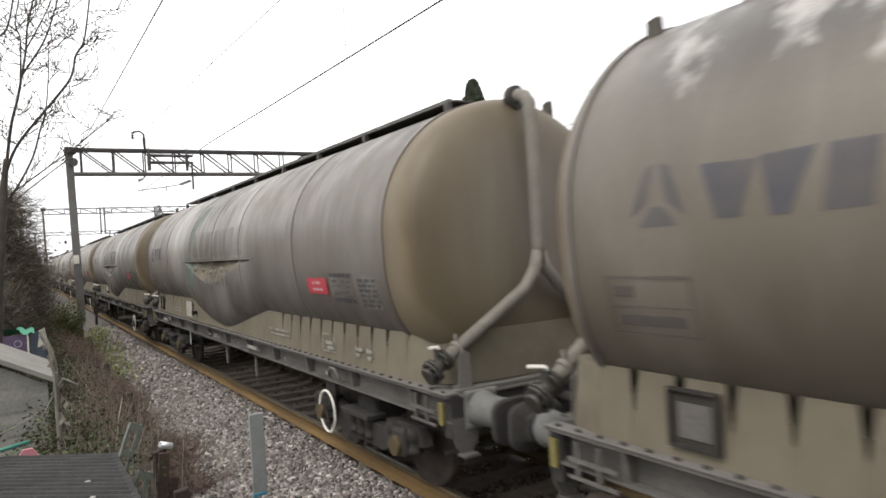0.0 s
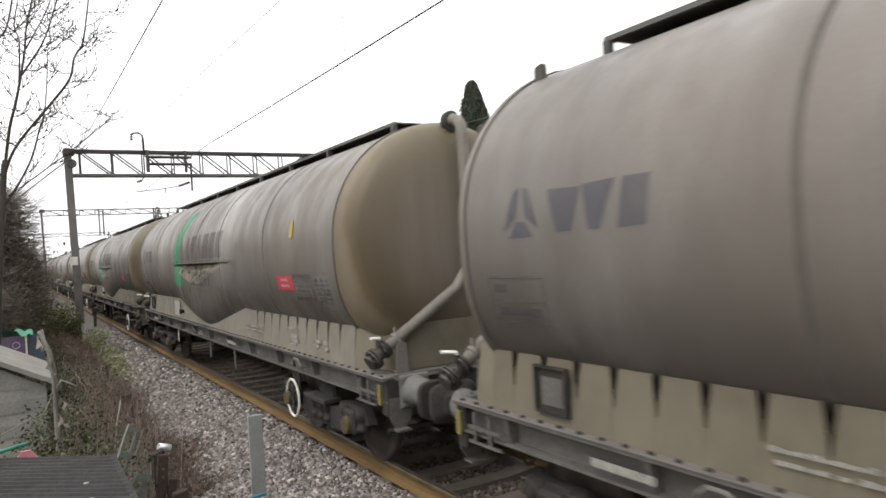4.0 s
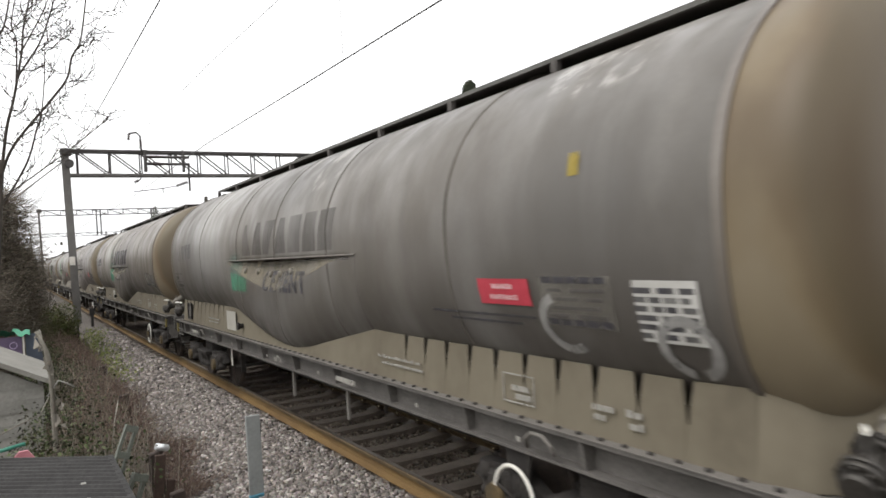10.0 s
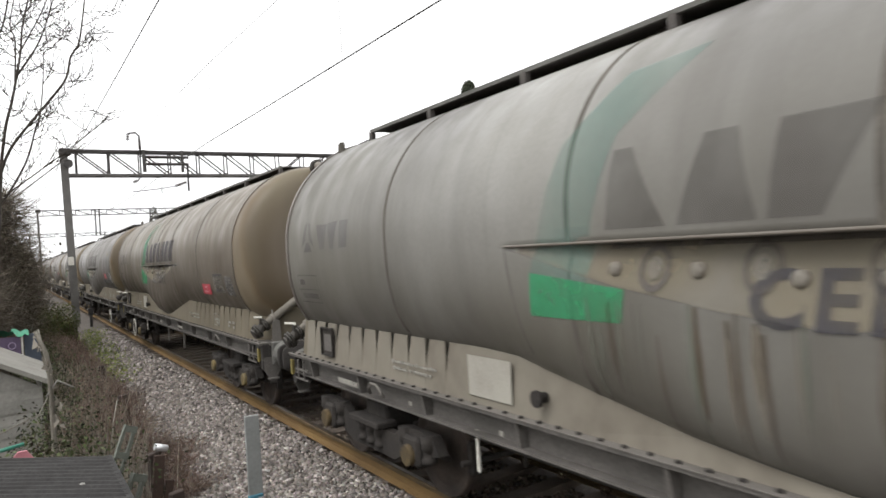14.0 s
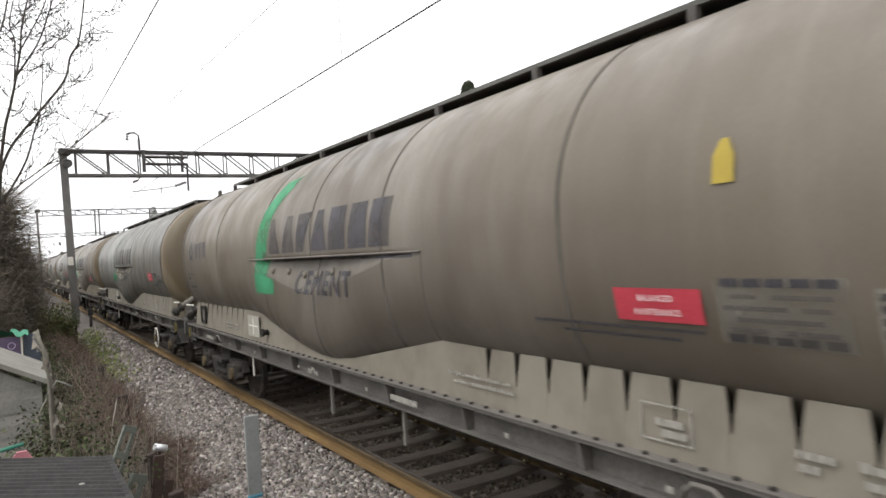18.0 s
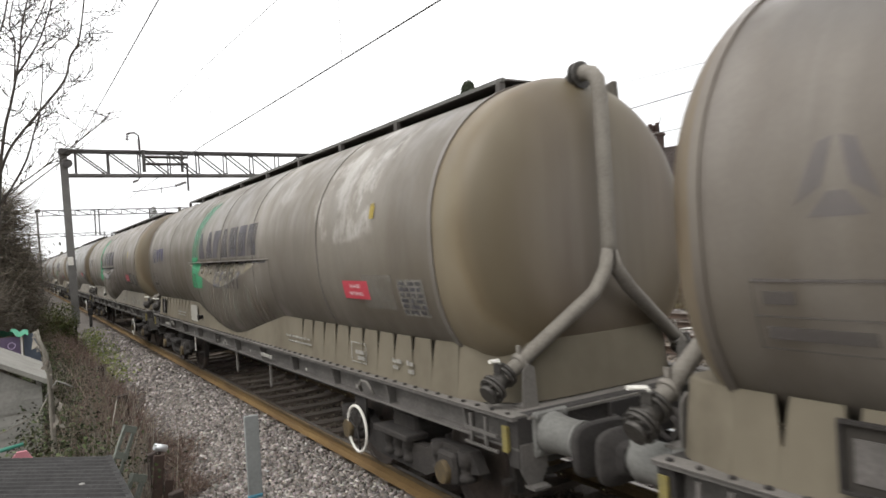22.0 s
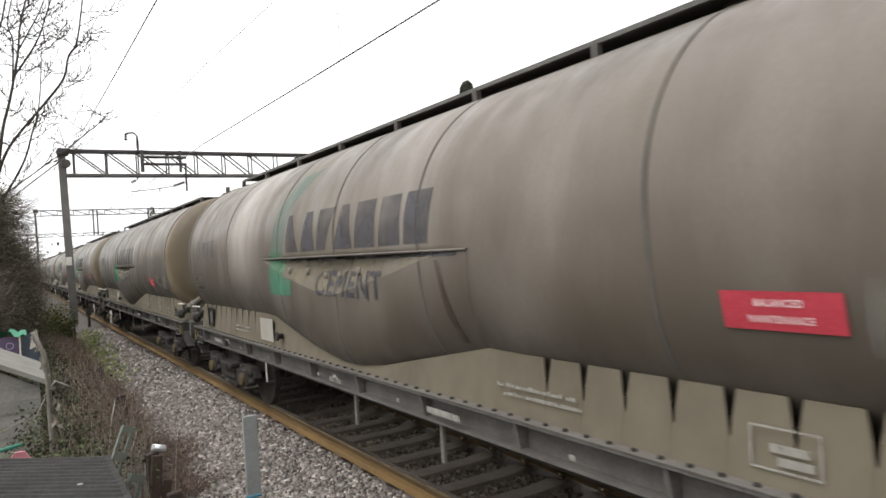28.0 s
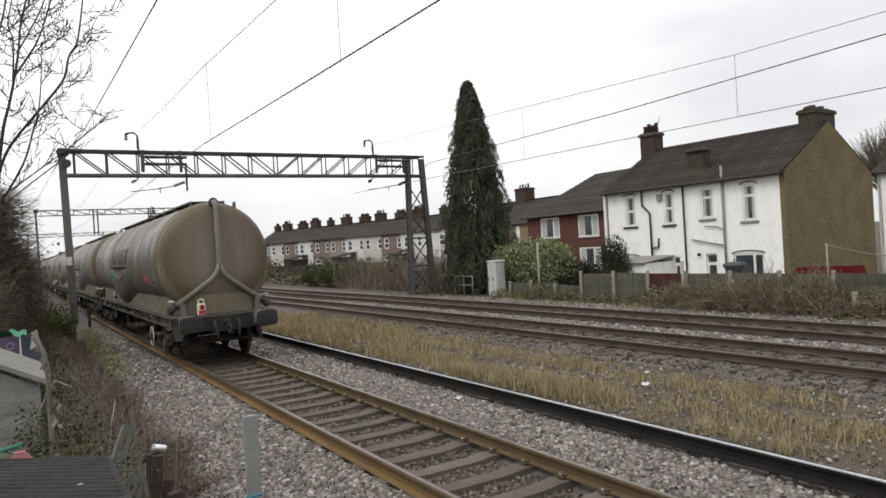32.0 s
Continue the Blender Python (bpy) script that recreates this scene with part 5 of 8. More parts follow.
wagons = []
for k in range(-7, 11):
    fg, fi, fb = FADE.get(k, (2, 1, 2))
    brake_end = 1 if k in (5, 9) else -1
    fore = 0.13 if k == 5 else 0.0      # one wagon carries its panel, outlet and mark a little farther forward
    last = k == 10
    lab = "dusty beige bogie cement tank wagon with %s side markings" % (("green and black", "faded green", "almost hidden")[fg])
    if last:
        lab = "last dusty cement tank wagon of the train, with a tail lamp"
    wg = thing("cement_tank_wagon", lab, "tank wagon", "cement train")
    wagons.append((k, wg))

    def put(key, name=None, parent=None, label="", at=None):
        return part(name or WM[key].name.split(".")[0], WM[key], None, parent or wg, label, at)

    barrel = put(("barrel", k if k in TANK else k % 4 - 1), label="dust-streaked steel barrel")
    for i in range(7):
        put(("band", i), parent=barrel)
    for e in (0, 1):
        put(("head", e), label="ochre-brown dished tank end")
        put(("endskirt", e))
        fk = put(("fork", e), label="forked discharge pipe")
        put(("pipeflange", e), parent=fk)
        for s in (-1, 1):
            put(("clamp", e, s), parent=fk)
            put(("pipestand", e, s))
            v = put(("valve", e, s))
            put(("lever", e, s), parent=v)
    for s in (-1, 1):
        put(("skirt", s, "pale") if k in (1, 6, 7) else ("skirt", s), label="tan skirt with notched upper edge")
        sb = put(("solebar", s))
        put(("flange", s), parent=sb)
        tagged(put(("rivets", s), parent=sb), kind="stuff")
        for i in range(11):
            part("rib", WM["rib" if s < 0 else "ribr"], None, sb, at=pose(0, -6.9 + i * 1.38, 0))
    for e, y in ((1, 7.54), (-1, -7.54)):
        turn = pose(0, y, 0, 0, 0, 0 if e > 0 else 180)
        hs = put("headstock", at=turn)
        put("end_platform", at=pose(0, 7.2 if e > 0 else -7.12, 0))
        put("coupling", at=pose(0, y + e * 0.1, 0.94, 0, 0, 0 if e > 0 else 180))
        for x in (-0.87, 0.87):
            b = new("buffer")
            b.parent, b.matrix_basis = wg, pose(x, y, 0.955, 0, 0, 0 if e > 0 else 180)
            put("bufferbody", parent=b)
            put("bufferhead", parent=b)
        c = put("corner", at=pose(0, y - (0.06 if e > 0 else 0.0), 0), label="worn yellow corner bracket")
        put("stepplate", at=pose(0, y, 0, 0, 0, 0) if e > 0 else pose(0, y - 0.12, 0))
        put("cornerstep", at=pose(0, y - (0.5 if e > 0 else -0.25), 0))
        put("endpost", at=pose(-0.1, y - e * 0.3, 0))
        bg = new("bogie")
        bg.parent, bg.matrix_basis = wg, pose(0, e * 5.5, 0)
        put("bolster", parent=bg)
        for yy in (-WB - 0.5, WB + 0.5, -WB + 0.52, WB - 0.52):
            put("brakebar", parent=bg, at=pose(0, yy, 0))
            for s in (-1, 1):
                put("brakeblock", parent=bg, at=pose(s * 0.76, yy, 0))
        for s in (-1, 1):
            put(("sideframe", s), parent=bg)
            put("springplate", parent=bg, at=pose(s * 1.05, 0, 0))
            for yy in (-0.2, 0, 0.2):
                put("coil", parent=bg, at=pose(s * 1.05, yy, -0.06))
            for yy in (-WB, WB):
                put("axlebox", parent=bg, at=pose(s * 1.06, yy, 0))
                for dy in (-0.22, 0.22):
                    put("coil", parent=bg, at=pose(s * 1.06, yy + dy, 0))
            for q in (0, 1):
                put(("wheel", q, s), parent=bg)
                put(("axlecap", q, s) if k == 5 else ("axlecap", q, s, "dark"), parent=bg, label="yellow axlebox cover" if k == 5 else "")
        for q in (0, 1):
            put(("axle", q), parent=bg)
    put("centre_sill")
    put("airpipe")
    put("reservoir")
    put("brakebox")
    put("hanger", at=pose(0, 0.2, 0))
    put("hanger", at=pose(0, -1.6, 0))
    put("hangerw", at=pose(0, 3.4, 0))
    put("pullrod")
    hw = put("handwheel", at=pose(0, 5.41 if brake_end > 0 else -4.75, 0), label="white-painted handbrake wheel")
    put("wheelspokes", parent=hw)
    wk = put("walkway", label="dark open roof walkway")
    for x in (-0.42, 0.42):
        put(("walkrail", x), parent=wk)
    for u in (1.18, 2.6, 4.2, 5.8, 7.4, 9.0, 10.6, 12.2, 14.2):
        put("walkpost", parent=wk, at=pose(0, ys_(u), 0))
        put("walkpostr", parent=wk, at=pose(0, ys_(u), 0))
    for u in (3.0, 5.6, 9.2, 11.7):
        put("hatchlid", at=pose(0, ys_(u), 0))
    for e in (0, 1):
        for s in (-1, 1):
            if (e, s) != (1, -1):
                put(("lug", e, s))
    put("ledge")
    put(("green", fg, 0), parent=barrel, label="green angular painted mark", at=pose(0, fore, 0))
    put(("green", 2 if k in (4, 6) else fg, 2), parent=barrel, at=pose(0, fore, 0))
    if k != 4:
        put(("green", 0 if k in (1, 7) else 2 if k in (6, 9) else min(2, fg + 1), 1), parent=barrel, label="upper arm of the green mark")
    for i in range(7):
        put(("wordblock", fi, i), parent=barrel, label="dark painted block")
    put(("stripe", fi), parent=barrel)
    put(("cement", max(0, fi - 1)), parent=barrel, label="painted word")
    for i in range(4):
        put(("blue", fb, i), parent=barrel, label="blue painted block" if i < 3 else "blue painted emblem")
    for i in range(len(PANEL_LINES)):
        put(("line", i), parent=barrel)
    if k != 7:
        put("clean", parent=barrel)
    for i in (0, 1):
        put(("fold", i), parent=barrel)
    put("foldline", parent=barrel)
    for i in range(len(BOSS_AT)):
        put(("knob", i), parent=barrel)
    if k != 3:
        du, dz = SIGN_AT.get(k, (0.0, 0.0))
        r = put("red", parent=wg, label="red sign with white writing", at=pose(bulge_shift(2.01, dz), -du, dz))
        for i in (0, 1):
            put(("signword", i), parent=r)
    if k in (4, 7):
        put("undersign", parent=barrel)
    if last:
        put("rustrun", parent=barrel)
    if k in (0, 1, 6, 8):
        for i in range(3):
            put(("bossring", i), parent=barrel)
            put(("bossdisc", i), parent=barrel)
    if k in (1, 6, 8):
        for i in range(60):
            put(("streak", i), parent=barrel)
    d = put("data", parent=wg)
    if k not in (0, 8, 9, 10):
        for i in range(len(DATA_ROWS)):
            put(("databar", i), parent=d)
    if k == 4:
        d = put("freshpanel", label="fresh white label with dark writing", at=pose(0, -0.05, 0))
        for i in range(len(DATA2)):
            put(("data2bar", i), parent=d)
        for i in (0, 1):
            put(("ring", i), parent=barrel, label="pale sprayed ring")
    else:
        d = put("data2", parent=wg)
        if k not in (9, 10):
            for i in range(len(DATA2)):
                put(("data2bar", i), parent=d)
    if k in LABEL_AT:
        put("yellowdot", parent=barrel, at=pose(bulge_shift(2.75, LABEL_AT[k][1]), -LABEL_AT[k][0], LABEL_AT[k][1]))
    if k in (1, 7):
        put("yellowtag", parent=barrel)
    wp = put("whitepanel", label="pale blank panel", at=pose(0, fore, 0))
    if k == 7:
        put("cross", parent=wp, label="white chalked cross")
    ht = put("hatch")
    put("hatchframe", parent=ht)
    put("hatchplate", parent=ht)
    for i in range(len(BARS)):
        tagged(put(("bar", i)), kind="stuff")
    put("framemark")
    if k == 9:
        pl = put("skirtplate", label="dark plate with pale writing")
        for i in range(10):
            put("skirtplatebar", parent=pl, at=pose(0, -0.055 * (i % 2), 0.034 * (i // 2)))
        put("framemark", at=pose(0, ys_(2.52) - ys_(12.435), 0))
    put("outlet", at=pose(0, fore, 0))
    for u in (3.3, 4.7, 6.6, 8.6, 11.0, 12.5):
        put("solemark", at=pose(0, ys_(u), 0))
    for u in (2.6, 12.75):
        put("hoop", at=pose(0, ys_(u), 0))
    for u in (1.9, 9.4):
        put("soleplate", at=pose(0, ys_(u), 0))
    put("arcmark", at=pose(0, ys_(7.1), 0))
    if last:
        tl = new("tail_lamp")
        tagged(tl, "cream tail lamp with a red lens")
        tl.parent, tl.matrix_basis = wg, pose(-0.5, -7.55, 1.12)
        for q in ("lampbody", "lamplens", "lampred"):
            put(q, parent=tl)


def travelled(t):
    """How far the train has gone; it slows from 9 to 4.4 m/s."""
    slack = float(np.interp(t, [0, 1, 1.6, 3.5, 5.4, 6.3], [-0.10, -0.19, -0.33, -0.34, -0.30, 0.0]))
    return 9.1493 * t - 0.14240 * t * t + 0.0014136 * t ** 3 + slack


def motions():
    for k, wg in wagons:
        walk(wg, [(float(t), pose(0, 3.89 + travelled(t) - 16.5 * k - NOSE, 0)) for t in np.arange(0, 32.01, 0.5)])


# ---- overhead line ----
STEEL = mat("gantry_steel", "5d5b58", "6c6966", "484643", scale=2, fine=30, rough=0.75, bump=0.2)
STEELD = mat("gantry_steel_dark", "434140", "524f4d", "343231", scale=2, fine=30, rough=0.8, bump=0.2)
WIRE = plain("wire_dark", "34332f", 0.6)
WIRET = plain("wire_thin", "6b6a66", 0.6)
PORC = mat("insulator_brown", "3b2b25", "2a211d", scale=9, rough=0.3)


def bar(g, p, q, w=0.05):
    """A square bar between two points."""
    p, q = Vector(p), Vector(q)
    d = (q - p).normalized()
    a = d.orthogonal().normalized() * w
    b = d.cross(a).normalized() * w
    g.add([e + s * a + t * b for e in (p, q) for s, t in ((-1, -1), (1, -1), (1, 1), (-1, 1))],
          [(0, 3, 2, 1), (4, 5, 6, 7), (0, 1, 5, 4), (1, 2, 6, 5), (2, 3, 7, 6), (3, 0, 4, 7)])
    return g


def ibeam(g, p, q, w=0.15, d=0.15):
    """An upright of H section."""
    (x0, y0, z0), (x1, y1, z1) = p, q
    for a, b, c, e in ((-w, w, -d, -d + 0.03), (-w, w, d - 0.03, d), (-0.015, 0.015, -d + 0.03, d - 0.03)):
        g.add([(x + s, y + t, z) for x, y, z in ((x0, y0, z0), (x1, y1, z1)) for s, t in ((a, c), (b, c), (b, e), (a, e))],
              [(0, 3, 2, 1), (4, 5, 6, 7), (0, 1, 5, 4), (1, 2, 6, 5), (2, 3, 7, 6), (3, 0, 4, 7)])
    return g


def insulator(p, q, parent, name="insulator"):
    p, q = Vector(p), Vector(q)
    d = (q - p)
    n = max(3, int(d.length / 0.09))
    line, radii = [p], [0.03]
    for i in range(n):
        for s, r in ((0.22, 0.03), (0.28, 0.10), (0.62, 0.07), (0.72, 0.03)):
            line.append(p + d * ((i + s) / n)), radii.append(r)
    g = Geo().tube(line + [q], radii + [0.03], 10)
    return part(name, g, PORC, parent, "brown ribbed insulator")


def gantry(y, xl, xr, zb, zt, bays, label, legs=True, detail=True):
    G = thing("overhead_line_gantry", label, "gantry", "overhead line gantries", at=pose(0, y, 0))
    chord, thin = (0.06, 0.025) if detail else (0.03, 0.016)
    for dy, nm in ((-0.32, "boom_chord"), (0.32, "boom_chord")):
        for z in (zt, zb):
            part(nm, Geo().box(xl, xr, dy - 0.06, dy + 0.06, z - chord, z + chord, bev=0.015), STEEL if z == zb else STEELD, G, "steel boom chord")
    step = (xr - xl - 1.2) / bays
    for i in range(bays + 1):
        x = xl + 0.35 + i * step
        for dy in (-0.32, 0.32):
            part("boom_post", bar(Geo(), (x, dy, zb), (x, dy, zt), thin), STEELD, G)
            if i < bays:
                a, b = (zt, zb) if x < (xl + xr) / 2 else (zb, zt)
                part("boom_diagonal", bar(Geo(), (x, dy, a), (x + step, dy, b), thin), STEELD, G)
        part("boom_tie", bar(Geo(), (x, -0.32, zt), (x, 0.32, zt), thin * 0.9), STEELD, G)
        part("boom_brace", bar(Geo(), (x, -0.32, zb), (x + step * 0.9, 0.32, zb), thin * 0.9), STEELD, G)
    part("post", ibeam(Geo(), (xl - 0.02, 0, -0.8), (xl - 0.16, 0, zt + 0.12), 0.16 if detail else 0.09, 0.16), STEEL, G, "steel H-section post")
    part("post_cap", Geo().box(xl - 0.35, xl + 0.15, -0.36, 0.36, zt - 0.2, zt + 0.1, bev=0.05), STEELD, G)
    if legs:
        for x0, x1 in ((xr - 1.25, xr - 1.0), (xr + 0.35, xr - 0.05)):
            part("leg", ibeam(Geo(), (x0, 0, -0.8), (x1, 0, zt - 0.1), 0.14, 0.15), STEEL, G, "splayed steel leg")
        zs = [-0.4, 1.3, 3.0, 4.6, 6.2]
        for i in range(4):
            f = lambda z: (z + 0.8) / (zt + 0.7)
            xa, xb = xr - 1.25 + 0.25 * f(zs[i]), xr + 0.35 - 0.4 * f(zs[i])
            xc, xd = xr - 1.25 + 0.25 * f(zs[i + 1]), xr + 0.35 - 0.4 * f(zs[i + 1])
            part("leg_brace", bar(bar(bar(Geo(), (xa, 0, zs[i]), (xd, 0, zs[i + 1]), 0.03), (xb, 0, zs[i]), (xc, 0, zs[i + 1]), 0.03), (xa, 0, zs[i]), (xb, 0, zs[i]), 0.035), STEELD, G)
    return G


GY = 37.7
g1 = gantry(GY, -1.78, 17.75, 6.82, 7.98, 13, "grey lattice steel gantry across the tracks")
part("number_plate", Geo().box(-2.02, -1.78, -0.19, -0.175, 2.55, 2.95), WHITEM, g1, "small white plate on the post")
part("damper", Geo().tube([(-1.78, -0.2, 7.35), (-1.78, -0.42, 7.35)], 0.2, 14), STEELD, g1)
for x0, sup in ((1.35, 0), (14.2, 1)):
    # cross frame in the boom, suspension arm above, registration below
    part("drop_frame", bar(bar(bar(bar(Geo(), (x0 + 0.2, -0.45, 6.95), (x0 + 0.2, -0.45, 8.05), 0.06), (x0 + 2.0, -0.45, 6.95), (x0 + 2.0, -0.45, 8.05), 0.05), (x0 + 0.2, -0.45, 7.7), (x0 + 2.3, -0.45, 7.7), 0.05), (x0 + 0.2, -0.45, 7.35), (x0 + 2.3, -0.45, 7.35), 0.05), STEELD, g1)
    for z in (7.7, 7.35):
        insulator((x0 + 0.35, -0.46, z), (x0 + 0.9, -0.46, z), g1)
    part("swan_neck", Geo().tube([(x0 + 0.05, -0.4, 8.0), (x0 + 0.03, -0.4, 8.75), (x0 - 0.15, -0.4, 8.9), (x0 - 0.45, -0.4, 8.85)], 0.045, 8), STEELD, g1, "bent steel arm above the boom")
    insulator((x0 - 0.47, -0.4, 8.85), (x0 - 0.5, -0.4, 8.5), g1)
    insulator((x0 + 0.03, -0.4, 8.1), (x0 + 0.03, -0.4, 8.6), g1)
    part("registration_post", bar(Geo(), (x0 + 2.25, -0.4, 7.3), (x0 + 2.25, -0.4, 6.0), 0.035), STEELD, g1)
    insulator((x0 + 2.15, -0.4, 6.45), (x0 + 1.6, -0.4, 6.25), g1)
    part("registration_arm", Geo().tube([(x0 + 1.6, -0.4, 6.25), (x0 + 0.85, -0.4, 6.12), (x0 - 0.4, -0.4, 5.98)], 0.022, 6), STEELD, g1)
    part("registration_arm", Geo().tube([(x0 + 0.95, -0.4, 6.2), (x0 + 0.95, -0.4, 5.9)], 0.022, 6), STEELD, g1)
    insulator((x0 - 0.35, -0.35, 6.45), (x0 - 0.12, -0.35, 6.55), g1)
    part("insulator_hanger", bar(Geo(), (x0 - 0.1, -0.3, 6.55), (x0 + 0.05, -0.3, 6.8), 0.02), STEELD, g1)

for yy, zb_, zt_, lab in ((84.0, 8.05, 8.6, "distant slender gantry over the line"), (130.0, 7.7, 8.2, "faint distant gantry down the line")):
    gg = gantry(yy, -1.7, 17.6, zb_, zt_, 12, lab, detail=False)
    for x in (3.5, 3.9, 9.0):
        part("drop_post", bar(Geo(), (x, -0.4, zb_ + 0.6), (x, -0.4, zb_ - 2.2), 0.05), STEELD, gg)


def wire(name, pts, r, material, label):
    pts = [Vector(p) for p in pts]
    fine = []
    for a, b in zip(pts, pts[1:]):
        for i in range(8):
            fine.append(a.lerp(b, i / 8))
    fine.append(pts[-1])
    return single(name, Geo().tube(fine, r, 6), material, label, "wire", "overhead wires", kind="structure")


wire("contact_wire", [(0.0, -30, 5.0), (0.0, 5, 5.12), (0, 11, 5.19), (0, 18, 5.29), (0.9, GY, 5.75), (0, 84, 5.6), (0, 130, 5.6)], 0.011, WIRE, "dark contact wire over the near track")
wire("catenary_wire", [(0.0, -30, 8.0), (0.0, 0, 6.75), (0, 11.5, 6.90), (0.1, 18, 7.22), (0.5, 27, 7.75), (0.9, GY, 8.5), (0.5, 60, 7.1), (0.4, 84, 8.4)], 0.007, WIRET, "thin catenary wire over the near track")
wire("earth_wire", [(-1.8, -30, 7.4), (-1.8, 13, 7.02), (-1.8, 20, 7.12), (-1.8, 30, 7.3), (-1.85, GY, 7.95), (-2.4, 60, 7.6), (-3.2, 84, 7.9)], 0.012, WIRE, "dark earth wire along the post tops")
wire("stay_wire", [(-1.9, GY, 7.6), (-3.6, GY + 0.3, 6.2), (-9.0, GY + 1.0, 1.8)], 0.03, WIRE, "dark stay wire from the post top")
wire("catenary_wire", [(11.67, -30, 7.6), (11.67, 7.6, 6.76), (11.67, 11.2, 6.80), (11.67, 20, 7.2), (12.5, 28, 7.75), (13.7, GY, 8.5)], 0.008, WIRET, "thin catenary wire over a far track")
wire("contact_wire", [(11.67, -30, 5.1), (11.67, 7.6, 5.18), (11.67, 18, 5.32), (13.0, GY, 5.8)], 0.010, WIRET, "thin contact wire over a far track")
wire("feeder_wire", [(11.67, -30, 7.0), (11.67, 7.6, 6.29), (11.67, 15, 6.14), (11.67, 26.6, 6.1), (17.7, GY, 7.2)], 0.013, WIRE, "dark feeder wire above the far tracks")
for x, y, z0, z1, lab in ((0.0, 9.4, 5.18, 6.88, "near"), (0.0, 17.2, 5.28, 7.18, "near"), (11.67, 11.2, 5.24, 6.80, "far"), (11.67, 19.9, 5.36, 7.19, "far")):
    single("dropper", Geo().tube([(x, y, z0), (x, y, z1)], 0.004 if lab == "near" else 0.006, 5), WIRET, "thin dropper between contact and catenary wire", "wire", "droppers", kind="structure")


# ---- greenery builders ----
LEAF_DARK = island_mat("leaf_conifer", ["353b30", "434a3a", "505646", "5c5e4e", "3b4034"], fine=8)
LEAF_BUSH = island_mat("leaf_bush", ["5c6541", "788258", "939a70", "495135", "a9ae88", "3b422d"], fine=8)
LEAF_SHADE = island_mat("leaf_dark_bush", ["32382a", "3d4433", "292e22", "484c3a"], fine=8)
LEAF_IVY = island_mat("leaf_ivy", ["4d493f", "5d574b", "3c3932", "6c6555", "7b7261", "4d5040"], fine=8)
LEAF_HEDGE = island_mat("leaf_hedge", ["3f4a2e", "4e5a39", "303a24", "5d6744", "272e1e"], fine=8)
LEAF_WEED = island_mat("leaf_weed", ["6f7840", "878e55", "5b6436", "979c66"], fine=8)
TWIG_BROWN = island_mat("twig_brown", ["4a3a33", "5d4a40", "6d5a4c", "3a2f2a", "7a685a"], fine=20)
TWIG_RED = island_mat("twig_reddish", ["635149", "786459", "4d3e37", "8d7a6e", "5b4a43", "9b8a7d", "705f4d"], fine=20)
TWIG_GREY = island_mat("twig_grey", ["6b6358", "857b6d", "544c43", "9a9080"], fine=20)
TWIG_MIX = island_mat("twig_mixed", ["6b5b50", "867869", "978977", "574a41", "a99d8b", "7a6a5c"], fine=20)
BARK = mat("bark_grey", "3b3631", "4a443d", "2b2723", scale=8, fine=50, rough=0.95, bump=0.5)
GRASS_DRY = island_mat("grass_dry", ["a5946f", "b9a681", "8d7d5e", "c9b895", "796a50", "9a8964", "85805a"], fine=6)
GRASS_GREEN = island_mat("grass_green", ["5a5a3a", "686745", "4c4c30", "757254"], fine=6)


def leaves(points, size, rng, droop=0.0, ratio=0.55):
    """Small bent leaves (two triangles each) at points."""
    n = len(points)
    P = np.asarray(points, float)
    d = rng.normal(0, 1, (n, 3))
    d[:, 2] = d[:, 2] * 0.6 - droop
    d /= np.linalg.norm(d, axis=1)[:, None]
    e = np.cross(d, rng.normal(0, 1, (n, 3)))
    e /= np.linalg.norm(e, axis=1)[:, None] + 1e-9
    s = size * rng.uniform(0.5, 1.3, (n, 1))
    V = np.stack([P, P + d * s * 0.5 + e * s * ratio * 0.5, P + d * s, P + d * s * 0.5 - e * s * ratio * 0.5], 1)
    V[:, 2, 2] -= s[:, 0] * 0.15
    F = np.arange(n * 4).reshape(n, 4)
    return V.reshape(-1, 3), F


def twig_soup(starts, ends, r, rng, bend=0.15):
    """Thin three-sided twigs with one bend."""
    a, b = np.asarray(starts, float), np.asarray(ends, float)
    n = len(a)
    L = np.linalg.norm(b - a, axis=1)[:, None]
    m = (a + b) / 2 + rng.normal(0, 1, (n, 3)) * L * bend
    rr = np.broadcast_to(np.asarray(r, float).reshape(-1, 1), (n, 1))
    d = (b - a) / (L + 1e-9)
    u = np.cross(d, np.array([0.3, 0.5, 0.81]))
    u /= np.linalg.norm(u, axis=1)[:, None] + 1e-9
    w = np.cross(d, u)
    rows = []
    for p, k in ((a, 1.0), (m, 0.8), (b, 0.35)):
        for ang in (0, 2.094, 4.189):
            rows.append(p + (u * math.cos(ang) + w * math.sin(ang)) * rr * k)
    V = np.stack(rows, 1)
    f = np.array([(0, 1, 4, 3), (1, 2, 5, 4), (2, 0, 3, 5), (3, 4, 7, 6), (4, 5, 8, 7), (5, 3, 6, 8)])
    F = (f[None] + (np.arange(n) * 9)[:, None, None]).reshape(-1, 4)
    return V.reshape(-1, 3), F


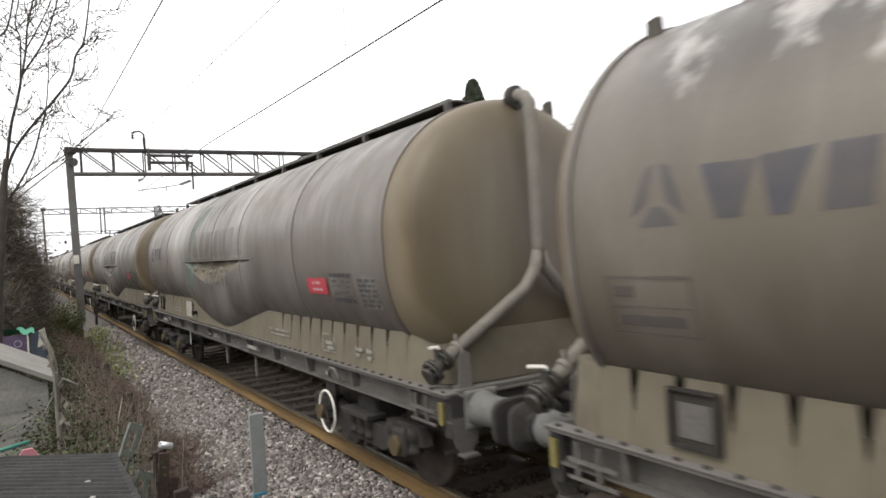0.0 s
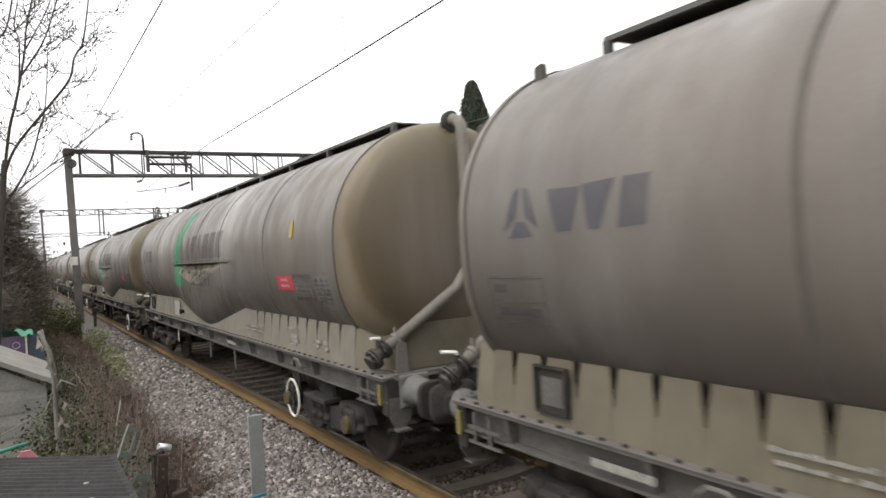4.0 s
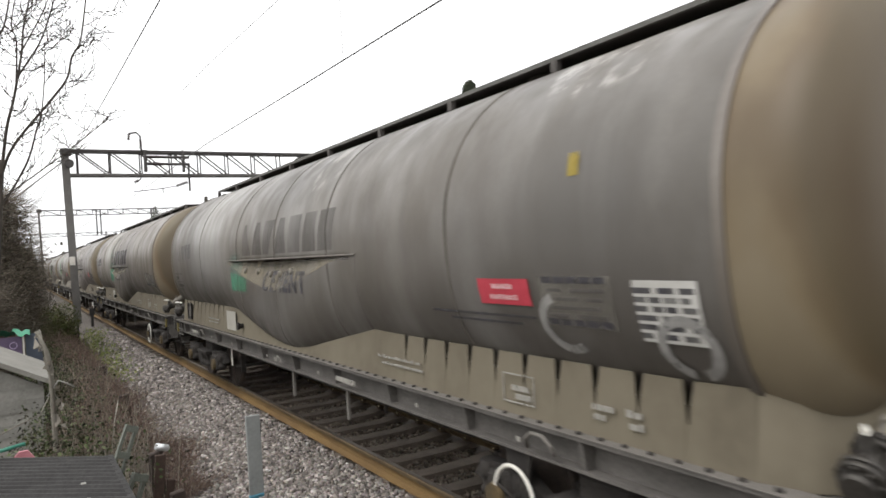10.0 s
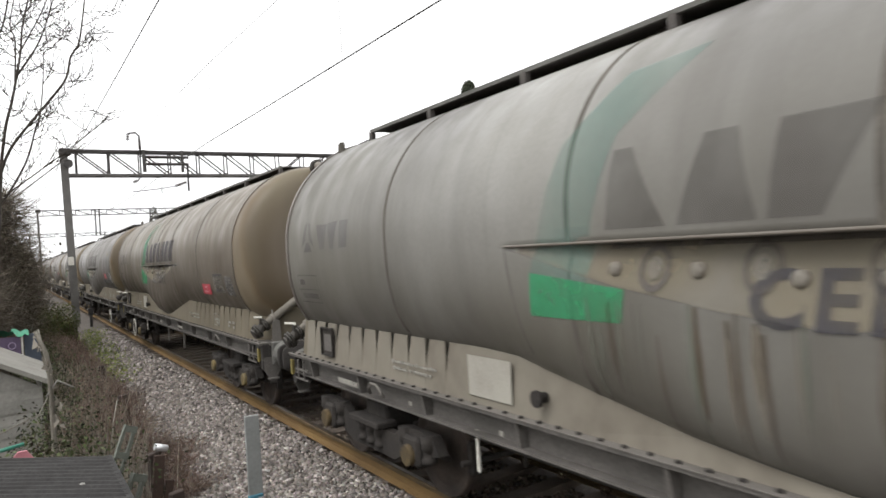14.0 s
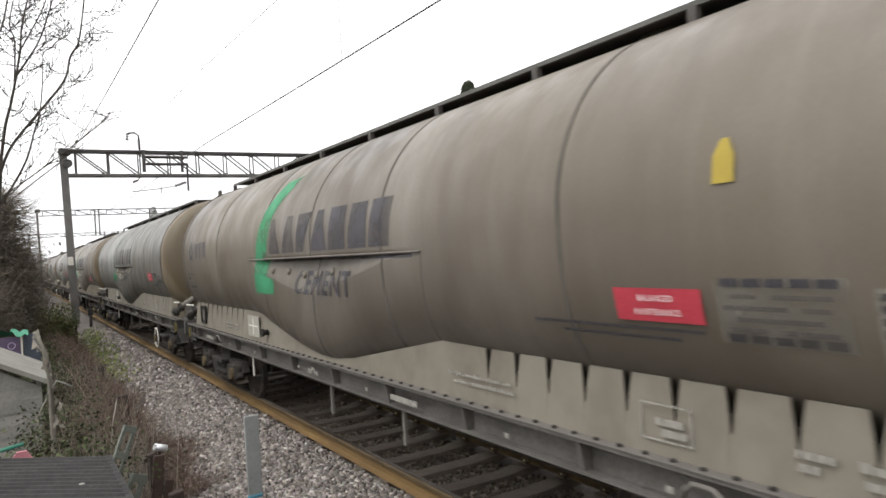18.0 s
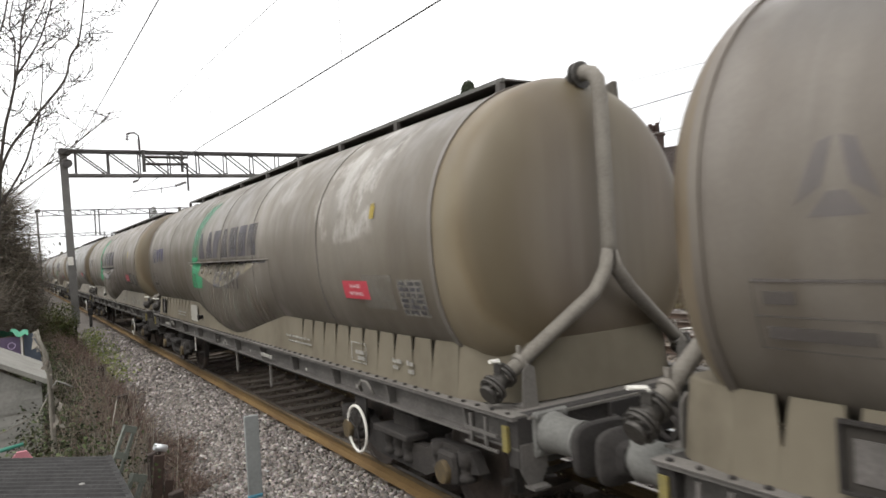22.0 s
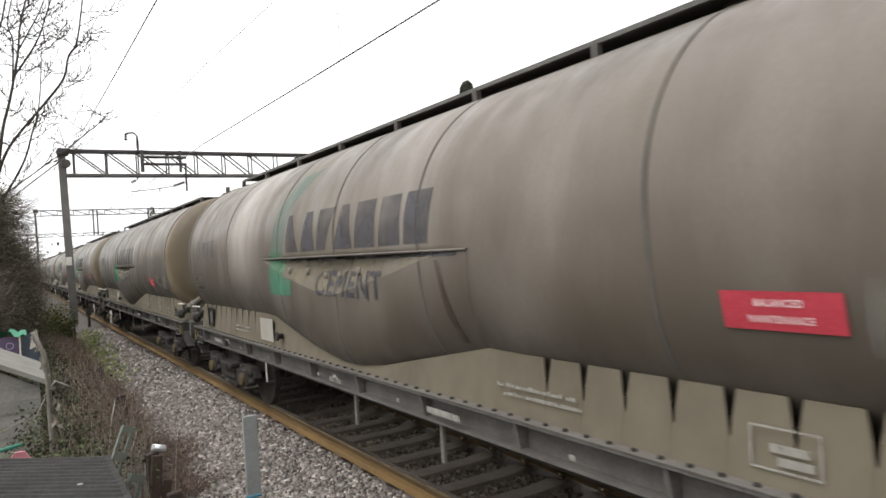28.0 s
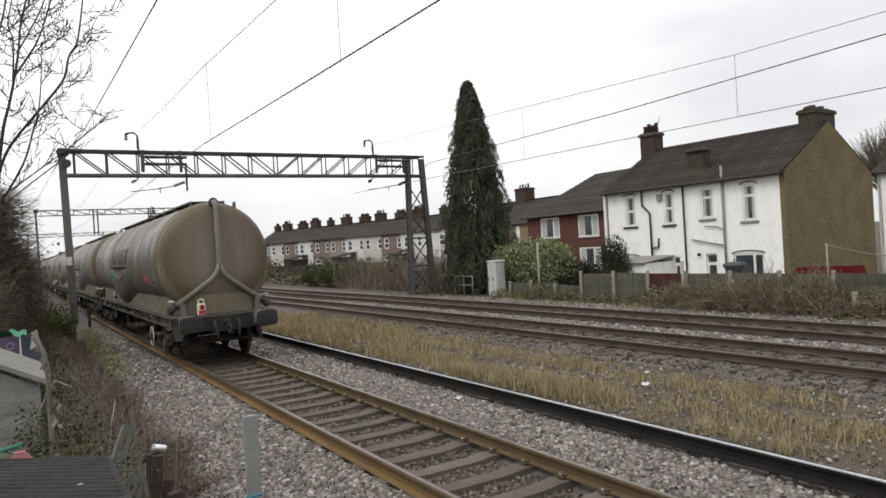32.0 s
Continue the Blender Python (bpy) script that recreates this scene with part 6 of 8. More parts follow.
def blob_points(n, c, r, rng, shell=0.55, lumps=7):
    """Points in an uneven, lumpy ellipsoid, denser towards its skin."""
    c, r = np.array(c, float), np.array(r, float)
    lump = rng.normal(0, 1, (lumps, 3))
    lump /= np.linalg.norm(lump, axis=1)[:, None]
    d = rng.normal(0, 1, (n, 3))
    d /= np.linalg.norm(d, axis=1)[:, None]
    k = 0.72 + 0.34 * np.max(d @ lump.T, axis=1) ** 3 + rng.normal(0, 0.05, n)
    q = rng.uniform(0, 1, n) ** shell
    return c + d * r * (k * q)[:, None]


# ---- conifer beside the far tracks ----
def conifer(x, y, z0, top, rad, n, seed, label):
    rng = np.random.default_rng(seed)
    T = thing("conifer_tree", label, "tree", at=pose(x, y, z0))
    H = top - z0
    part("trunk", Geo().tube([(0, 0, 0), (0.05, 0, H * 0.5), (-0.25 * H / 12, 0, H * 0.99)], [0.25, 0.14, 0.02], 10), BARK, T)
    pts, dirs = [], []
    sprays = int(n / 30)
    for i in range(sprays):
        h = rng.uniform(0.03, 1.0) ** 0.9
        a = rng.uniform(0, 6.283)
        prof = rad * (min(1, h * 9 + 0.45) * (1 - h ** 1.45) ** 0.85 * (1.0 + 0.2 * math.sin(h * 37 + 3 * math.sin(a * 2 + 1)) + 0.1 * math.sin(h * 83 + a * 3)))
        q = prof * (rng.uniform(0.55, 1.1) if rng.random() < 0.93 else rng.uniform(1.0, 1.35))
        base = np.array([math.cos(a) * q - 0.25 * h * H / 12, math.sin(a) * q, h * H])
        k = 30
        t = np.sort(rng.uniform(0, 1, k))
        drop = rng.uniform(0.45, 1.15)
        out = np.stack([math.cos(a) * np.sqrt(t) * 0.34, math.sin(a) * np.sqrt(t) * 0.34, 0.12 * t - t ** 1.6 * drop], 1) * (rad / 2)
        pts.append(base + out + rng.normal(0, 0.035, (k, 3)) * rad / 2)
    V, F = leaves(np.concatenate(pts), 0.15 * rad / 2, rng, droop=1.6, ratio=0.34)
    part("crown", soup("crown", V, F, LEAF_DARK), None, T, "drooping dark green sprays")
    st, en = [], []
    for i in range(160):
        h = rng.uniform(0.05, 0.95)
        a = rng.uniform(0, 6.283)
        q = rad * (1 - h) ** 0.62 * 0.95
        st.append((-0.25 * h * H / 12, 0, h * H))
        en.append((math.cos(a) * q, math.sin(a) * q, h * H + 0.1))
    V, F = twig_soup(st, en, 0.025, rng, 0.03)
    part("bare_wood", soup("bare_wood", V, F, TWIG_BROWN), None, T)
    return T


conifer(19.5, 34.4, -0.5, 12.1, 1.86, 130000, 11, "tall dark green cypress with drooping sprays beside the railway fence")
conifer(17.3, 130.0, -0.5, 12.4, 1.8, 16000, 12, "dark conifer tip far down the line")


def bush(name, c, r, n, leaf, size, seed, label, category="bush", stems=60, twig=TWIG_BROWN, up=0.0):
    rng = np.random.default_rng(seed)
    B = thing(name, label, category, at=pose(c[0], c[1], c[2]))
    pts = blob_points(n, (0, 0, r[2]), r, rng)
    pts = pts[pts[:, 2] > 0.02]
    V, F = leaves(pts, size, rng)
    part("foliage", soup("foliage", V, F, leaf), None, B)
    ends = blob_points(stems, (0, 0, r[2]), np.array(r) * 0.95, rng)
    ends[:, 2] = np.maximum(ends[:, 2], 0.1)
    st = np.stack([ends[:, 0] * 0.25, ends[:, 1] * 0.25, np.zeros(len(ends))], 1)
    V, F = twig_soup(st, ends, 0.014, rng)
    part("bare_wood", soup("bare_wood", V, F, twig), None, B)
    return B


bush("laurel_bush", (19.6, 29.4, -0.5), (1.7, 3.6, 1.65), 17000, LEAF_BUSH, 0.15, 21, "yellow-green leafy bush behind the trackside fence")
bush("laurel_bush", (20.0, 26.6, -0.5), (1.2, 1.6, 1.0), 3500, LEAF_SHADE, 0.17, 22, "low dark green bush beside the fence")
bush("evergreen_bush", (20.8, 24.9, -0.5), (1.0, 1.1, 1.6), 7000, LEAF_SHADE, 0.10, 23, "dark green rounded bush before the brick house")

bush("laurel_bush", (19.2, 54.5, -0.5), (1.6, 3.0, 1.1), 5000, LEAF_HEDGE, 0.16, 24, "low green bush among bare scrub below the terrace")
for i, (by, bw) in enumerate(((60.5, 2.6), (51.5, 1.6), (57.0, 2.4))):
    bush("laurel_bush", (19.0 + 0.3 * (i % 2), by, -0.5), (1.4, bw, 0.9 + 0.25 * (i % 2)), 3500, LEAF_HEDGE, 0.16, 60 + i, "green bush among bare scrub below the terrace")
bush("laurel_bush", (19.4, 46.0, -0.5), (1.2, 1.8, 0.9), 2000, LEAF_SHADE, 0.2, 25, "dark green bush below the terrace")

# hedge of scrub below the terrace, along the far side
rng = np.random.default_rng(31)
k = 7000
hy = rng.uniform(35.5, 95, k)
hz = rng.uniform(0, 1, k) ** 0.7 * (1.5 + 0.7 * np.sin(hy * 0.45) + 0.4 * np.sin(hy * 1.3))
V, F = leaves(np.stack([19.6 + rng.normal(0, 0.6, k), hy, -0.45 + hz], 1), 0.3, rng)
hedge = tagged(new("scrub_hedge", soup("scrub_hedge", V, F, island_mat("leaf_scrub", ["5a5544", "4a4838", "6d6553", "3c3a2f", "7d7462", "505640"], fine=8))), "dull brown-green scrub along the far side of the line", "hedge", kind="stuff")
k = 4200
hy = 36.5 + rng.uniform(0, 1, k) ** 1.1 * 17
st = np.stack([19.3 + rng.normal(0, 0.6, k), hy, np.full(k, -0.5)], 1)
V, F = twig_soup(st, st + np.stack([rng.normal(0, 0.35, k), rng.normal(0, 0.4, k), rng.uniform(0.4, 2.5, k)], 1), 0.015, rng)
tagged(new("bare_scrub", soup("bare_scrub", V, F, TWIG_MIX)), "bare brown scrub round the gantry's foot", "scrub", kind="stuff")
# brambles before the white house
k = 5600
hy = rng.uniform(8.0, 18.6, k)
hh = 0.7 + 0.25 * np.sin(hy * 3.7) + 0.6 * np.exp(-((hy - 13.6) / 1.8) ** 2) + 0.2 * np.sin(hy * 2.2)
st = np.stack([16.6 + rng.normal(0, 0.35, k), hy, np.full(k, -0.45)], 1)
st[:, 2] += rng.uniform(0, 1, k) ** 1.3 * hh * 0.75
V, F = twig_soup(st, st + np.stack([rng.normal(0, 0.22, k), rng.normal(0, 0.28, k), rng.uniform(-0.12, 0.62, k) * hh], 1), 0.009, rng, 0.22)
tagged(new("bramble_thicket", soup("bramble_thicket", V, F, island_mat("twig_bramble", ["756759", "8f8270", "5a4d43", "a39780", "6e654c"], fine=20))), "tangled bare brambles along the far fence", "brambles", kind="stuff")
k = 2500
hy = rng.uniform(9.5, 19.0, k)
V, F = leaves(np.stack([16.6 + rng.normal(0, 0.4, k), hy, -0.45 + rng.uniform(0, 1.15, k) * (0.7 + 0.35 * np.exp(-((hy - 13.6) / 1.8) ** 2))], 1), 0.10, rng)
tagged(new("bramble_leaves", soup("bramble_leaves", V, F, island_mat("leaf_bramble", ["5d5a35", "6b5540", "4d5230", "7a6a4a"], fine=8))), "sparse withered bramble leaves", "brambles", kind="stuff")


# dry grass strip between the tracks
def blades(name, zones, material, seed, label):
    rng = np.random.default_rng(seed)
    V, F, o = [], [], 0
    for x0, x1, y0, y1, per, h, w in zones:
        n = int((x1 - x0) * (y1 - y0) * per)
        tuft = max(1, n // 16)
        cx, cy = rng.uniform(x0, x1, tuft), rng.uniform(y0, y1, tuft)
        pick = rng.integers(0, tuft, n)
        x, y = np.clip(cx[pick] + rng.normal(0, 0.07, n), x0, x1), cy[pick] + rng.normal(0, 0.07, n)
        dens = np.array([noise.noise((a * 0.9, b * 0.45, 7.0)) for a, b in zip(x, y)])
        keep_ = dens + 0.45 * np.array([noise.noise((a * 2.7, b * 2.1, 1.0)) for a, b in zip(x, y)]) > rng.uniform(-0.42, 0.5, n)
        x, y, dens = x[keep_], y[keep_], dens[keep_]
        n = len(x)
        z = np.interp(x, [a for a, _ in LEVELS], [b for _, b in LEVELS]) - 0.03
        a = rng.uniform(0, 6.283, n)
        hh = h * rng.uniform(0.35, 1.2, n) * (0.85 + 0.7 * dens)
        lean = rng.normal(0, 0.38, (n, 2)) * hh[:, None]
        c, s = np.cos(a) * w, np.sin(a) * w
        base = np.stack([x, y, z], 1)
        mid = base + np.stack([lean[:, 0] * 0.35, lean[:, 1] * 0.35, hh * 0.6], 1)
        off = np.stack([c, s, np.zeros(n)], 1)
        P = np.stack([base - off, base + off, mid + off * 0.7, mid - off * 0.7, base + np.stack([lean[:, 0], lean[:, 1], hh], 1) + off * 0.1, base + np.stack([lean[:, 0], lean[:, 1], hh], 1) - off * 0.1], 1)
        V.append(P.reshape(-1, 3))
        f = np.array([(0, 1, 2, 3), (3, 2, 4, 5)])
        F.append((f[None] + (np.arange(n) * 6 + o)[:, None, None]).reshape(-1, 4))
        o += n * 6
    return tagged(new(name, soup(name, np.concatenate(V), np.concatenate(F), material)), label, "grass", kind="stuff")


blades("dry_grass", [(3.45, 5.9, 3.5, 16, 1050, 0.24, 0.005), (3.4, 6.4, 16, 45, 520, 0.30, 0.009), (3.4, 6.7, 45, 90, 60, 0.3, 0.03), (5.4, 7.0, 3.5, 20, 150, 0.12, 0.006)], GRASS_DRY, 41, "dry straw-coloured grass between the tracks")
blades("green_grass", [(2.95, 3.9, 3.5, 18, 260, 0.09, 0.006), (2.95, 4.0, 18, 45, 200, 0.10, 0.01), (4.1, 7.0, 3.5, 20, 80, 0.09, 0.006), (15.6, 17.0, 8, 40, 40, 0.15, 0.012)], GRASS_GREEN, 42, "short green grass at the edge of the dry strip")
blades("verge_grass", [(15.6, 17.3, 6, 30, 70, 0.22, 0.008)], GRASS_DRY, 43, "dry verge grass before the far fence")

# litter
for i, (x, y, s) in enumerate(((2.05, 10.0, 0.07), (5.1, 8.7, 0.08), (4.55, 11.2, 0.06), (5.9, 9.4, 0.06), (-1.75, 8.4, 0.05))):
    rng = np.random.default_rng(50 + i)
    g = Geo()
    P = [(rng.uniform(-1, 1) * s, rng.uniform(-1, 1) * s, rng.uniform(0, 0.8) * s) for _ in range(9)]
    g.add(P, [(0, 1, 2), (2, 3, 4), (4, 5, 6), (6, 7, 8), (0, 4, 8), (1, 5, 7)])
    single("litter", g, plain("litter_white", "bfc0c0", 0.7), "crumpled white litter on the ballast and grass", "litter", "litter", at=pose(x, y, gz(x) + 0.05))


# ---- houses ----
RENDERW = mat("wall_white_render", "eeede9", "e2e1dc", "bdbbb2", scale=1.3, fine=3.0, rough=0.9, bump=0.08, stretch=(1.6, 1, 0.3), lo=0.54, hi=0.8)
RENDERB = mat("wall_brown_render", "6c6147", "5a503b", "7b7055", scale=0.9, fine=7, rough=0.95, bump=0.25)
BRICK = mat("wall_red_brick", "56382f", "604037", "472e28", scale=2.0, fine=18, rough=0.95, bump=0.4)
BRICKB = mat("wall_brown_brick", "7a6a58", "8b7a66", "665747", scale=1.0, fine=14, rough=0.95, bump=0.3)
ROOFT = mat("roof_brown_tile", "3b3532", "49423e", "2d2927", scale=1.0, fine=7, rough=0.95, bump=0.4, rnd=0.16, spec=0.12)
ROOFG = mat("roof_grey_slate", "3d3a37", "4a4642", "2f2d2b", scale=1.0, fine=7, rough=0.95, bump=0.4, rnd=0.14, spec=0.12)
CHIM = mat("chimney_brick", "41342f", "4d403a", "332925", scale=4, fine=22, rough=0.95, bump=0.4)
RENDERD = mat("chimney_render_dark", "3d3830", "4a443b", "2e2a25", scale=3, fine=12, rough=0.95, bump=0.4)
PVC = mat("white_frame_plastic", "e6e6e2", "d6d6d0", scale=4, rough=0.45, bump=0.0)
GLASS = mat("window_glass_dull", "33373a", "45494c", scale=1.5, rough=0.08, bump=0.0, spec=0.6)
CURT = mat("net_curtain", "9a9a96", "b3b3ae", scale=6, rough=0.9, stretch=(6, 6, 0.5), bump=0.2)
IRON = mat("pipe_black_iron", "2b2a29", "383634", scale=4, rough=0.6)
GREYP = mat("pipe_grey", "8e8c86", "7d7b76", scale=4, rough=0.7)


def wall_with_holes(length, z0, z1, holes, thick=0.25):
    """A wall along +x (outer face at y = 0, inside at +thick), with openings through it."""
    xs_ = sorted({0.0, length, *[h[0] for h in holes], *[h[1] for h in holes]})
    zs_ = sorted({z0, z1, *[h[2] for h in holes], *[h[3] for h in holes]})
    g = Geo()
    solid = {}
    for i in range(len(xs_) - 1):
        for j in range(len(zs_) - 1):
            cx, cz = (xs_[i] + xs_[i + 1]) / 2, (zs_[j] + zs_[j + 1]) / 2
            solid[i, j] = not any(h[0] < cx < h[1] and h[2] < cz < h[3] for h in holes)
    for (i, j), s in solid.items():
        if not s:
            continue
        x0, x1, a, b = xs_[i], xs_[i + 1], zs_[j], zs_[j + 1]
        g.add([(x0, 0, a), (x1, 0, a), (x1, 0, b), (x0, 0, b)], [(0, 1, 2, 3)])
        g.add([(x0, thick, a), (x1, thick, a), (x1, thick, b), (x0, thick, b)], [(3, 2, 1, 0)])
        for di, dj, q in ((-1, 0, [(x0, 0, a), (x0, thick, a), (x0, thick, b), (x0, 0, b)]), (1, 0, [(x1, 0, a), (x1, thick, a), (x1, thick, b), (x1, 0, b)]),
                          (0, -1, [(x0, 0, a), (x1, 0, a), (x1, thick, a), (x0, thick, a)]), (0, 1, [(x0, 0, b), (x1, 0, b), (x1, thick, b), (x0, thick, b)])):
            if not solid.get((i + di, j + dj), False):
                g.add(q, [(0, 1, 2, 3)])
    return g


def window(parent, x0, x1, z0, z1, split="sash", deep=0.07, sill=GREYP, frame_w=0.10, curtain=True, name="window"):
    """A framed window set back in the wall."""
    W = new(name)
    W.parent = parent
    g = Geo()
    f = frame_w
    for a, b, c, d in ((x0, x1, z0, z0 + f), (x0, x1, z1 - f, z1), (x0, x0 + f, z0 + f, z1 - f), (x1 - f, x1, z0 + f, z1 - f)):
        g.box(a, b, deep - 0.04, deep + 0.04, c, d)
    zm, xm = z0 + (z1 - z0) * 0.5, x0 + (x1 - x0) * 0.68
    if split == "sash":
        g.box(x0 + f, x1 - f, deep - 0.05, deep + 0.03, zm - f * 0.5, zm + f * 0.5)
    elif split == "top":
        zm = z0 + (z1 - z0) * 0.68
        g.box(x0 + f, x1 - f, deep - 0.05, deep + 0.03, zm - f * 0.5, zm + f * 0.5)
    elif split == "side":
        g.box(xm - f * 0.5, xm + f * 0.5, deep - 0.05, deep + 0.03, z0 + f, z1 - f)
    part("window_frame", g, PVC, W)
    part("pane", Geo().box(x0 + f * 0.6, x1 - f * 0.6, deep, deep + 0.012, z0 + f * 0.6, z1 - f * 0.6), GLASS, W)
    if curtain:
        for a, b in ((0.0, 0.3), (0.72, 1.0)):
            xa, xb = x0 + f + (x1 - x0 - 2 * f) * a, x0 + f + (x1 - x0 - 2 * f) * b
            part("curtain", Geo().loft([[(xa + (xb - xa) * i / 10, deep - 0.004 - 0.006 * (i % 2), z) for i in range(11)] for z in (z0 + f, z1 - f)], closed=False), CURT, W)
    if sill:
        part("sill", Geo().box(x0 - 0.1, x1 + 0.1, -0.08, deep - 0.03, z0 - 0.1, z0, bev=0.015), sill, W)
    return W


def roof_slope(parent, x0, x1, y0, z0, y1, z1, material, courses=22, name="roof"):
    """One slope, from the eaves (y0, z0) to the ridge (y1, z1): an underlay with overlapping tile courses."""
    base = part(name, Geo().add([(x0, y0, z0 - 0.05), (x1, y0, z0 - 0.05), (x1, y1, z1 - 0.05), (x0, y1, z1 - 0.05), (x0, y0, z0 - 0.02), (x1, y0, z0 - 0.02), (x1, y1, z1 - 0.02), (x0, y1, z1 - 0.02)],
                                [(0, 3, 2, 1), (4, 5, 6, 7), (0, 1, 5, 4), (2, 3, 7, 6), (1, 2, 6, 5), (3, 0, 4, 7)]), material, parent)
    dy, dz, up = (y1 - y0) / courses, (z1 - z0) / courses, 0.06
    nt = max(2, int((x1 - x0) / 0.32))
    lowr, topr, back = [], [], []
    for i in range(nt * 2 + 1):
        x, lift = x0 + (x1 - x0) * i / (nt * 2), (0.028 if i % 2 else 0.0)
        lowr.append((x, 0, -0.02))
        topr.append((x, 0, up + lift))
        back.append((x, dy * 1.2, dz * 1.2 + 0.012 + lift * 0.6))
    me = Geo().loft([lowr, topr, back], closed=False, smooth=False).mesh("tile_course", material)
    for i in range(courses):
        part("tile_course", me, None, base, at=pose(0, y0 + dy * i, z0 + dz * i))
    return base


def chimney(parent, x, y, z0, z1, w, d, pots, stack_mat=None):
    c = part("chimney", Geo().box(x - w, x + w, y - d, y + d, z0, z1, bev=0.02).box(x - w - 0.06, x + w + 0.06, y - d - 0.06, y + d + 0.06, z1 - 0.22, z1 - 0.06), stack_mat or CHIM, parent)
    for i in range(pots):
        px = x - w + (i + 0.5) * 2 * w / pots
        part("chimney_pot", Geo().tube([(px, y, z1), (px, y, z1 + 0.34 + 0.1 * (i % 2)), (px, y, z1 + 0.42 + 0.1 * (i % 2))], [0.13, 0.1, 0.13], 10), CHIM, c)
    return c


# pair of white rendered houses; the local x runs along the back wall, from the far end to the gable
WX, WDEP, EAV, RDG = 9.51, 8.4, 4.76, 7.12
wh = thing("white_house", "white rendered terraced houses with brown gable and tiled roof", "house", "houses by the line",
           at=Matrix.Translation((23.37, 27.65, 0)) @ Matrix(((0.0799, 0.9968, 0, 0), (-0.9968, 0.0799, 0, 0), (0, 0, 1, 0), (0, 0, 0, 1))))


def fx(s):
    return WX - s


H = [(fx(8.4), fx(7.68), 2.83, 4.42), (fx(5.98), fx(5.36), 2.8, 4.42), (fx(3.9), fx(3.18), 2.95, 4.42), (fx(1.78), fx(1.1), 2.72, 4.38),
     (fx(2.36), fx(0.86), 0.1, 1.28), (fx(3.74), fx(3.18), -0.6, 1.3), (fx(5.55), fx(5.18), -0.6, 1.2), (fx(8.62), fx(7.6), 0.3, 1.26)]
part("wall", wall_with_holes(WX, -0.7, EAV, H), RENDERW, wh, "white rendered back wall, stained in places")
window(wh, *H[0], split="sash", sill=IRON, frame_w=0.12)
window(wh, *H[1], split="sash", sill=IRON, frame_w=0.12)
window(wh, *H[2], split="top", frame_w=0.12)
window(wh, *H[3], split="top", frame_w=0.12)
window(wh, *H[4], split="side", curtain=False, sill=None)
window(wh, *H[7], split="side", curtain=False, sill=None)
for h in (H[0], H[1], H[3], H[4], H[7]):
    xm, w = (h[0] + h[1]) / 2, (h[1] - h[0]) / 2 + 0.08
    arch = [(xm + w * math.cos(a), h[3] - 0.02 + 0.16 * math.sin(a)) for a in [math.pi * i / 10 for i in range(11)]] + [(xm - w * 0.93 * math.cos(a), h[3] - 0.05 + 0.12 * math.sin(a)) for a in [math.pi * i / 10 for i in range(11)]]
    part("arch", Geo().prism(arch, "y", -0.02, 0.012), mat("arch_grey", "5d5952", "75716a", scale=3, rough=0.9), wh)
for h in (H[5], H[6]):
    d = part("door", Geo().box(h[0], h[1], 0.1, 0.15, h[2], h[3]), PVC, wh, "white back door")
    part("door_pane", Geo().box(h[0] + 0.1, h[1] - 0.1, 0.085, 0.1, 0.0, 0.75), GLASS, d)
    part("door_pane", Geo().box(h[0] + 0.06, h[1] - 0.06, 0.085, 0.1, 0.9, h[3] - 0.08), GLASS, d)
gx = WX
part("gable_wall", Geo().prism([(0.0, -0.7), (WDEP, -0.7), (WDEP, EAV), (WDEP / 2, RDG), (0.0, EAV)], "x", gx, gx + 0.25), RENDERB, wh, "plain brown rendered gable wall")
part("party_wall", Geo().prism([(0.0, -0.7), (WDEP, -0.7), (WDEP, EAV), (WDEP / 2, RDG), (0.0, EAV)], "x", -0.25, 0.0), BRICKB, wh)
part("front_wall", Geo().box(0, WX, WDEP - 0.25, WDEP, -0.7, EAV), BRICKB, wh)
roof_slope(wh, -0.25, gx + 0.24, -0.3, EAV - 0.08, WDEP / 2, RDG, ROOFT, 24)
roof_slope(wh, -0.25, gx + 0.24, WDEP + 0.3, EAV - 0.08, WDEP / 2, RDG, ROOFT, 14)
part("ridge", Geo().tube([(-0.25, WDEP / 2, RDG + 0.02), (gx + 0.24, WDEP / 2, RDG + 0.02)], 0.11, 8), ROOFT, wh)
part("gutter", Geo().tube([(-0.25, -0.34, EAV - 0.1), (gx + 0.2, -0.34, EAV - 0.1)], 0.06, 8), IRON, wh)
ch = chimney(wh, gx - 0.35, WDEP / 2 + 0.15, 6.4, 7.75, 0.4, 0.95, 0, RENDERD)
for i in range(5):
    part("chimney_pot", Geo().tube([(gx - 0.35, WDEP / 2 - 0.65 + i * 0.4, 7.75), (gx - 0.35, WDEP / 2 - 0.65 + i * 0.4, 7.86 + 0.09 * (i % 2))], [0.2, 0.17], 8), RENDERD, ch)
chimney(wh, -0.1, WDEP / 2, 6.4, 8.2, 0.5, 0.4, 4)
part("chimney", Geo().loft([[(fx(4.35) + sx * w, 0.75 + sy * d, z) for sx, sy in ((-1, -1), (1, -1), (1, 1), (-1, 1))] for w, d, z in ((0.75, 0.6, 4.75), (0.55, 0.42, 5.2), (0.42, 0.32, 5.45), (0.42, 0.32, 6.25))], smooth=False), RENDERD, wh, "short tapered rendered chimney")
part("chimney_cap", Geo().box(fx(4.35) - 0.5, fx(4.35) + 0.5, 0.3, 1.2, 6.2, 6.38, bev=0.06), RENDERD, wh)
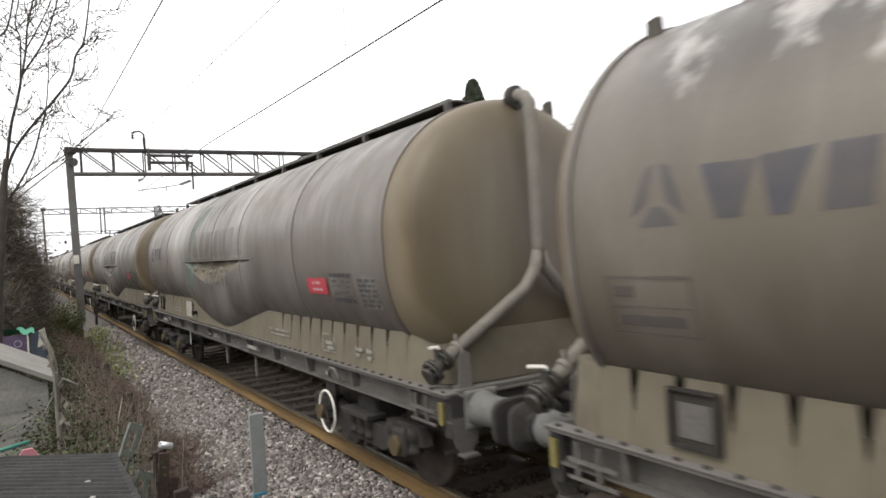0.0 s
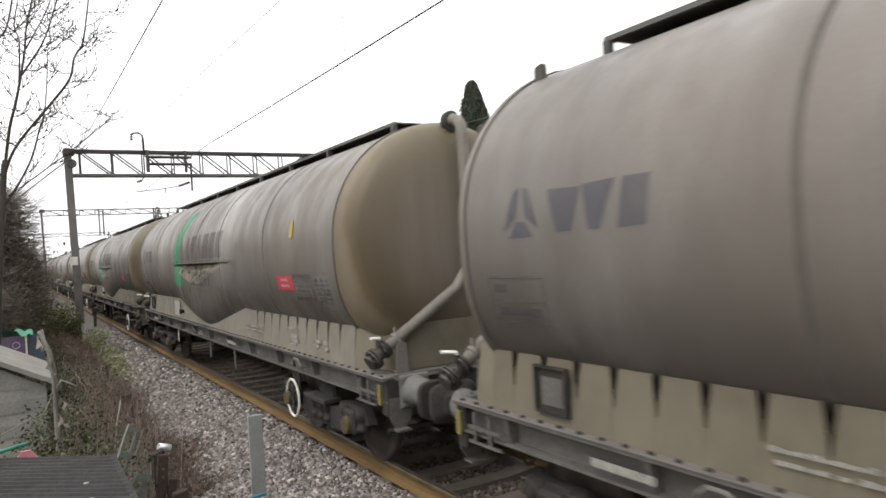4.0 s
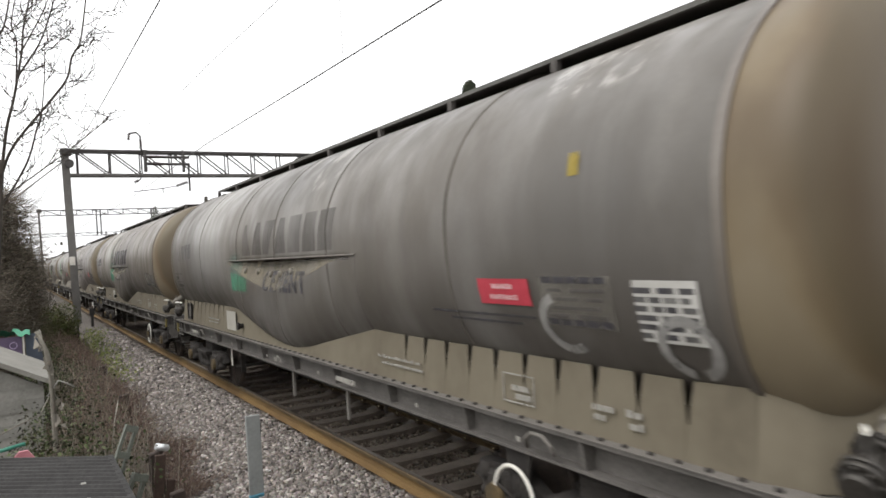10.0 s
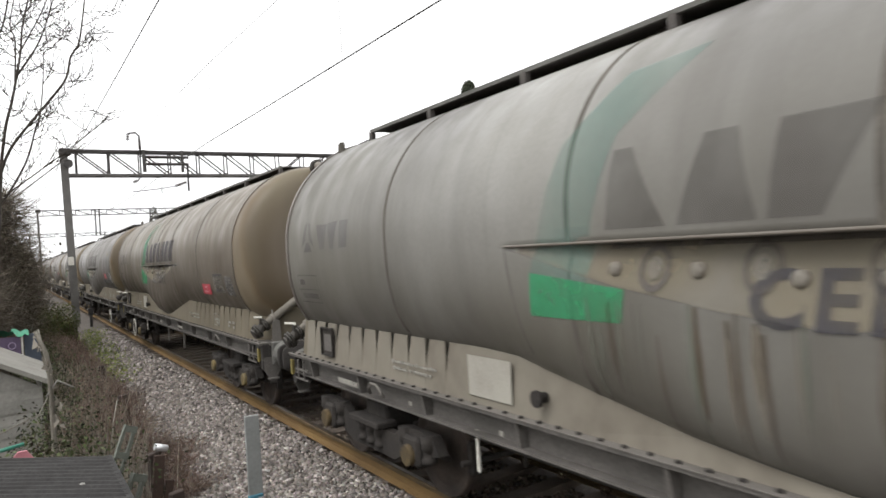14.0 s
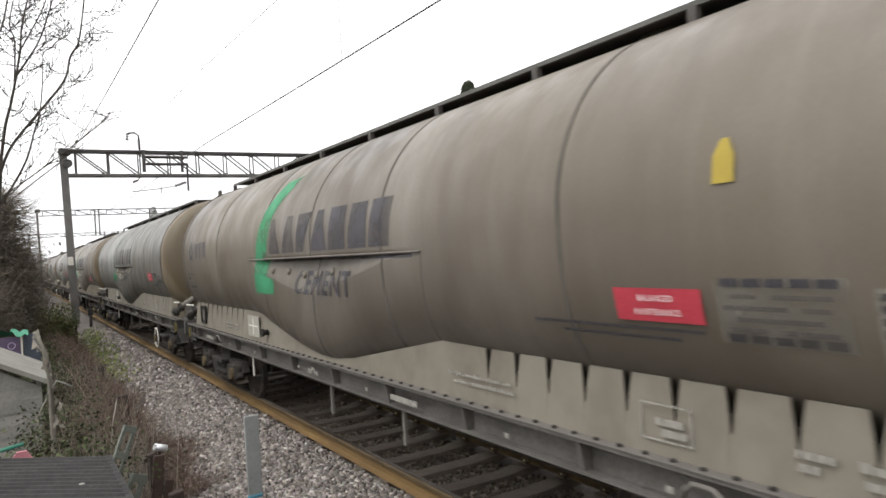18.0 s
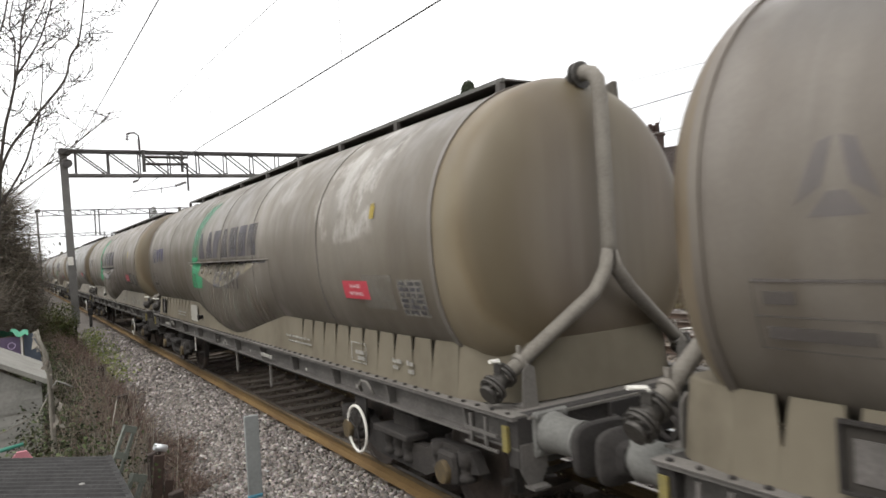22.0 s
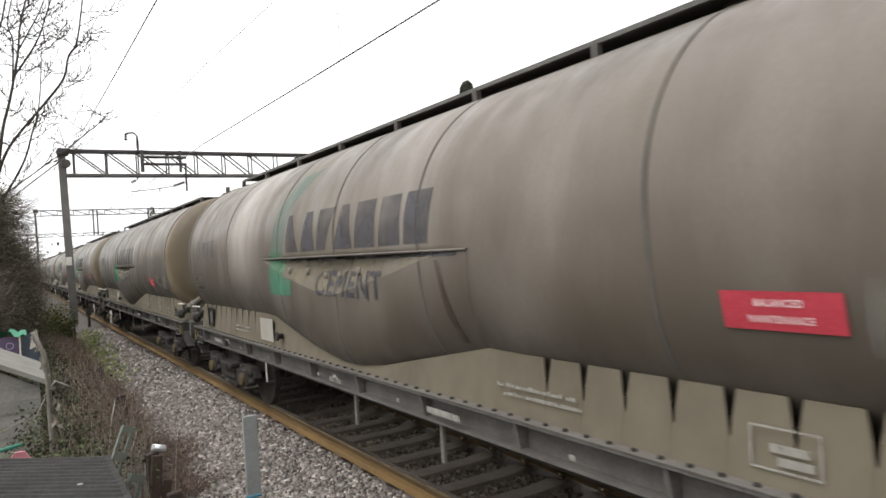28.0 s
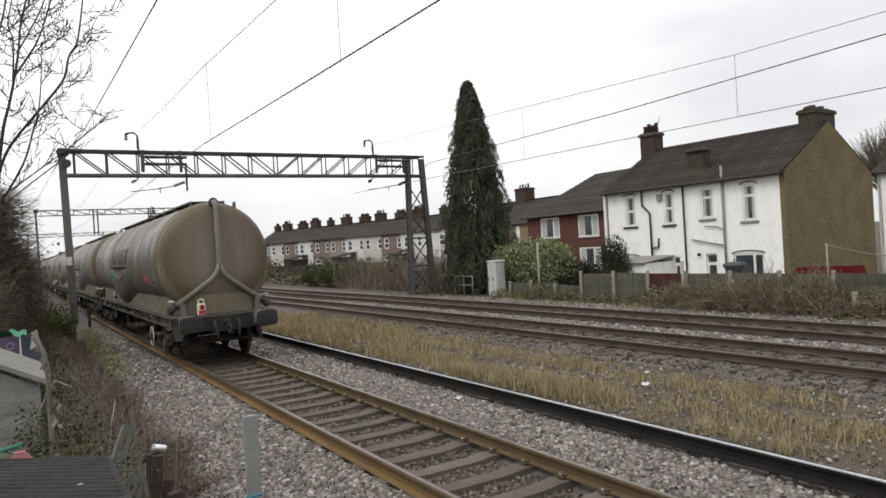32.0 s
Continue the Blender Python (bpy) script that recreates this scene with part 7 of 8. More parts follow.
part("aerial", Geo().tube([(0.2, WDEP / 2, 8.2), (0.6, WDEP / 2, 9.1)], 0.015, 5), IRON, wh)
part("downpipe", Geo().tube([(fx(7.2), -0.12, 5.15), (fx(7.2), -0.1, 3.85), (fx(6.75), -0.1, 3.45), (fx(6.75), -0.1, 1.3)], 0.05, 8), IRON, wh, "black iron soil pipe")
part("downpipe", Geo().tube([(fx(6.75), -0.1, 1.65), (fx(6.35), -0.1, 1.7), (fx(6.3), -0.1, 2.15)], 0.05, 8), IRON, wh)
part("downpipe", Geo().tube([(fx(4.78), -0.08, 4.6), (fx(4.78), -0.08, -0.6)], 0.045, 8), IRON, wh)
part("soil_pipe", Geo().tube([(fx(2.66), -0.1, 5.35), (fx(2.66), -0.1, -0.6)], 0.055, 8), GREYP, wh, "grey soil pipe up to the eaves")
part("soil_pipe", Geo().tube([(fx(2.7), -0.09, 1.66), (fx(4.4), -0.09, 2.0)], 0.035, 8), GREYP, wh)
part("soil_pipe", Geo().tube([(fx(2.7), -0.09, 2.35), (fx(3.0), -0.09, 2.55), (fx(3.7), -0.09, 2.6)], 0.03, 8), GREYP, wh)
part("corner_board", Geo().box(-0.28, -0.1, -0.06, 0.02, -0.7, EAV - 0.1), PVC, wh)
part("wall_box", Geo().box(fx(6.3), fx(6.02), -0.12, 0.0, 4.0, 4.35, bev=0.02), GREYP, wh)
part("wall_lamp", Geo().box(fx(4.15), fx(4.0), -0.14, 0.0, 1.2, 1.34, bev=0.03), IRON, wh)
lean = part("lean_to", Geo().box(fx(7.7), fx(5.58), -2.2, -0.02, -0.6, 1.0), RENDERW, wh, "white lean-to against the back wall")
part("lean_to_roof", Geo().prism([(-2.35, 1.0), (0.0, 1.24), (0.0, 1.29), (-2.35, 1.05)], "x", fx(7.8), fx(5.5)), GREYP, lean)
single("garden_parasol", Geo().loft([[(1.0 * math.cos(a) * r + 0.0, 1.0 * math.sin(a) * r, z) for a in [i * math.pi / 4 for i in range(8)]] for r, z in ((0.16, -0.35), (0.3, -0.1), (0.5, 0.22), (0.46, 0.3), (0.25, 0.36), (0.03, 0.36))], smooth=False).tube([(0, 0, -1.1), (0, 0, 0.5)], 0.03, 8),
       mat("parasol_blue", "46474c", "515256", scale=4, rough=0.9), "dark blue-grey garden parasol by the kitchen window", "parasol", at=pose(22.6, 19.5, 0.6))
single("garden_shed_roof", Geo().prism([(-1.3, 0.0), (1.3, 0.0), (1.2, 0.32), (-1.2, 0.36)], "x", -0.05, 0.05).box(-1.2, 0.0, -1.25, 1.25, -0.6, 0.0), mat("felt_red", "561d1f", "632628", "481719", scale=3, rough=0.95, spec=0.1), "low dark red garden shed by the brown gable", "shed", at=pose(20.6, 14.2, 0.52))

# red brick house farther back
rh = thing("brick_house", "red brick house with white windows and a hipped slate roof", "house", "houses by the line", at=Matrix.Translation((37.4, 52.3, 0)) @ Matrix(((0, 1, 0, 0), (-1, 0, 0, 0), (0, 0, 1, 0), (0, 0, 0, 1))))
RH = [(1.9, 4.5, 2.55, 4.4), (6.9, 9.4, 2.5, 4.35), (1.9, 4.6, -0.2, 1.6), (6.9, 9.5, -0.2, 1.6)]
part("wall", wall_with_holes(14.0, -0.8, 4.6, RH), BRICK, rh, "red brick wall")
for h in RH:
    window(rh, *h, split="side", frame_w=0.12)
part("wall", Geo().box(0, 0.25, 0.25, 9.0, -0.8, 4.6), BRICK, rh)
hr = part("roof", Geo().add([(-0.4, -0.4, 4.55), (14.4, -0.4, 4.55), (14.4, 9.4, 4.55), (-0.4, 9.4, 4.55), (5.0, 4.5, 8.2), (14.4, 4.5, 8.2)], [(0, 1, 5, 4), (3, 4, 5, 2), (0, 4, 3), (1, 2, 5)]), ROOFG, rh, "dark hipped slate roof")
for i in range(16):
    a, b = i / 16, (i + 1.15) / 16
    x0 = -0.4 + 5.4 * a
    part("tile_course", Geo().loft([[(x0 + (14.4 - x0) * j / 60, -0.4 + 4.9 * q, 4.55 + 3.65 * q + h + 0.02 * (j % 2)) for j in range(61)] for q, h in ((a, 0.0), (a, 0.07), (min(1, b), 0.01))], closed=False, smooth=False), ROOFG, hr)
part("gutter", Geo().tube([(-0.4, -0.45, 4.55), (14.4, -0.45, 4.55)], 0.08, 6), IRON, rh)
part("alarm_box", Geo().box(5.5, 6.0, -0.12, 0.0, 3.9, 4.4, bev=0.04), BRICK, rh)

# the grey house to the right of the gable
gh = thing("far_white_house", "white rendered house with bay windows and a grey roof", "house", "houses by the line", at=Matrix.Translation((36.6, 20.4, 0)) @ Matrix(((0.08, 0.997, 0, 0), (-0.997, 0.08, 0, 0), (0, 0, 1, 0), (0, 0, 0, 1))))
GH = [(0.5, 2.6, 2.9, 4.5), (0.5, 2.6, 0.2, 1.7)]
part("wall", wall_with_holes(9.0, -0.8, 5.0, GH), RENDERW, gh)
for h in GH:
    window(gh, *h, split="side", frame_w=0.1)
roof_slope(gh, -0.3, 9.3, -0.3, 4.95, 4.5, 7.0, ROOFG, 14)
roof_slope(gh, -0.3, 9.3, 9.3, 4.95, 4.5, 7.0, ROOFG, 8)
part("party_wall", Geo().prism([(0.0, -0.8), (9.0, -0.8), (9.0, 5.0), (4.5, 7.0), (0.0, 5.0)], "x", 0.0, 0.2), RENDERW, gh)

# brown house behind the conifer
bh = thing("brown_house", "brown rendered house with a dark roof behind the trees", "house", "houses by the line", at=Matrix.Translation((44.5, 76.0, 0)) @ Matrix(((0, 1, 0, 0), (-1, 0, 0, 0), (0, 0, 1, 0), (0, 0, 0, 1))))
part("wall", wall_with_holes(26.0, -0.8, 4.5, [(12.6, 13.3, 1.5, 4.2)]), BRICKB, bh)
part("window_strip", Geo().box(12.6, 13.3, 0.05, 0.1, 1.5, 4.2), PVC, bh)
roof_slope(bh, -0.3, 26.3, -0.3, 4.4, 5, 7.35, ROOFG, 12)
roof_slope(bh, -0.3, 26.3, 10.3, 4.4, 5, 7.35, ROOFG, 6)
chimney(bh, 8.3, 5, 6.9, 8.9, 1.05, 0.7, 4)

# the long terrace, house by house
rng = random.Random(5)
TX0, TY0, TX1, TY1 = 45.0, 80.0, 33.0, 124.0
TL = math.hypot(TX1 - TX0, TY1 - TY0)
ex, ey = (TX1 - TX0) / TL, (TY1 - TY0) / TL
tones = [("d0cec8", "c0beb8"), ("7d6f68", "6d605a"), ("8d837b", "7d746d"), ("6d625b", "60564f"), ("bdbab3", "aca9a2"), ("7b6c64", "6c5e57")]
NT = 11
W = TL / NT
for i in range(NT):
    c = tones[(i * 5 + 1) % 6] if i not in (0, 4) else tones[0]
    # local x runs towards the viewer's right
    sx, sy = TX0 + ex * W * (i + 1), TY0 + ey * W * (i + 1)
    th = thing("terraced_house", "small terraced house with a slate roof and brick chimney", "house", "distant terrace",
               at=Matrix.Translation((sx, sy, 0)) @ Matrix(((-ex, ey, 0, 0), (-ey, -ex, 0, 0), (0, 0, 1, 0), (0, 0, 0, 1))))
    hs = [(0.7, 1.7, 2.6, 4.1), (3.4, 4.4, 2.6, 4.1), (0.6, 1.9, 0.1, 1.6)]
    part("wall", wall_with_holes(W, -0.8, 4.65, hs), mat("terrace_wall_%d" % ((i * 5 + 1) % 6 if i not in (0, 4) else 0), c[0], c[1], scale=1.5, fine=12, rough=0.95), th)
    for h in hs:
        window(th, *h, split="sash", frame_w=0.12, curtain=False, sill=None)
    roof_slope(th, 0, W, -0.3, 4.6, 4.0, 6.9, ROOFG, 9)
    roof_slope(th, 0, W, 8.3, 4.6, 4.0, 6.9, ROOFG, 4)
    part("party_wall", Geo().prism([(0.1, -0.8), (8, -0.8), (8, 4.6), (4, 6.8), (0.1, 4.6)], "x", 0.0, 0.1), BRICKB, th)
    part("party_wall", Geo().prism([(0.1, -0.8), (8, -0.8), (8, 4.6), (4, 6.8), (0.1, 4.6)], "x", W - 0.1, W), BRICKB, th)
    chimney(th, 0.4 if i % 2 else W - 0.4, 4.0, 6.4, 8.1, 0.55, 0.45, 2 + i % 3)
    if i not in (1, 6):
        chimney(th, 0.5 if i % 2 == 0 else W - 0.5, 4.4, 6.2, 7.9, 0.5, 0.45, 3)
    part("garden_wall", Geo().box(0, W, -9.0, -8.8, -0.8, 0.9), ROOFG, th)
    if i % 3 == 1:
        part("extension", Geo().box(1.0, W - 1.5, -3.5, -0.05, -0.8, 1.7).prism([(-3.6, 1.7), (0, 2.3), (0, 2.4), (-3.6, 1.8)], "x", 0.9, W - 1.4), ROOFG, th)

# ---- far fence, cabinet, posts ----
FGREY = mat("fence_grey_wood", "57564a", "49483d", "656357", scale=3, fine=30, rough=0.95, bump=0.3, stretch=(1, 1, 0.3), rnd=0.12)
FRED = mat("fence_red_wood", "4a2728", "3f2223", "562f30", scale=3, fine=30, rough=0.9, bump=0.3)
CONC = mat("post_concrete", "8a867c", "9a968c", "767268", scale=5, fine=50, rough=0.95, bump=0.3)


far_fence = thing("far_fence", "weathered wooden panel fence with concrete posts beyond the tracks", "fence")


def fence_panel(y0, y1, x, zb, zt, material, label):
    P = tagged(new("panel"), label)
    P.parent, P.matrix_basis = far_fence, pose(x, y0, zb, 1.5 * math.sin(y0 * 5.1), 3.0 * math.sin(y0 * 2.3), 0)
    n = 9
    h = (zt - zb) / n
    for i in range(n):
        part("slat", Geo().box(-0.012 - 0.01 * (i % 2), 0.012, 0.05, y1 - y0 - 0.05, i * h, (i + 1) * h + 0.015), material, P)
    for y in (0.05, (y1 - y0) / 2, y1 - y0 - 0.09):
        part("batten", Geo().box(-0.05, -0.022, y, y + 0.045, 0, zt - zb + 0.02), material, P)
    return P


fy = [29.0, 27.3, 25.5, 23.7, 21.7, 19.8, 17.9, 16.0, 14.1, 12.3, 10.4]
for i, (a, b) in enumerate(zip(fy, fy[1:])):
    x = 17.6
    top = 0.8 if b < 22 else (0.28, 0.36, 0.22, 0.32)[i % 4]
    if i in (4, 5, 6, 7) or i > 7:
        fence_panel(b, a, x, gz(x) - 0.02, top, FRED if i == 5 else FGREY, "dark red wooden fence panel" if i == 5 else "weathered grey wooden fence panel")
    else:
        fence_panel(b, a, x, gz(x) - 0.02, top, FGREY, "low weathered grey fence panel")
    part("post", Geo().box(-0.06, 0.06, -0.06, 0.06, gz(x) - 0.1, top + 0.12, bev=0.015), CONC, far_fence, "grey concrete post", pose(17.5, a, 0))
for y in (17.9, 26.4):
    single("signal_post", Geo().tube([(0, 0, -0.5), (0, 0, 1.3 if y < 20 else 2.3)], 0.06, 10), CONC, "thin grey post at the far fence", "post", "thin posts", at=pose(17.3, y, 0))
single("fence_post", Geo().box(-0.07, 0.07, -0.07, 0.07, -0.45, 0.35, bev=0.02), CONC, "short grey concrete post in the brambles", "post", "far fence posts", at=pose(16.6, 11.2, 0))
cb = thing("trackside_cabinet", "pale grey metal trackside cabinet with double doors", "cabinet", at=pose(17.9, 30.7, -0.42))
CABM = mat("cabinet_grey", "b9bab4", "abaca6", "c6c7c2", scale=3, fine=30, rough=0.6, bump=0.1)
part("body", Geo().box(-0.3, 0.3, -0.38, 0.38, 0.0, 1.8, bev=0.03), CABM, cb)
part("roof_cap", Geo().box(-0.34, 0.34, -0.42, 0.42, 1.8, 1.9, bev=0.03), CABM, cb)
for a, b in ((-0.35, -0.01), (0.01, 0.35)):
    d = part("door", Geo().box(-0.32, -0.3, a, b, 0.1, 1.72, bev=0.008), CABM, cb)
    part("handle", Geo().box(-0.35, -0.32, (a + b) / 2 + 0.06, (a + b) / 2 + 0.10, 0.8, 1.0), IRON, d)
rl = thing("hand_rail", "grey tubular guard rail by the cabinet", "railing", at=pose(17.6, 32.6, -0.42))
for y in (0, 0.9, 1.8):
    part("rail_post", Geo().tube([(0, y, 0), (0, y, 1.05)], 0.03, 8), GREYP, rl)
for z in (0.55, 1.05):
    part("rail_bar", Geo().tube([(0, 0, z), (0, 1.8, z)], 0.028, 8), GREYP, rl)
# weeds and ivy along the foot of the far fence
r7 = np.random.default_rng(77)
k = 5200
wy = r7.uniform(12, 30, k)
wh_ = 0.25 + 0.45 * np.clip([noise.noise((a * 0.55, 3.0, 1.0)) for a in wy], -0.3, 1)
V, F = leaves(np.stack([17.2 + r7.normal(0, 0.25, k), wy, gz(17.2) + r7.uniform(0, 1, k) * np.clip(wh_, 0.1, 1) * 1.8], 1), 0.11, r7)
tagged(new("fence_weeds", soup("fence_weeds", V, F, island_mat("leaf_fence_weed", ["5c5f42", "6f7150", "484b33", "7d7758", "665a44"], fine=8))), "straggling weeds and ivy along the far fence", "weeds", kind="stuff")
wl_ = thing("washing_line", "grey washing-line pole with a sagging rope beside the gable", "washing line", at=pose(20.0, 13.9, -0.55))
part("pole", Geo().tube([(0, 0, 0), (0, 0, 2.25)], 0.035, 8), GREYP, wl_)
part("rope", Geo().tube([(0, 0, 2.2), (0.3, -1.2, 1.85), (0.6, -2.6, 1.6)], 0.012, 6), GREYP, wl_)
# concrete cable trough beside the far track
tr = thing("cable_trough", "pale concrete cable trough beside the far track", "cable trough", kind="structure")
for i in range(60):
    part("trough_lid", Geo().box(-0.17, 0.17, 0.01, 0.97, 0, 0.05, bev=0.01).mesh("trough_lid", CONC) if i == 0 else bpy.data.meshes["trough_lid"], None, tr, at=pose(14.5, 6 + i, gz(14.5) + 0.0))


# ---- the near side: gardens, sheds and scrub along the fence ----
# bare tree
rng = np.random.default_rng(71)
TREE_AT = (0, 14.0, 0)
bt = thing("bare_tree", "leafless tree with grey-brown upswept branches", "tree", at=pose(*TREE_AT))


def limb(name, pts, r0, r1, parent):
    pts = [Vector(p) for p in pts]
    fine, rs = [], []
    n = (len(pts) - 1) * 5
    for i in range(n + 1):
        t = i / n * (len(pts) - 1)
        j = min(int(t), len(pts) - 2)
        p0, p1, p2, p3 = pts[max(j - 1, 0)], pts[j], pts[j + 1], pts[min(j + 2, len(pts) - 1)]
        u = t - j
        q = 0.5 * ((2 * p1) + (p2 - p0) * u + (2 * p0 - 5 * p1 + 4 * p2 - p3) * u * u + (3 * p1 - p0 - 3 * p2 + p3) * u ** 3)
        fine.append(q)
        rs.append(r0 + (r1 - r0) * i / n)
    part(name, Geo().tube(fine, rs, 8), BARK, parent)
    return fine


main = []
main.append(limb("trunk", [(-4.75, 0, -0.8), (-4.6, 0, 1.5), (-4.42, 0, 3.4), (-4.32, 0.1, 4.3)], 0.11, 0.04, bt))
main.append(limb("branch", [(-4.32, 0.1, 4.2), (-4.22, 0, 4.84), (-4.11, 0, 5.27), (-4.03, 0, 5.64), (-3.93, 0, 6.17), (-3.88, 0, 6.61), (-3.74, 0, 7.2)], 0.027, 0.013, bt))
main.append(limb("branch", [(-4.02, 0, 5.72), (-3.81, 0.05, 6.07), (-3.66, 0.1, 6.35), (-3.54, 0.15, 6.66), (-3.36, 0.15, 7.25)], 0.019, 0.011, bt))
main.append(limb("branch", [(-4.32, 0.1, 4.1), (-4.2, -0.1, 4.4), (-4.0, -0.2, 4.71), (-3.51, -0.3, 5.34), (-3.28, -0.3, 5.69), (-3.19, -0.3, 6.06), (-3.06, -0.3, 6.29), (-2.99, -0.3, 6.62), (-2.9, -0.3, 7.21)], 0.025, 0.013, bt))
main.append(limb("branch", [(-4.38, 0, 3.5), (-4.16, 0, 3.85), (-3.93, -0.12, 4.3), (-3.79, -0.23, 4.78), (-3.71, -0.35, 5.02), (-3.64, -0.35, 5.55), (-3.6, -0.35, 6.14)], 0.021, 0.007, bt))
main.append(limb("branch", [(-4.04, 0, 5.64), (-4.0, 0.07, 6.35), (-4.06, 0.13, 6.66), (-3.96, 0.2, 7.2)], 0.015, 0.009, bt))
main.append(limb("branch", [(-4.4, 0, 3.4), (-4.8, 0.1, 4.8), (-4.6, 0, 6.1), (-4.27, 0.13, 6.44), (-4.16, 0.27, 6.69), (-4.05, 0.4, 7.25)], 0.026, 0.013, bt))
main.append(limb("branch", [(-3.92, 0, 6.2), (-3.75, 0.03, 6.54), (-3.56, 0.07, 6.94), (-3.45, 0.1, 7.25)], 0.014, 0.009, bt))
main.append(limb("branch", [(-4.3, 0, 3.68), (-3.83, -0.03, 4.05), (-3.3, 0.2, 4.5), (-2.9, 0.4, 4.87), (-2.53, 0.4, 5.22)], 0.012, 0.006, bt))
st, en, rr = [], [], []


def twig(p, d, L, r, bends):
    """A knobbly twig that turns upwards in short pieces; returns its nodes."""
    nodes = [Vector(p)]
    for i in range(bends):
        q = nodes[-1] + d * (L / bends)
        st.append(tuple(nodes[-1])), en.append(tuple(q)), rr.append(r * (1 - 0.11 * i))
        nodes.append(q)
        d = (d + Vector(rng.normal(0, 0.16, 3)) + Vector((0, 0, 0.16))).normalized()
    return nodes, d


# side branches fork off the limbs at a flat angle and curve up; each bears short spurs
for f in main[1:]:
    side = 1
    for p in f[3::2]:
        if rng.random() < 0.1:
            continue
        side = -side if rng.random() < 0.5 else 1
        d0 = Vector((side * rng.uniform(0.5, 1.0), rng.normal(0, 0.35), rng.uniform(-0.05, 0.75))).normalized()
        nodes, d = twig(p, d0, rng.uniform(0.32, 0.78), rng.uniform(0.0095, 0.013), 6)
        for q in nodes[1:]:
            for _ in range(1 + int(rng.random() < 0.25)):
                d1 = (d0 * 0.7 + Vector(rng.normal(0, 0.55, 3)) + Vector((0, 0, 0.35))).normalized()
                tip, d2 = twig(q, d1, rng.uniform(0.1, 0.42), 0.009, 3)
                if rng.random() < 0.5:
                    twig(tip[2], (d2 + Vector(rng.normal(0, 0.6, 3))).normalized(), rng.uniform(0.06, 0.16), 0.008, 2)
V, F = twig_soup(st, en, np.array(rr), rng, 0.04)
part("twig_spray", soup("twig_spray", V, F, BARK), None, bt, "fine bare twigs")

TWIG_DARK = island_mat("twig_dark", ["6a6258", "7f766a", "544d45", "938a7c", "aba192"], fine=20)
TWIG_PALE = island_mat("twig_pale", ["7a7268", "958c80", "625a50", "aaa294", "85796c"], fine=20)
# ivy-covered trunks and dense scrub behind the gardens
for i, (x, y, rx, h, n, sd) in enumerate(((-4.65, 23.5, 1.25, 5.5, 6000, 81), (-5.9, 20.0, 1.6, 4.6, 4500, 82), (-4.35, 28.0, 1.4, 3.9, 6500, 83), (-6.8, 27, 2.0, 6.0, 4500, 84), (-5.3, 17.0, 1.0, 3.0, 2500, 85), (-4.9, 33.0, 1.7, 4.2, 6500, 86))):
    r2 = np.random.default_rng(sd)
    T = thing("ivy_covered_tree", "dark ivy-covered tree stump thick with dead stems", "tree", "ivy-covered trees", at=pose(x, y, gz(x)))
    part("trunk", Geo().tube([(0, 0, -0.1), (0.1, 0, h * 0.5), (0.0, 0.1, h * 0.95)], [0.22, 0.17, 0.06], 10), BARK, T)
    hz = r2.uniform(0, 1, n)
    a = r2.uniform(0, 6.283, n)
    q = rx * (1.05 - 0.75 * hz ** 1.4) * r2.uniform(0.2, 1.0, n) ** 0.5 * (1 + 0.25 * np.sin(a * 3 + hz * 9))
    V, F = leaves(np.stack([np.cos(a) * q, np.sin(a) * q, hz * h], 1), 0.075, r2, droop=0.3)
    part("ivy", soup("ivy", V, F, LEAF_IVY), None, T, "dark ivy leaves")
    m = 6500
    hz = r2.uniform(0, 1, m)
    a = r2.uniform(0, 6.283, m)
    q = rx * (1.0 - 0.7 * hz)
    s0 = np.stack([np.cos(a) * q * 0.3, np.sin(a) * q * 0.3, hz * h * 0.95], 1)
    V, F = twig_soup(s0, s0 + np.stack([np.cos(a) * r2.uniform(0.3, 1.2, m), np.sin(a) * r2.uniform(0.3, 1.2, m), r2.uniform(-0.4, 0.5, m)], 1), 0.0075, r2, 0.25)
    part("bare_wood", soup("bare_wood", V, F, TWIG_DARK), None, T)
# long dark scrub along the line, down to the distance
r2 = np.random.default_rng(90)
k = 16000
yy = 30 + r2.uniform(0, 1, k) ** 1.5 * 150
xx = -3.9 - np.abs(r2.normal(0, 1.6, k)) - (yy - 30) * 0.012
hh = (2.2 + 1.2 * np.sin(yy * 0.21) + 0.7 * np.sin(yy * 0.63)) * np.clip((-xx - 3.3) / 1.2, 0.25, 1.3)
V, F = leaves(np.stack([xx, yy, -0.7 + r2.uniform(0, 1, k) * hh], 1), 0.3, r2)
tagged(new("lineside_scrub", soup("lineside_scrub", V, F, LEAF_IVY)), "dark leafless scrub beside the line into the distance", "scrub", kind="stuff")
k = 3500
yy = r2.uniform(28, 80, k)
s0 = np.stack([-4.0 - np.abs(r2.normal(0, 1.3, k)), yy, np.full(k, -0.7)], 1)
V, F = twig_soup(s0, s0 + np.stack([r2.normal(0, 0.5, k), r2.normal(0, 0.6, k), r2.uniform(1.0, 3.6, k)], 1), 0.016, r2)
tagged(new("lineside_stems", soup("lineside_stems", V, F, TWIG_BROWN)), "bare brown stems in the lineside scrub", "scrub", kind="stuff")
k = 4500
yy = r2.uniform(150, 420, k)
xx = r2.uniform(-60, 60, k)
V, F = leaves(np.stack([xx, yy, -0.6 + r2.uniform(0, 1, k) ** 1.2 * (6 + 3 * np.sin(xx * 0.2) + 2 * np.sin(yy * 0.07))], 1), 1.3, r2)
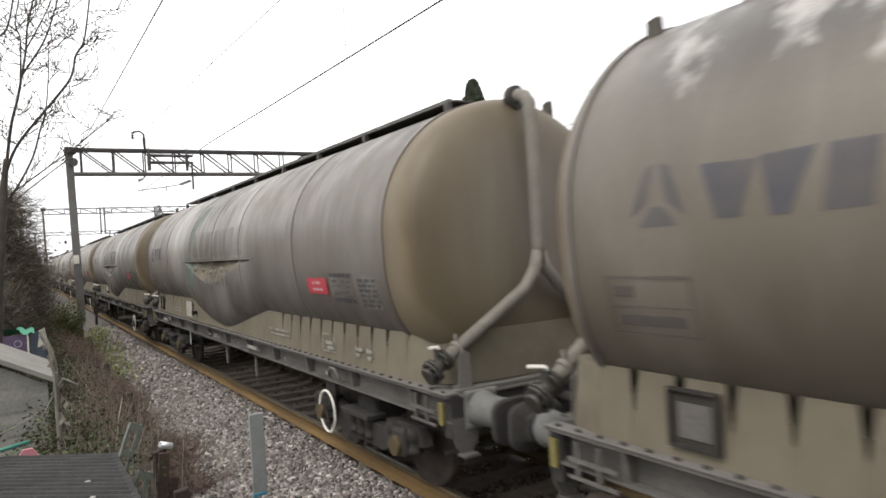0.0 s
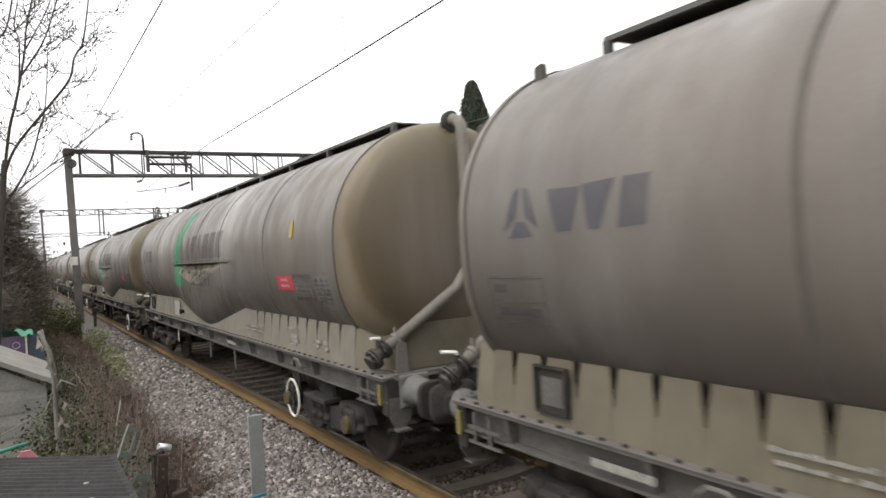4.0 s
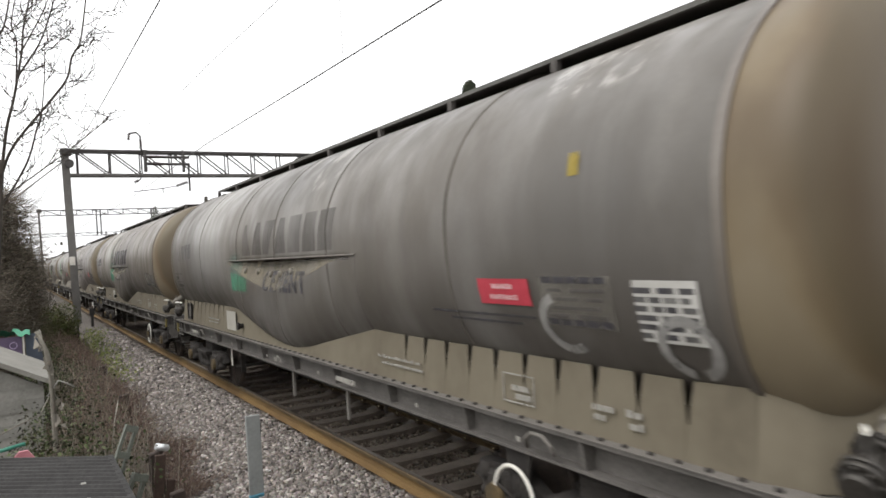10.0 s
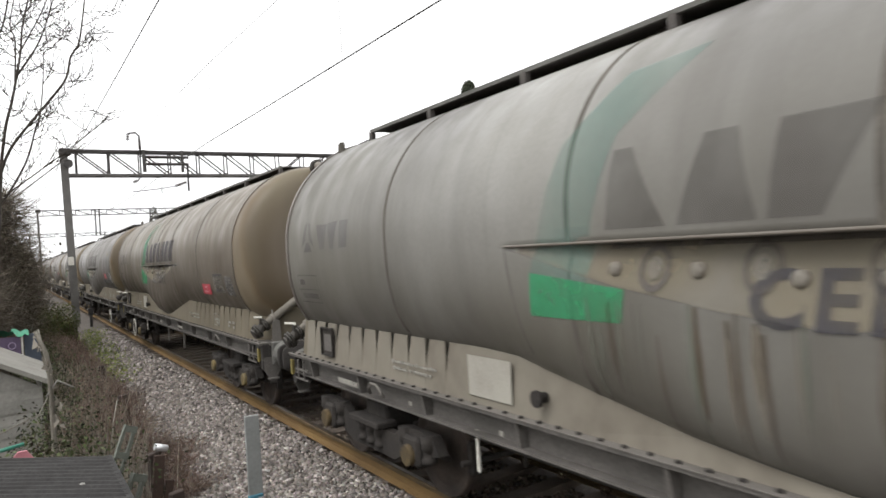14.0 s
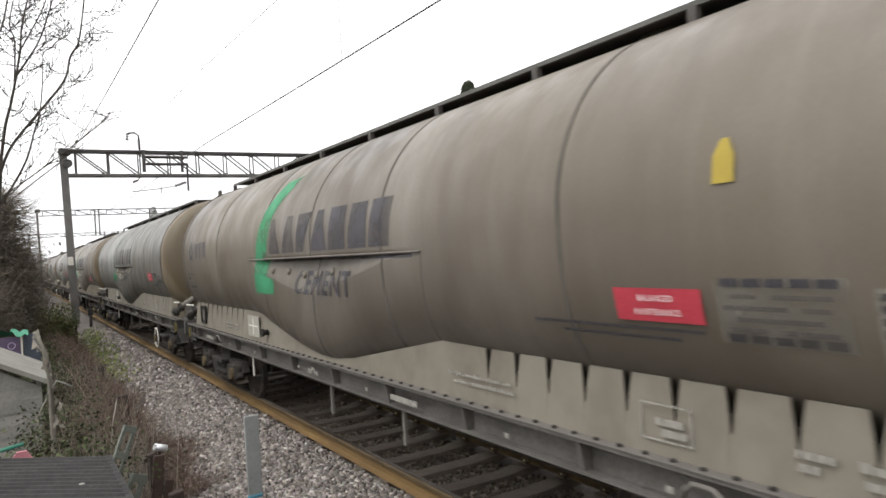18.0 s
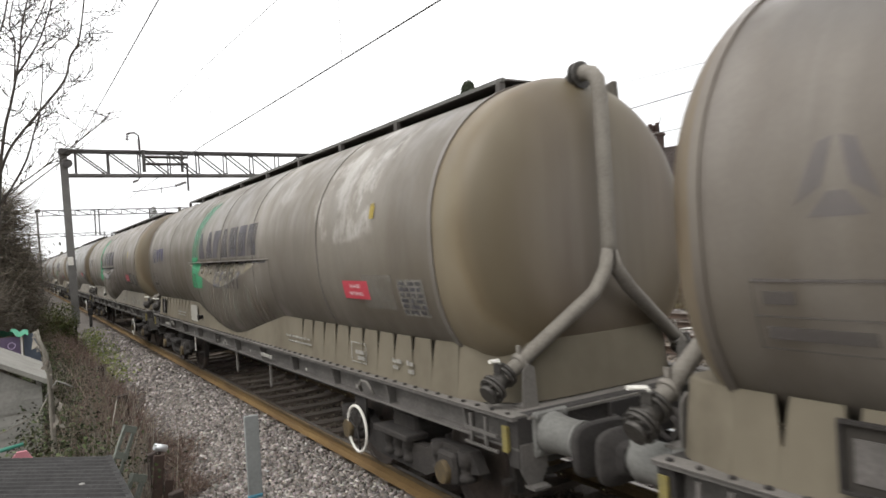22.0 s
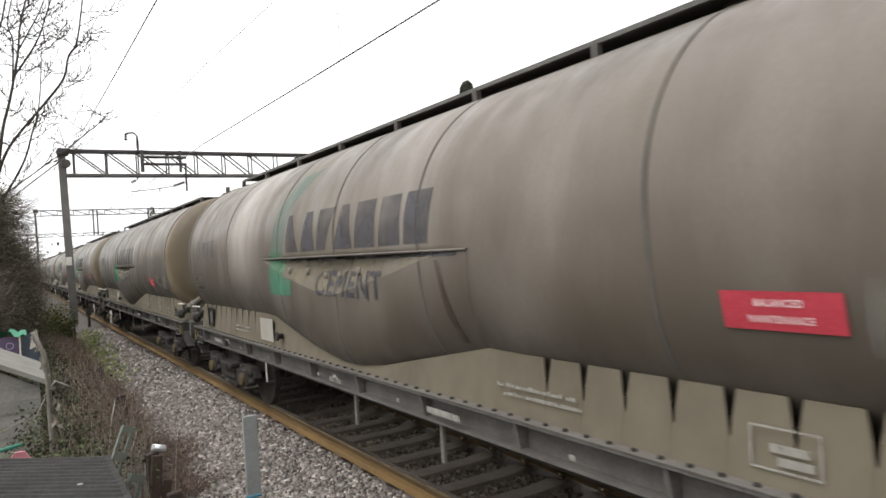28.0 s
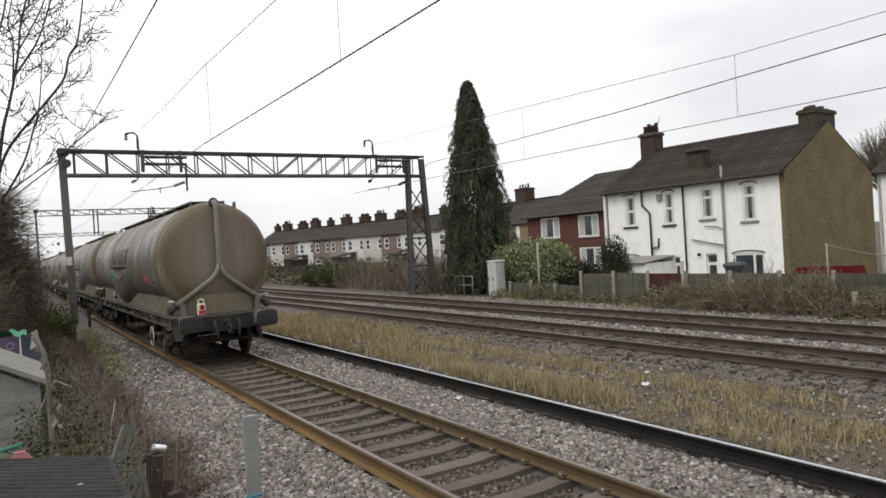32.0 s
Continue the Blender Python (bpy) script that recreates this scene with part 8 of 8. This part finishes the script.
tagged(new("distant_woods", soup("distant_woods", V, F, LEAF_IVY)), "dark distant trees at the end of the line", "woods", kind="stuff")

bush("gorse_bush", (-3.1, 26.5, gz(-3.1)), (0.75, 1.4, 0.95), 12000, island_mat("leaf_olive", ["3f4426", "4f5430", "30351c", "5e6038", "2a2d1a"], fine=8), 0.06, 91, "olive-green bush at the edge of the ballast")
# green weeds at the foot of the ballast
k = 3200
r2 = np.random.default_rng(92)
yy = r2.uniform(17.5, 31, k)
xx = -2.45 + r2.normal(0, 0.28, k) + (yy - 17) * 0.035
lump = np.array([noise.noise((a * 1.3, b * 0.8, 2.0)) for a, b in zip(xx, yy)])
ok = lump > -0.15
V, F = leaves(np.stack([xx, yy, np.interp(xx, [a for a, _ in LEVELS], [b for _, b in LEVELS]) + r2.uniform(0, 0.32, k)], 1)[ok], 0.075, r2)
tagged(new("green_weeds", soup("green_weeds", V, F, LEAF_WEED)), "fresh yellow-green weeds at the ballast's edge", "weeds", kind="stuff")
# brambles and dead stalks in the strip between gardens and ballast
k = 15000
yy = 9.6 + r2.uniform(0, 1, k) ** 1.1 * 21
xx = -3.0 + r2.normal(0, 0.22, k) + 0.12 * np.sin(yy * 1.3) - 0.45 * np.clip(1 - (yy - 9.6) / 3.5, 0, 1)
hgt = np.clip(1.15 - 0.9 * (xx + 3.3), 0.15, 1.3)
z0 = np.interp(xx, [a for a, _ in LEVELS], [b for _, b in LEVELS]) + r2.uniform(0, 0.55, k) * hgt
s0 = np.stack([xx, yy, z0], 1)
V, F = twig_soup(s0, s0 + np.stack([r2.normal(0.05, 0.16, k), r2.normal(0, 0.25, k), r2.uniform(0.05, 0.6, k) * hgt], 1), 0.0048, r2, 0.22)
tagged(new("bramble_hedge", soup("bramble_hedge", V, F, TWIG_RED)), "reddish-brown bare bramble hedge beside the ballast", "hedge", kind="stuff")
k = 2600
yy = 7.5 + r2.uniform(0, 1, k) * 9
xx = -3.45 + r2.normal(0, 0.28, k)
s0 = np.stack([xx, yy, np.full(k, -0.65)], 1)
V, F = twig_soup(s0, s0 + np.stack([r2.normal(0.03, 0.12, k), r2.normal(0, 0.15, k), r2.uniform(0.3, 1.3, k)], 1), 0.0055, r2, 0.1)
tagged(new("dead_stalks", soup("dead_stalks", V, F, TWIG_PALE)), "pale dead stalks among the brambles", "stalks", kind="stuff")
k = 24000
yy = 7.0 + r2.uniform(0, 1, k) * 14
xx = -3.75 + r2.normal(0, 0.3, k)
V, F = leaves(np.stack([xx, yy, -0.65 + r2.uniform(0, 1.2, k)], 1), 0.055, r2)
tagged(new("garden_undergrowth", soup("garden_undergrowth", V, F, island_mat("leaf_undergrowth", ["262a1d", "424a2e", "1c1f16", "59633f", "332d25", "6d7755", "2a2820", "4d5439", "20231a", "3a3128"], fine=8))), "dark green undergrowth behind the garden sheds", "undergrowth", kind="stuff")
k = 4200
yy = 8.9 + r2.uniform(0, 1, k) ** 1.6 * 7
xx = -2.62 + r2.normal(0, 0.17, k) + 0.25 * np.sin(yy * 1.9) * np.sin(yy * 0.7)
z0 = np.interp(xx, [a for a, _ in LEVELS], [b for _, b in LEVELS]) + 0.02
s0 = np.stack([xx, yy, z0], 1)
V, F = twig_soup(s0, s0 + np.stack([r2.normal(0.04, 0.12, k), r2.normal(0, 0.14, k), np.abs(r2.normal(0, 0.09, k))], 1), 0.0042, r2, 0.2)
tagged(new("bramble_trails", soup("bramble_trails", V, F, TWIG_RED)), "dead bramble trails creeping over the edge of the ballast", "brambles", kind="stuff")
single("pale_cane", Geo().tube([(-3.32, 9.6, -0.6), (-3.32, 9.6, 0.1), (-3.28, 9.6, 0.45), (-3.22, 9.6, 0.72)], 0.006, 6), mat("cane_pale", "a8a49a", "8f8b80", scale=6, rough=0.8), "pale bent cane standing in the brambles", "cane")

# near shed roof, dark profiled sheet
ROOFD = mat("sheet_dark", "373635", "434241", "2b2a2a", scale=3, fine=40, rough=0.95, bump=0.2, stretch=(0.3, 2, 1), spec=0.08)
nr = thing("near_shed", "low shed with a dark ribbed sheet roof", "shed", at=pose(0, 0, 0))
prof = []
for i in range(132):
    y = 3.0 + (6.5 - 3.0) * i / 131
    prof.append((y, 0.86 + (0.03 if i % 4 in (1, 2) else 0.0)))
g = Geo()
g.loft([[(-8.0, y + 0.62, z) for y, z in prof], [(-4.4, y + 0.3 - 0.02, z) for y, z in prof], [(-3.66, y - 0.32, z) for y, z in prof]], closed=False, smooth=False)
g.loft([[(-8.0, y + 0.62, z - 0.03) for y, z in prof], [(-4.4, y + 0.28, z - 0.03) for y, z in prof], [(-3.66, y - 0.32, z - 0.03) for y, z in prof]], closed=False, smooth=False)
part("roof", g, ROOFD, nr, "dark ribbed roof sheet")
part("edge_trim", Geo().box(-3.68, -3.64, 2.6, 6.2, 0.78, 0.885), ROOFD, nr)
WOODG = mat("wood_weathered", "5c5a53", "69665e", "4a4842", scale=3, fine=30, rough=0.95, bump=0.4, stretch=(0.3, 0.3, 3))
part("wall", Geo().box(-8, -3.72, 3.2, 6.0, gz(-5) - 0.1, 0.83), WOODG, nr)
for y in (5.1, 5.5):
    part("roof_bolt", Geo().tube([(-3.9, y, 0.875), (-3.9, y, 0.895)], 0.018, 8), GREYP, nr)

# second shed with a pale felt roof and boarded side
FELT = mat("felt_pale", "7f7d76", "716e67", "8e8c86", scale=3, fine=40, rough=0.95, bump=0.3)
BOARD = mat("board_grey", "85837d", "76746e", "95938d", scale=3, fine=25, rough=0.9, bump=0.3, rnd=0.12)
s2 = thing("garden_shed", "grey boarded garden shed with a pale felt roof", "shed", "garden sheds", at=pose(-3.97, 11.6, 0))
for i in range(9):
    part("board", Geo().box(-2.66, 0.0, -0.02 - 0.012 * (i % 2), 0.012, -0.75 + i * 0.165, -0.75 + (i + 1) * 0.165 + 0.01), BOARD, s2)
part("side_wall", Geo().box(-0.03, 0.0, 0.02, 2.3, -0.75, 0.78), BOARD, s2)
part("gable_board", Geo().prism([(-2.66, 0.73), (-0.0, 0.73), (-1.33, 1.5)], "y", -0.03, 0.01), BOARD, s2)
part("roof", Geo().loft([[(0.08, y, 0.84), (-1.33, y, 1.60), (-2.74, y, 0.84), (-2.74, y, 0.77), (-1.33, y, 1.53), (0.08, y, 0.77)] for y in (-0.15, 2.2)], smooth=False, cap=True), FELT, s2, "pale grey felt roof")
# painted panel and green sheet
pp = thing("painted_panel", "purple painted board with pale scribbles under a torn green sheet", "panel", at=pose(-4.75, 15.6, 0))
part("board", Geo().box(0.0, 0.56, -0.02, 0.02, 0.62, 1.16), mat("panel_purple", "5d4f66", "6c5f74", "4b4256", scale=5, rough=0.8), pp, "purple board")
g = Geo()
for cx, cz, r in ((0.12, 0.98, 0.06), (0.28, 0.86, 0.07), (0.42, 1.0, 0.06), (0.36, 0.75, 0.05)):
    g.ring((cx, -0.03, cz), "y", r, 0.008, 14, 4)
part("scribble", g, plain("scribble_pale", "a99ab5", 0.8), pp)
part("frame_bar", Geo().box(0.57, 0.6, -0.03, 0.03, 0.5, 1.2), WHITEM, pp)
part("drape", Geo().loft([[(0.62 + 0.06 * i, -0.02 + 0.03 * (i % 2), 1.2), (0.62 + 0.1 * i, 0.02 + 0.03 * (i % 2), 0.62)] for i in range(4)], closed=False), mat("cloth_slate", "565d68", "474d57", scale=4, rough=0.95), pp)
r3 = np.random.default_rng(7)
part("sheet", Geo().loft([[(x, y, 1.18 + 0.04 * math.sin(x * 11 + y * 17) + 0.10 * r3.random()) for x in np.linspace(-0.8, 0.7, 24)] for y in (-0.1, 0.0, 0.08, 0.2)], closed=False), mat("sheet_green", "2f6b52", "3d7d62", "558a73", scale=6, rough=0.6), pp, "torn green plastic sheet")
POSTW = mat("post_grey_brown", "6e6a61", "7f7a70", "55514a", scale=4, fine=30, rough=0.95, bump=0.3, stretch=(1, 1, 0.3))
# leaning post with rags and sticks
lp = thing("leaning_post", "weathered leaning wooden post hung with sticks and pale rags", "post", at=pose(-3.97, 9.2, 0))
part("post", Geo().tube([(0.04, 0, -0.7), (0.035, 0, 0.4), (0.03, 0, 1.25), (0.0, 0, 1.45), (-0.09, 0, 1.70)], [0.03, 0.03, 0.028, 0.026, 0.02], 8), POSTW, lp)
part("stick", Geo().tube([(0.05, -0.05, 0.75), (0.02, -0.02, 1.2), (-0.06, 0, 1.72)], 0.012, 6), POSTW, lp)
part("stick", Geo().tube([(-0.02, 0, 0.95), (0.1, -0.03, 1.12), (0.26, 0, 1.02)], 0.01, 6), GREYP, lp)
for x, z, s in ((-0.10, 1.52, 0.05), (-0.05, 1.32, 0.06), (0.0, 1.08, 0.06), (0.05, 0.84, 0.06), (-0.09, 1.62, 0.05), (0.03, 1.05, 0.045), (0.0, 0.78, 0.06), (-0.04, 1.4, 0.04), (-0.07, 1.5, 0.05), (0.02, 0.9, 0.05), (0.05, 0.6, 0.05), (-0.02, 1.25, 0.045)):
    P = [(x + (0.06 if z < 1.35 else 0.02) + r3.normal(0, s * 0.6), r3.normal(0, s * 0.5), z + r3.normal(0, s)) for _ in range(8)]
    part("rag", Geo().add(P, [(0, 1, 2), (2, 3, 4), (4, 5, 6), (6, 7, 0), (1, 4, 7)]), mat("rag_pale", "99938a", "7d766a", scale=8, rough=0.95), lp)
part("hose", Geo().tube([(-0.9, -0.3, 0.72), (-0.5, -0.3, 0.66), (-0.1, -0.1, 0.78), (0.0, 0, 0.95)], 0.008, 6), POSTW, lp)
# pink plastic chair back with a green tube
pc = thing("plastic_chair", "pink plastic garden chair with a green tube along its top", "chair", at=pose(-4.45, 8.2, 0))
PINK = mat("plastic_pink", "c98a92", "b9767f", scale=3, rough=0.5, bump=0.05)
part("backrest", Geo().prism([(0.0, 0.42), (0.16, 0.60), (0.24, 0.60), (0.40, 0.36), (0.36, 0.30), (0.22, 0.48), (0.16, 0.48), (0.0, 0.30)], "y", -0.02, 0.02), PINK, pc)
part("seat", Geo().box(-0.1, 0.38, 0.02, 0.42, 0.0, 0.03, bev=0.01), PINK, pc)
for x in (-0.06, 0.34):
    for y in (0.04, 0.38):
        part("leg", Geo().tube([(x, y, 0.0), (x, y, gz(-4.4) + 0.0)], 0.018, 8), PINK, pc)
part("tube", Geo().tube([(-0.3, -0.05, 0.60), (0.22, -0.05, 0.68)], 0.02, 8), mat("tube_green", "2f6a5a", "3f7a68", scale=5, rough=0.4), pc)
# broken crates beside the shed
CRATE = mat("crate_grey_green", "63665e", "53564f", "72756d", scale=6, rough=0.8)
for x, y, z, rz, lab in ((-3.48, 7.4, 0.48, 12, "broken grey wooden crate leaning by the shed"), (-3.60, 6.0, 0.38, 20, "grey wooden crate end beside the dark shed")):
    c = thing("broken_crate", lab, "crate", "broken crates", at=pose(x, y, z, 0, 22, rz))
    for dx in (-0.048, 0.048):
        part("upright", Geo().box(dx - 0.013, dx + 0.013, -0.02, 0.02, -0.2, 0.38), CRATE, c)
    for dz in (-0.17, 0.1, 0.35):
        part("slat", Geo().box(-0.062, 0.062, -0.035, -0.021, dz - 0.03, dz + 0.03), CRATE, c)
    part("leg", Geo().box(-0.02, 0.02, 0.0, 0.04, -1.1, -0.2), CRATE, c)
BOARDD = mat("board_dark_brown", "3f332d", "4b3d35", "2f2622", scale=4, fine=30, rough=0.95, bump=0.3, stretch=(1, 1, 0.2))
fb = thing("broken_fence", "two dark brown broken fence boards leaning in the brambles", "fence", "lineside fence posts", at=pose(-3.13, 7.55, 0))
part("board", Geo().box(-0.05, 0.05, -0.02, 0.02, -0.85, 0.47, Matrix.Rotation(radians(6), 4, "Y"), bev=0.006), BOARDD, fb)
part("board", Geo().box(0.06, 0.14, 0.0, 0.03, -0.85, 0.22, Matrix.Rotation(radians(11), 4, "Y"), bev=0.006), BOARDD, fb)
part("rail", Geo().box(-0.3, 0.2, 0.035, 0.07, -0.25, -0.17, bev=0.006), BOARDD, fb)
# fence: dark posts, one with a can on top
for x, y, top in ((-3.05, 8.0, 0.40), (-2.98, 7.3, 0.15), (-2.85, 12.2, 0.35), (-2.75, 16.5, 0.3)):
    single("fence_post", Geo().box(-0.07, 0.07, -0.035, 0.035, gz(x) - 0.1, top, bev=0.012), mat("post_dark_wood", "3c3430", "4a403a", "2c2623", scale=4, fine=30, rough=0.95, stretch=(1, 1, 0.2)), "dark weathered fence post beside the ballast", "post", "lineside fence posts", at=pose(x, y, 0, 3, -4, 15))
single("drink_can", Geo().tube([(-0.07, 0, 0), (-0.065, 0, 0), (0.06, 0, 0), (0.07, 0, 0)], [0.028, 0.036, 0.036, 0.028], 14), plain("can_silver", "d9dadb", 0.3, 0.6), "silver drink can lying on a fence post", "can", at=pose(-3.0, 7.95, 0.44, 0, 18, 10))
# grey marker board with a blue foot
mk = thing("marker_board", "flat grey trackside marker board with a blue foot", "marker post", at=pose(-2.04, 7.9, 0))
part("board", Geo().box(-0.085, 0.075, -0.02, 0.02, -0.27, 0.62, bev=0.006), mat("board_grey_plain", "838583", "797b79", "8e908e", scale=2, fine=30, rough=0.7, bump=0.05), mk)
part("foot", Geo().box(-0.09, 0.08, -0.03, 0.03, gz(-2.04) - 0.05, -0.26, bev=0.01), mat("foot_blue", "3f6f80", "4b7c8c", scale=5, rough=0.7), mk, "blue painted foot")
# wire fence stakes further along
for y in (29.5,):
    single("fence_stake", Geo().tube([(0, 0, gz(-2.4) - 0.1), (0, 0, 0.75)], 0.035, 8), IRON, "dark thin stake at the ballast edge", "post", "lineside stakes", at=pose(-2.35, y, 0))
single("small_signal_post", Geo().tube([(0, 0, -0.5), (0, 0, 0.5)], 0.06, 8).box(-0.1, 0.1, -0.08, 0.08, 0.3, 0.6), IRON, "small dark post beside the rail", "post", at=pose(-1.45, 34.5, 0))

# bare crown of a tree beyond the gable
r2 = np.random.default_rng(97)
ft = thing("distant_bare_tree", "leafless tree crown behind the houses", "tree", at=pose(50.0, 26.0, -0.6))
part("trunk", Geo().tube([(0, 0, 0), (0.1, 0, 4.0), (0, 0, 7.0)], [0.3, 0.2, 0.08], 8), BARK, ft)
k = 900
ends = blob_points(k, (0, 0, 8.2), (3.5, 3.5, 2.8), r2)
st = np.stack([ends[:, 0] * 0.45, ends[:, 1] * 0.45, 4.5 + (ends[:, 2] - 5) * 0.5], 1)
V, F = twig_soup(st, ends, 0.03, r2, 0.08)
part("twig_spray", soup("twig_spray", V, F, TWIG_GREY), None, ft)


motions()
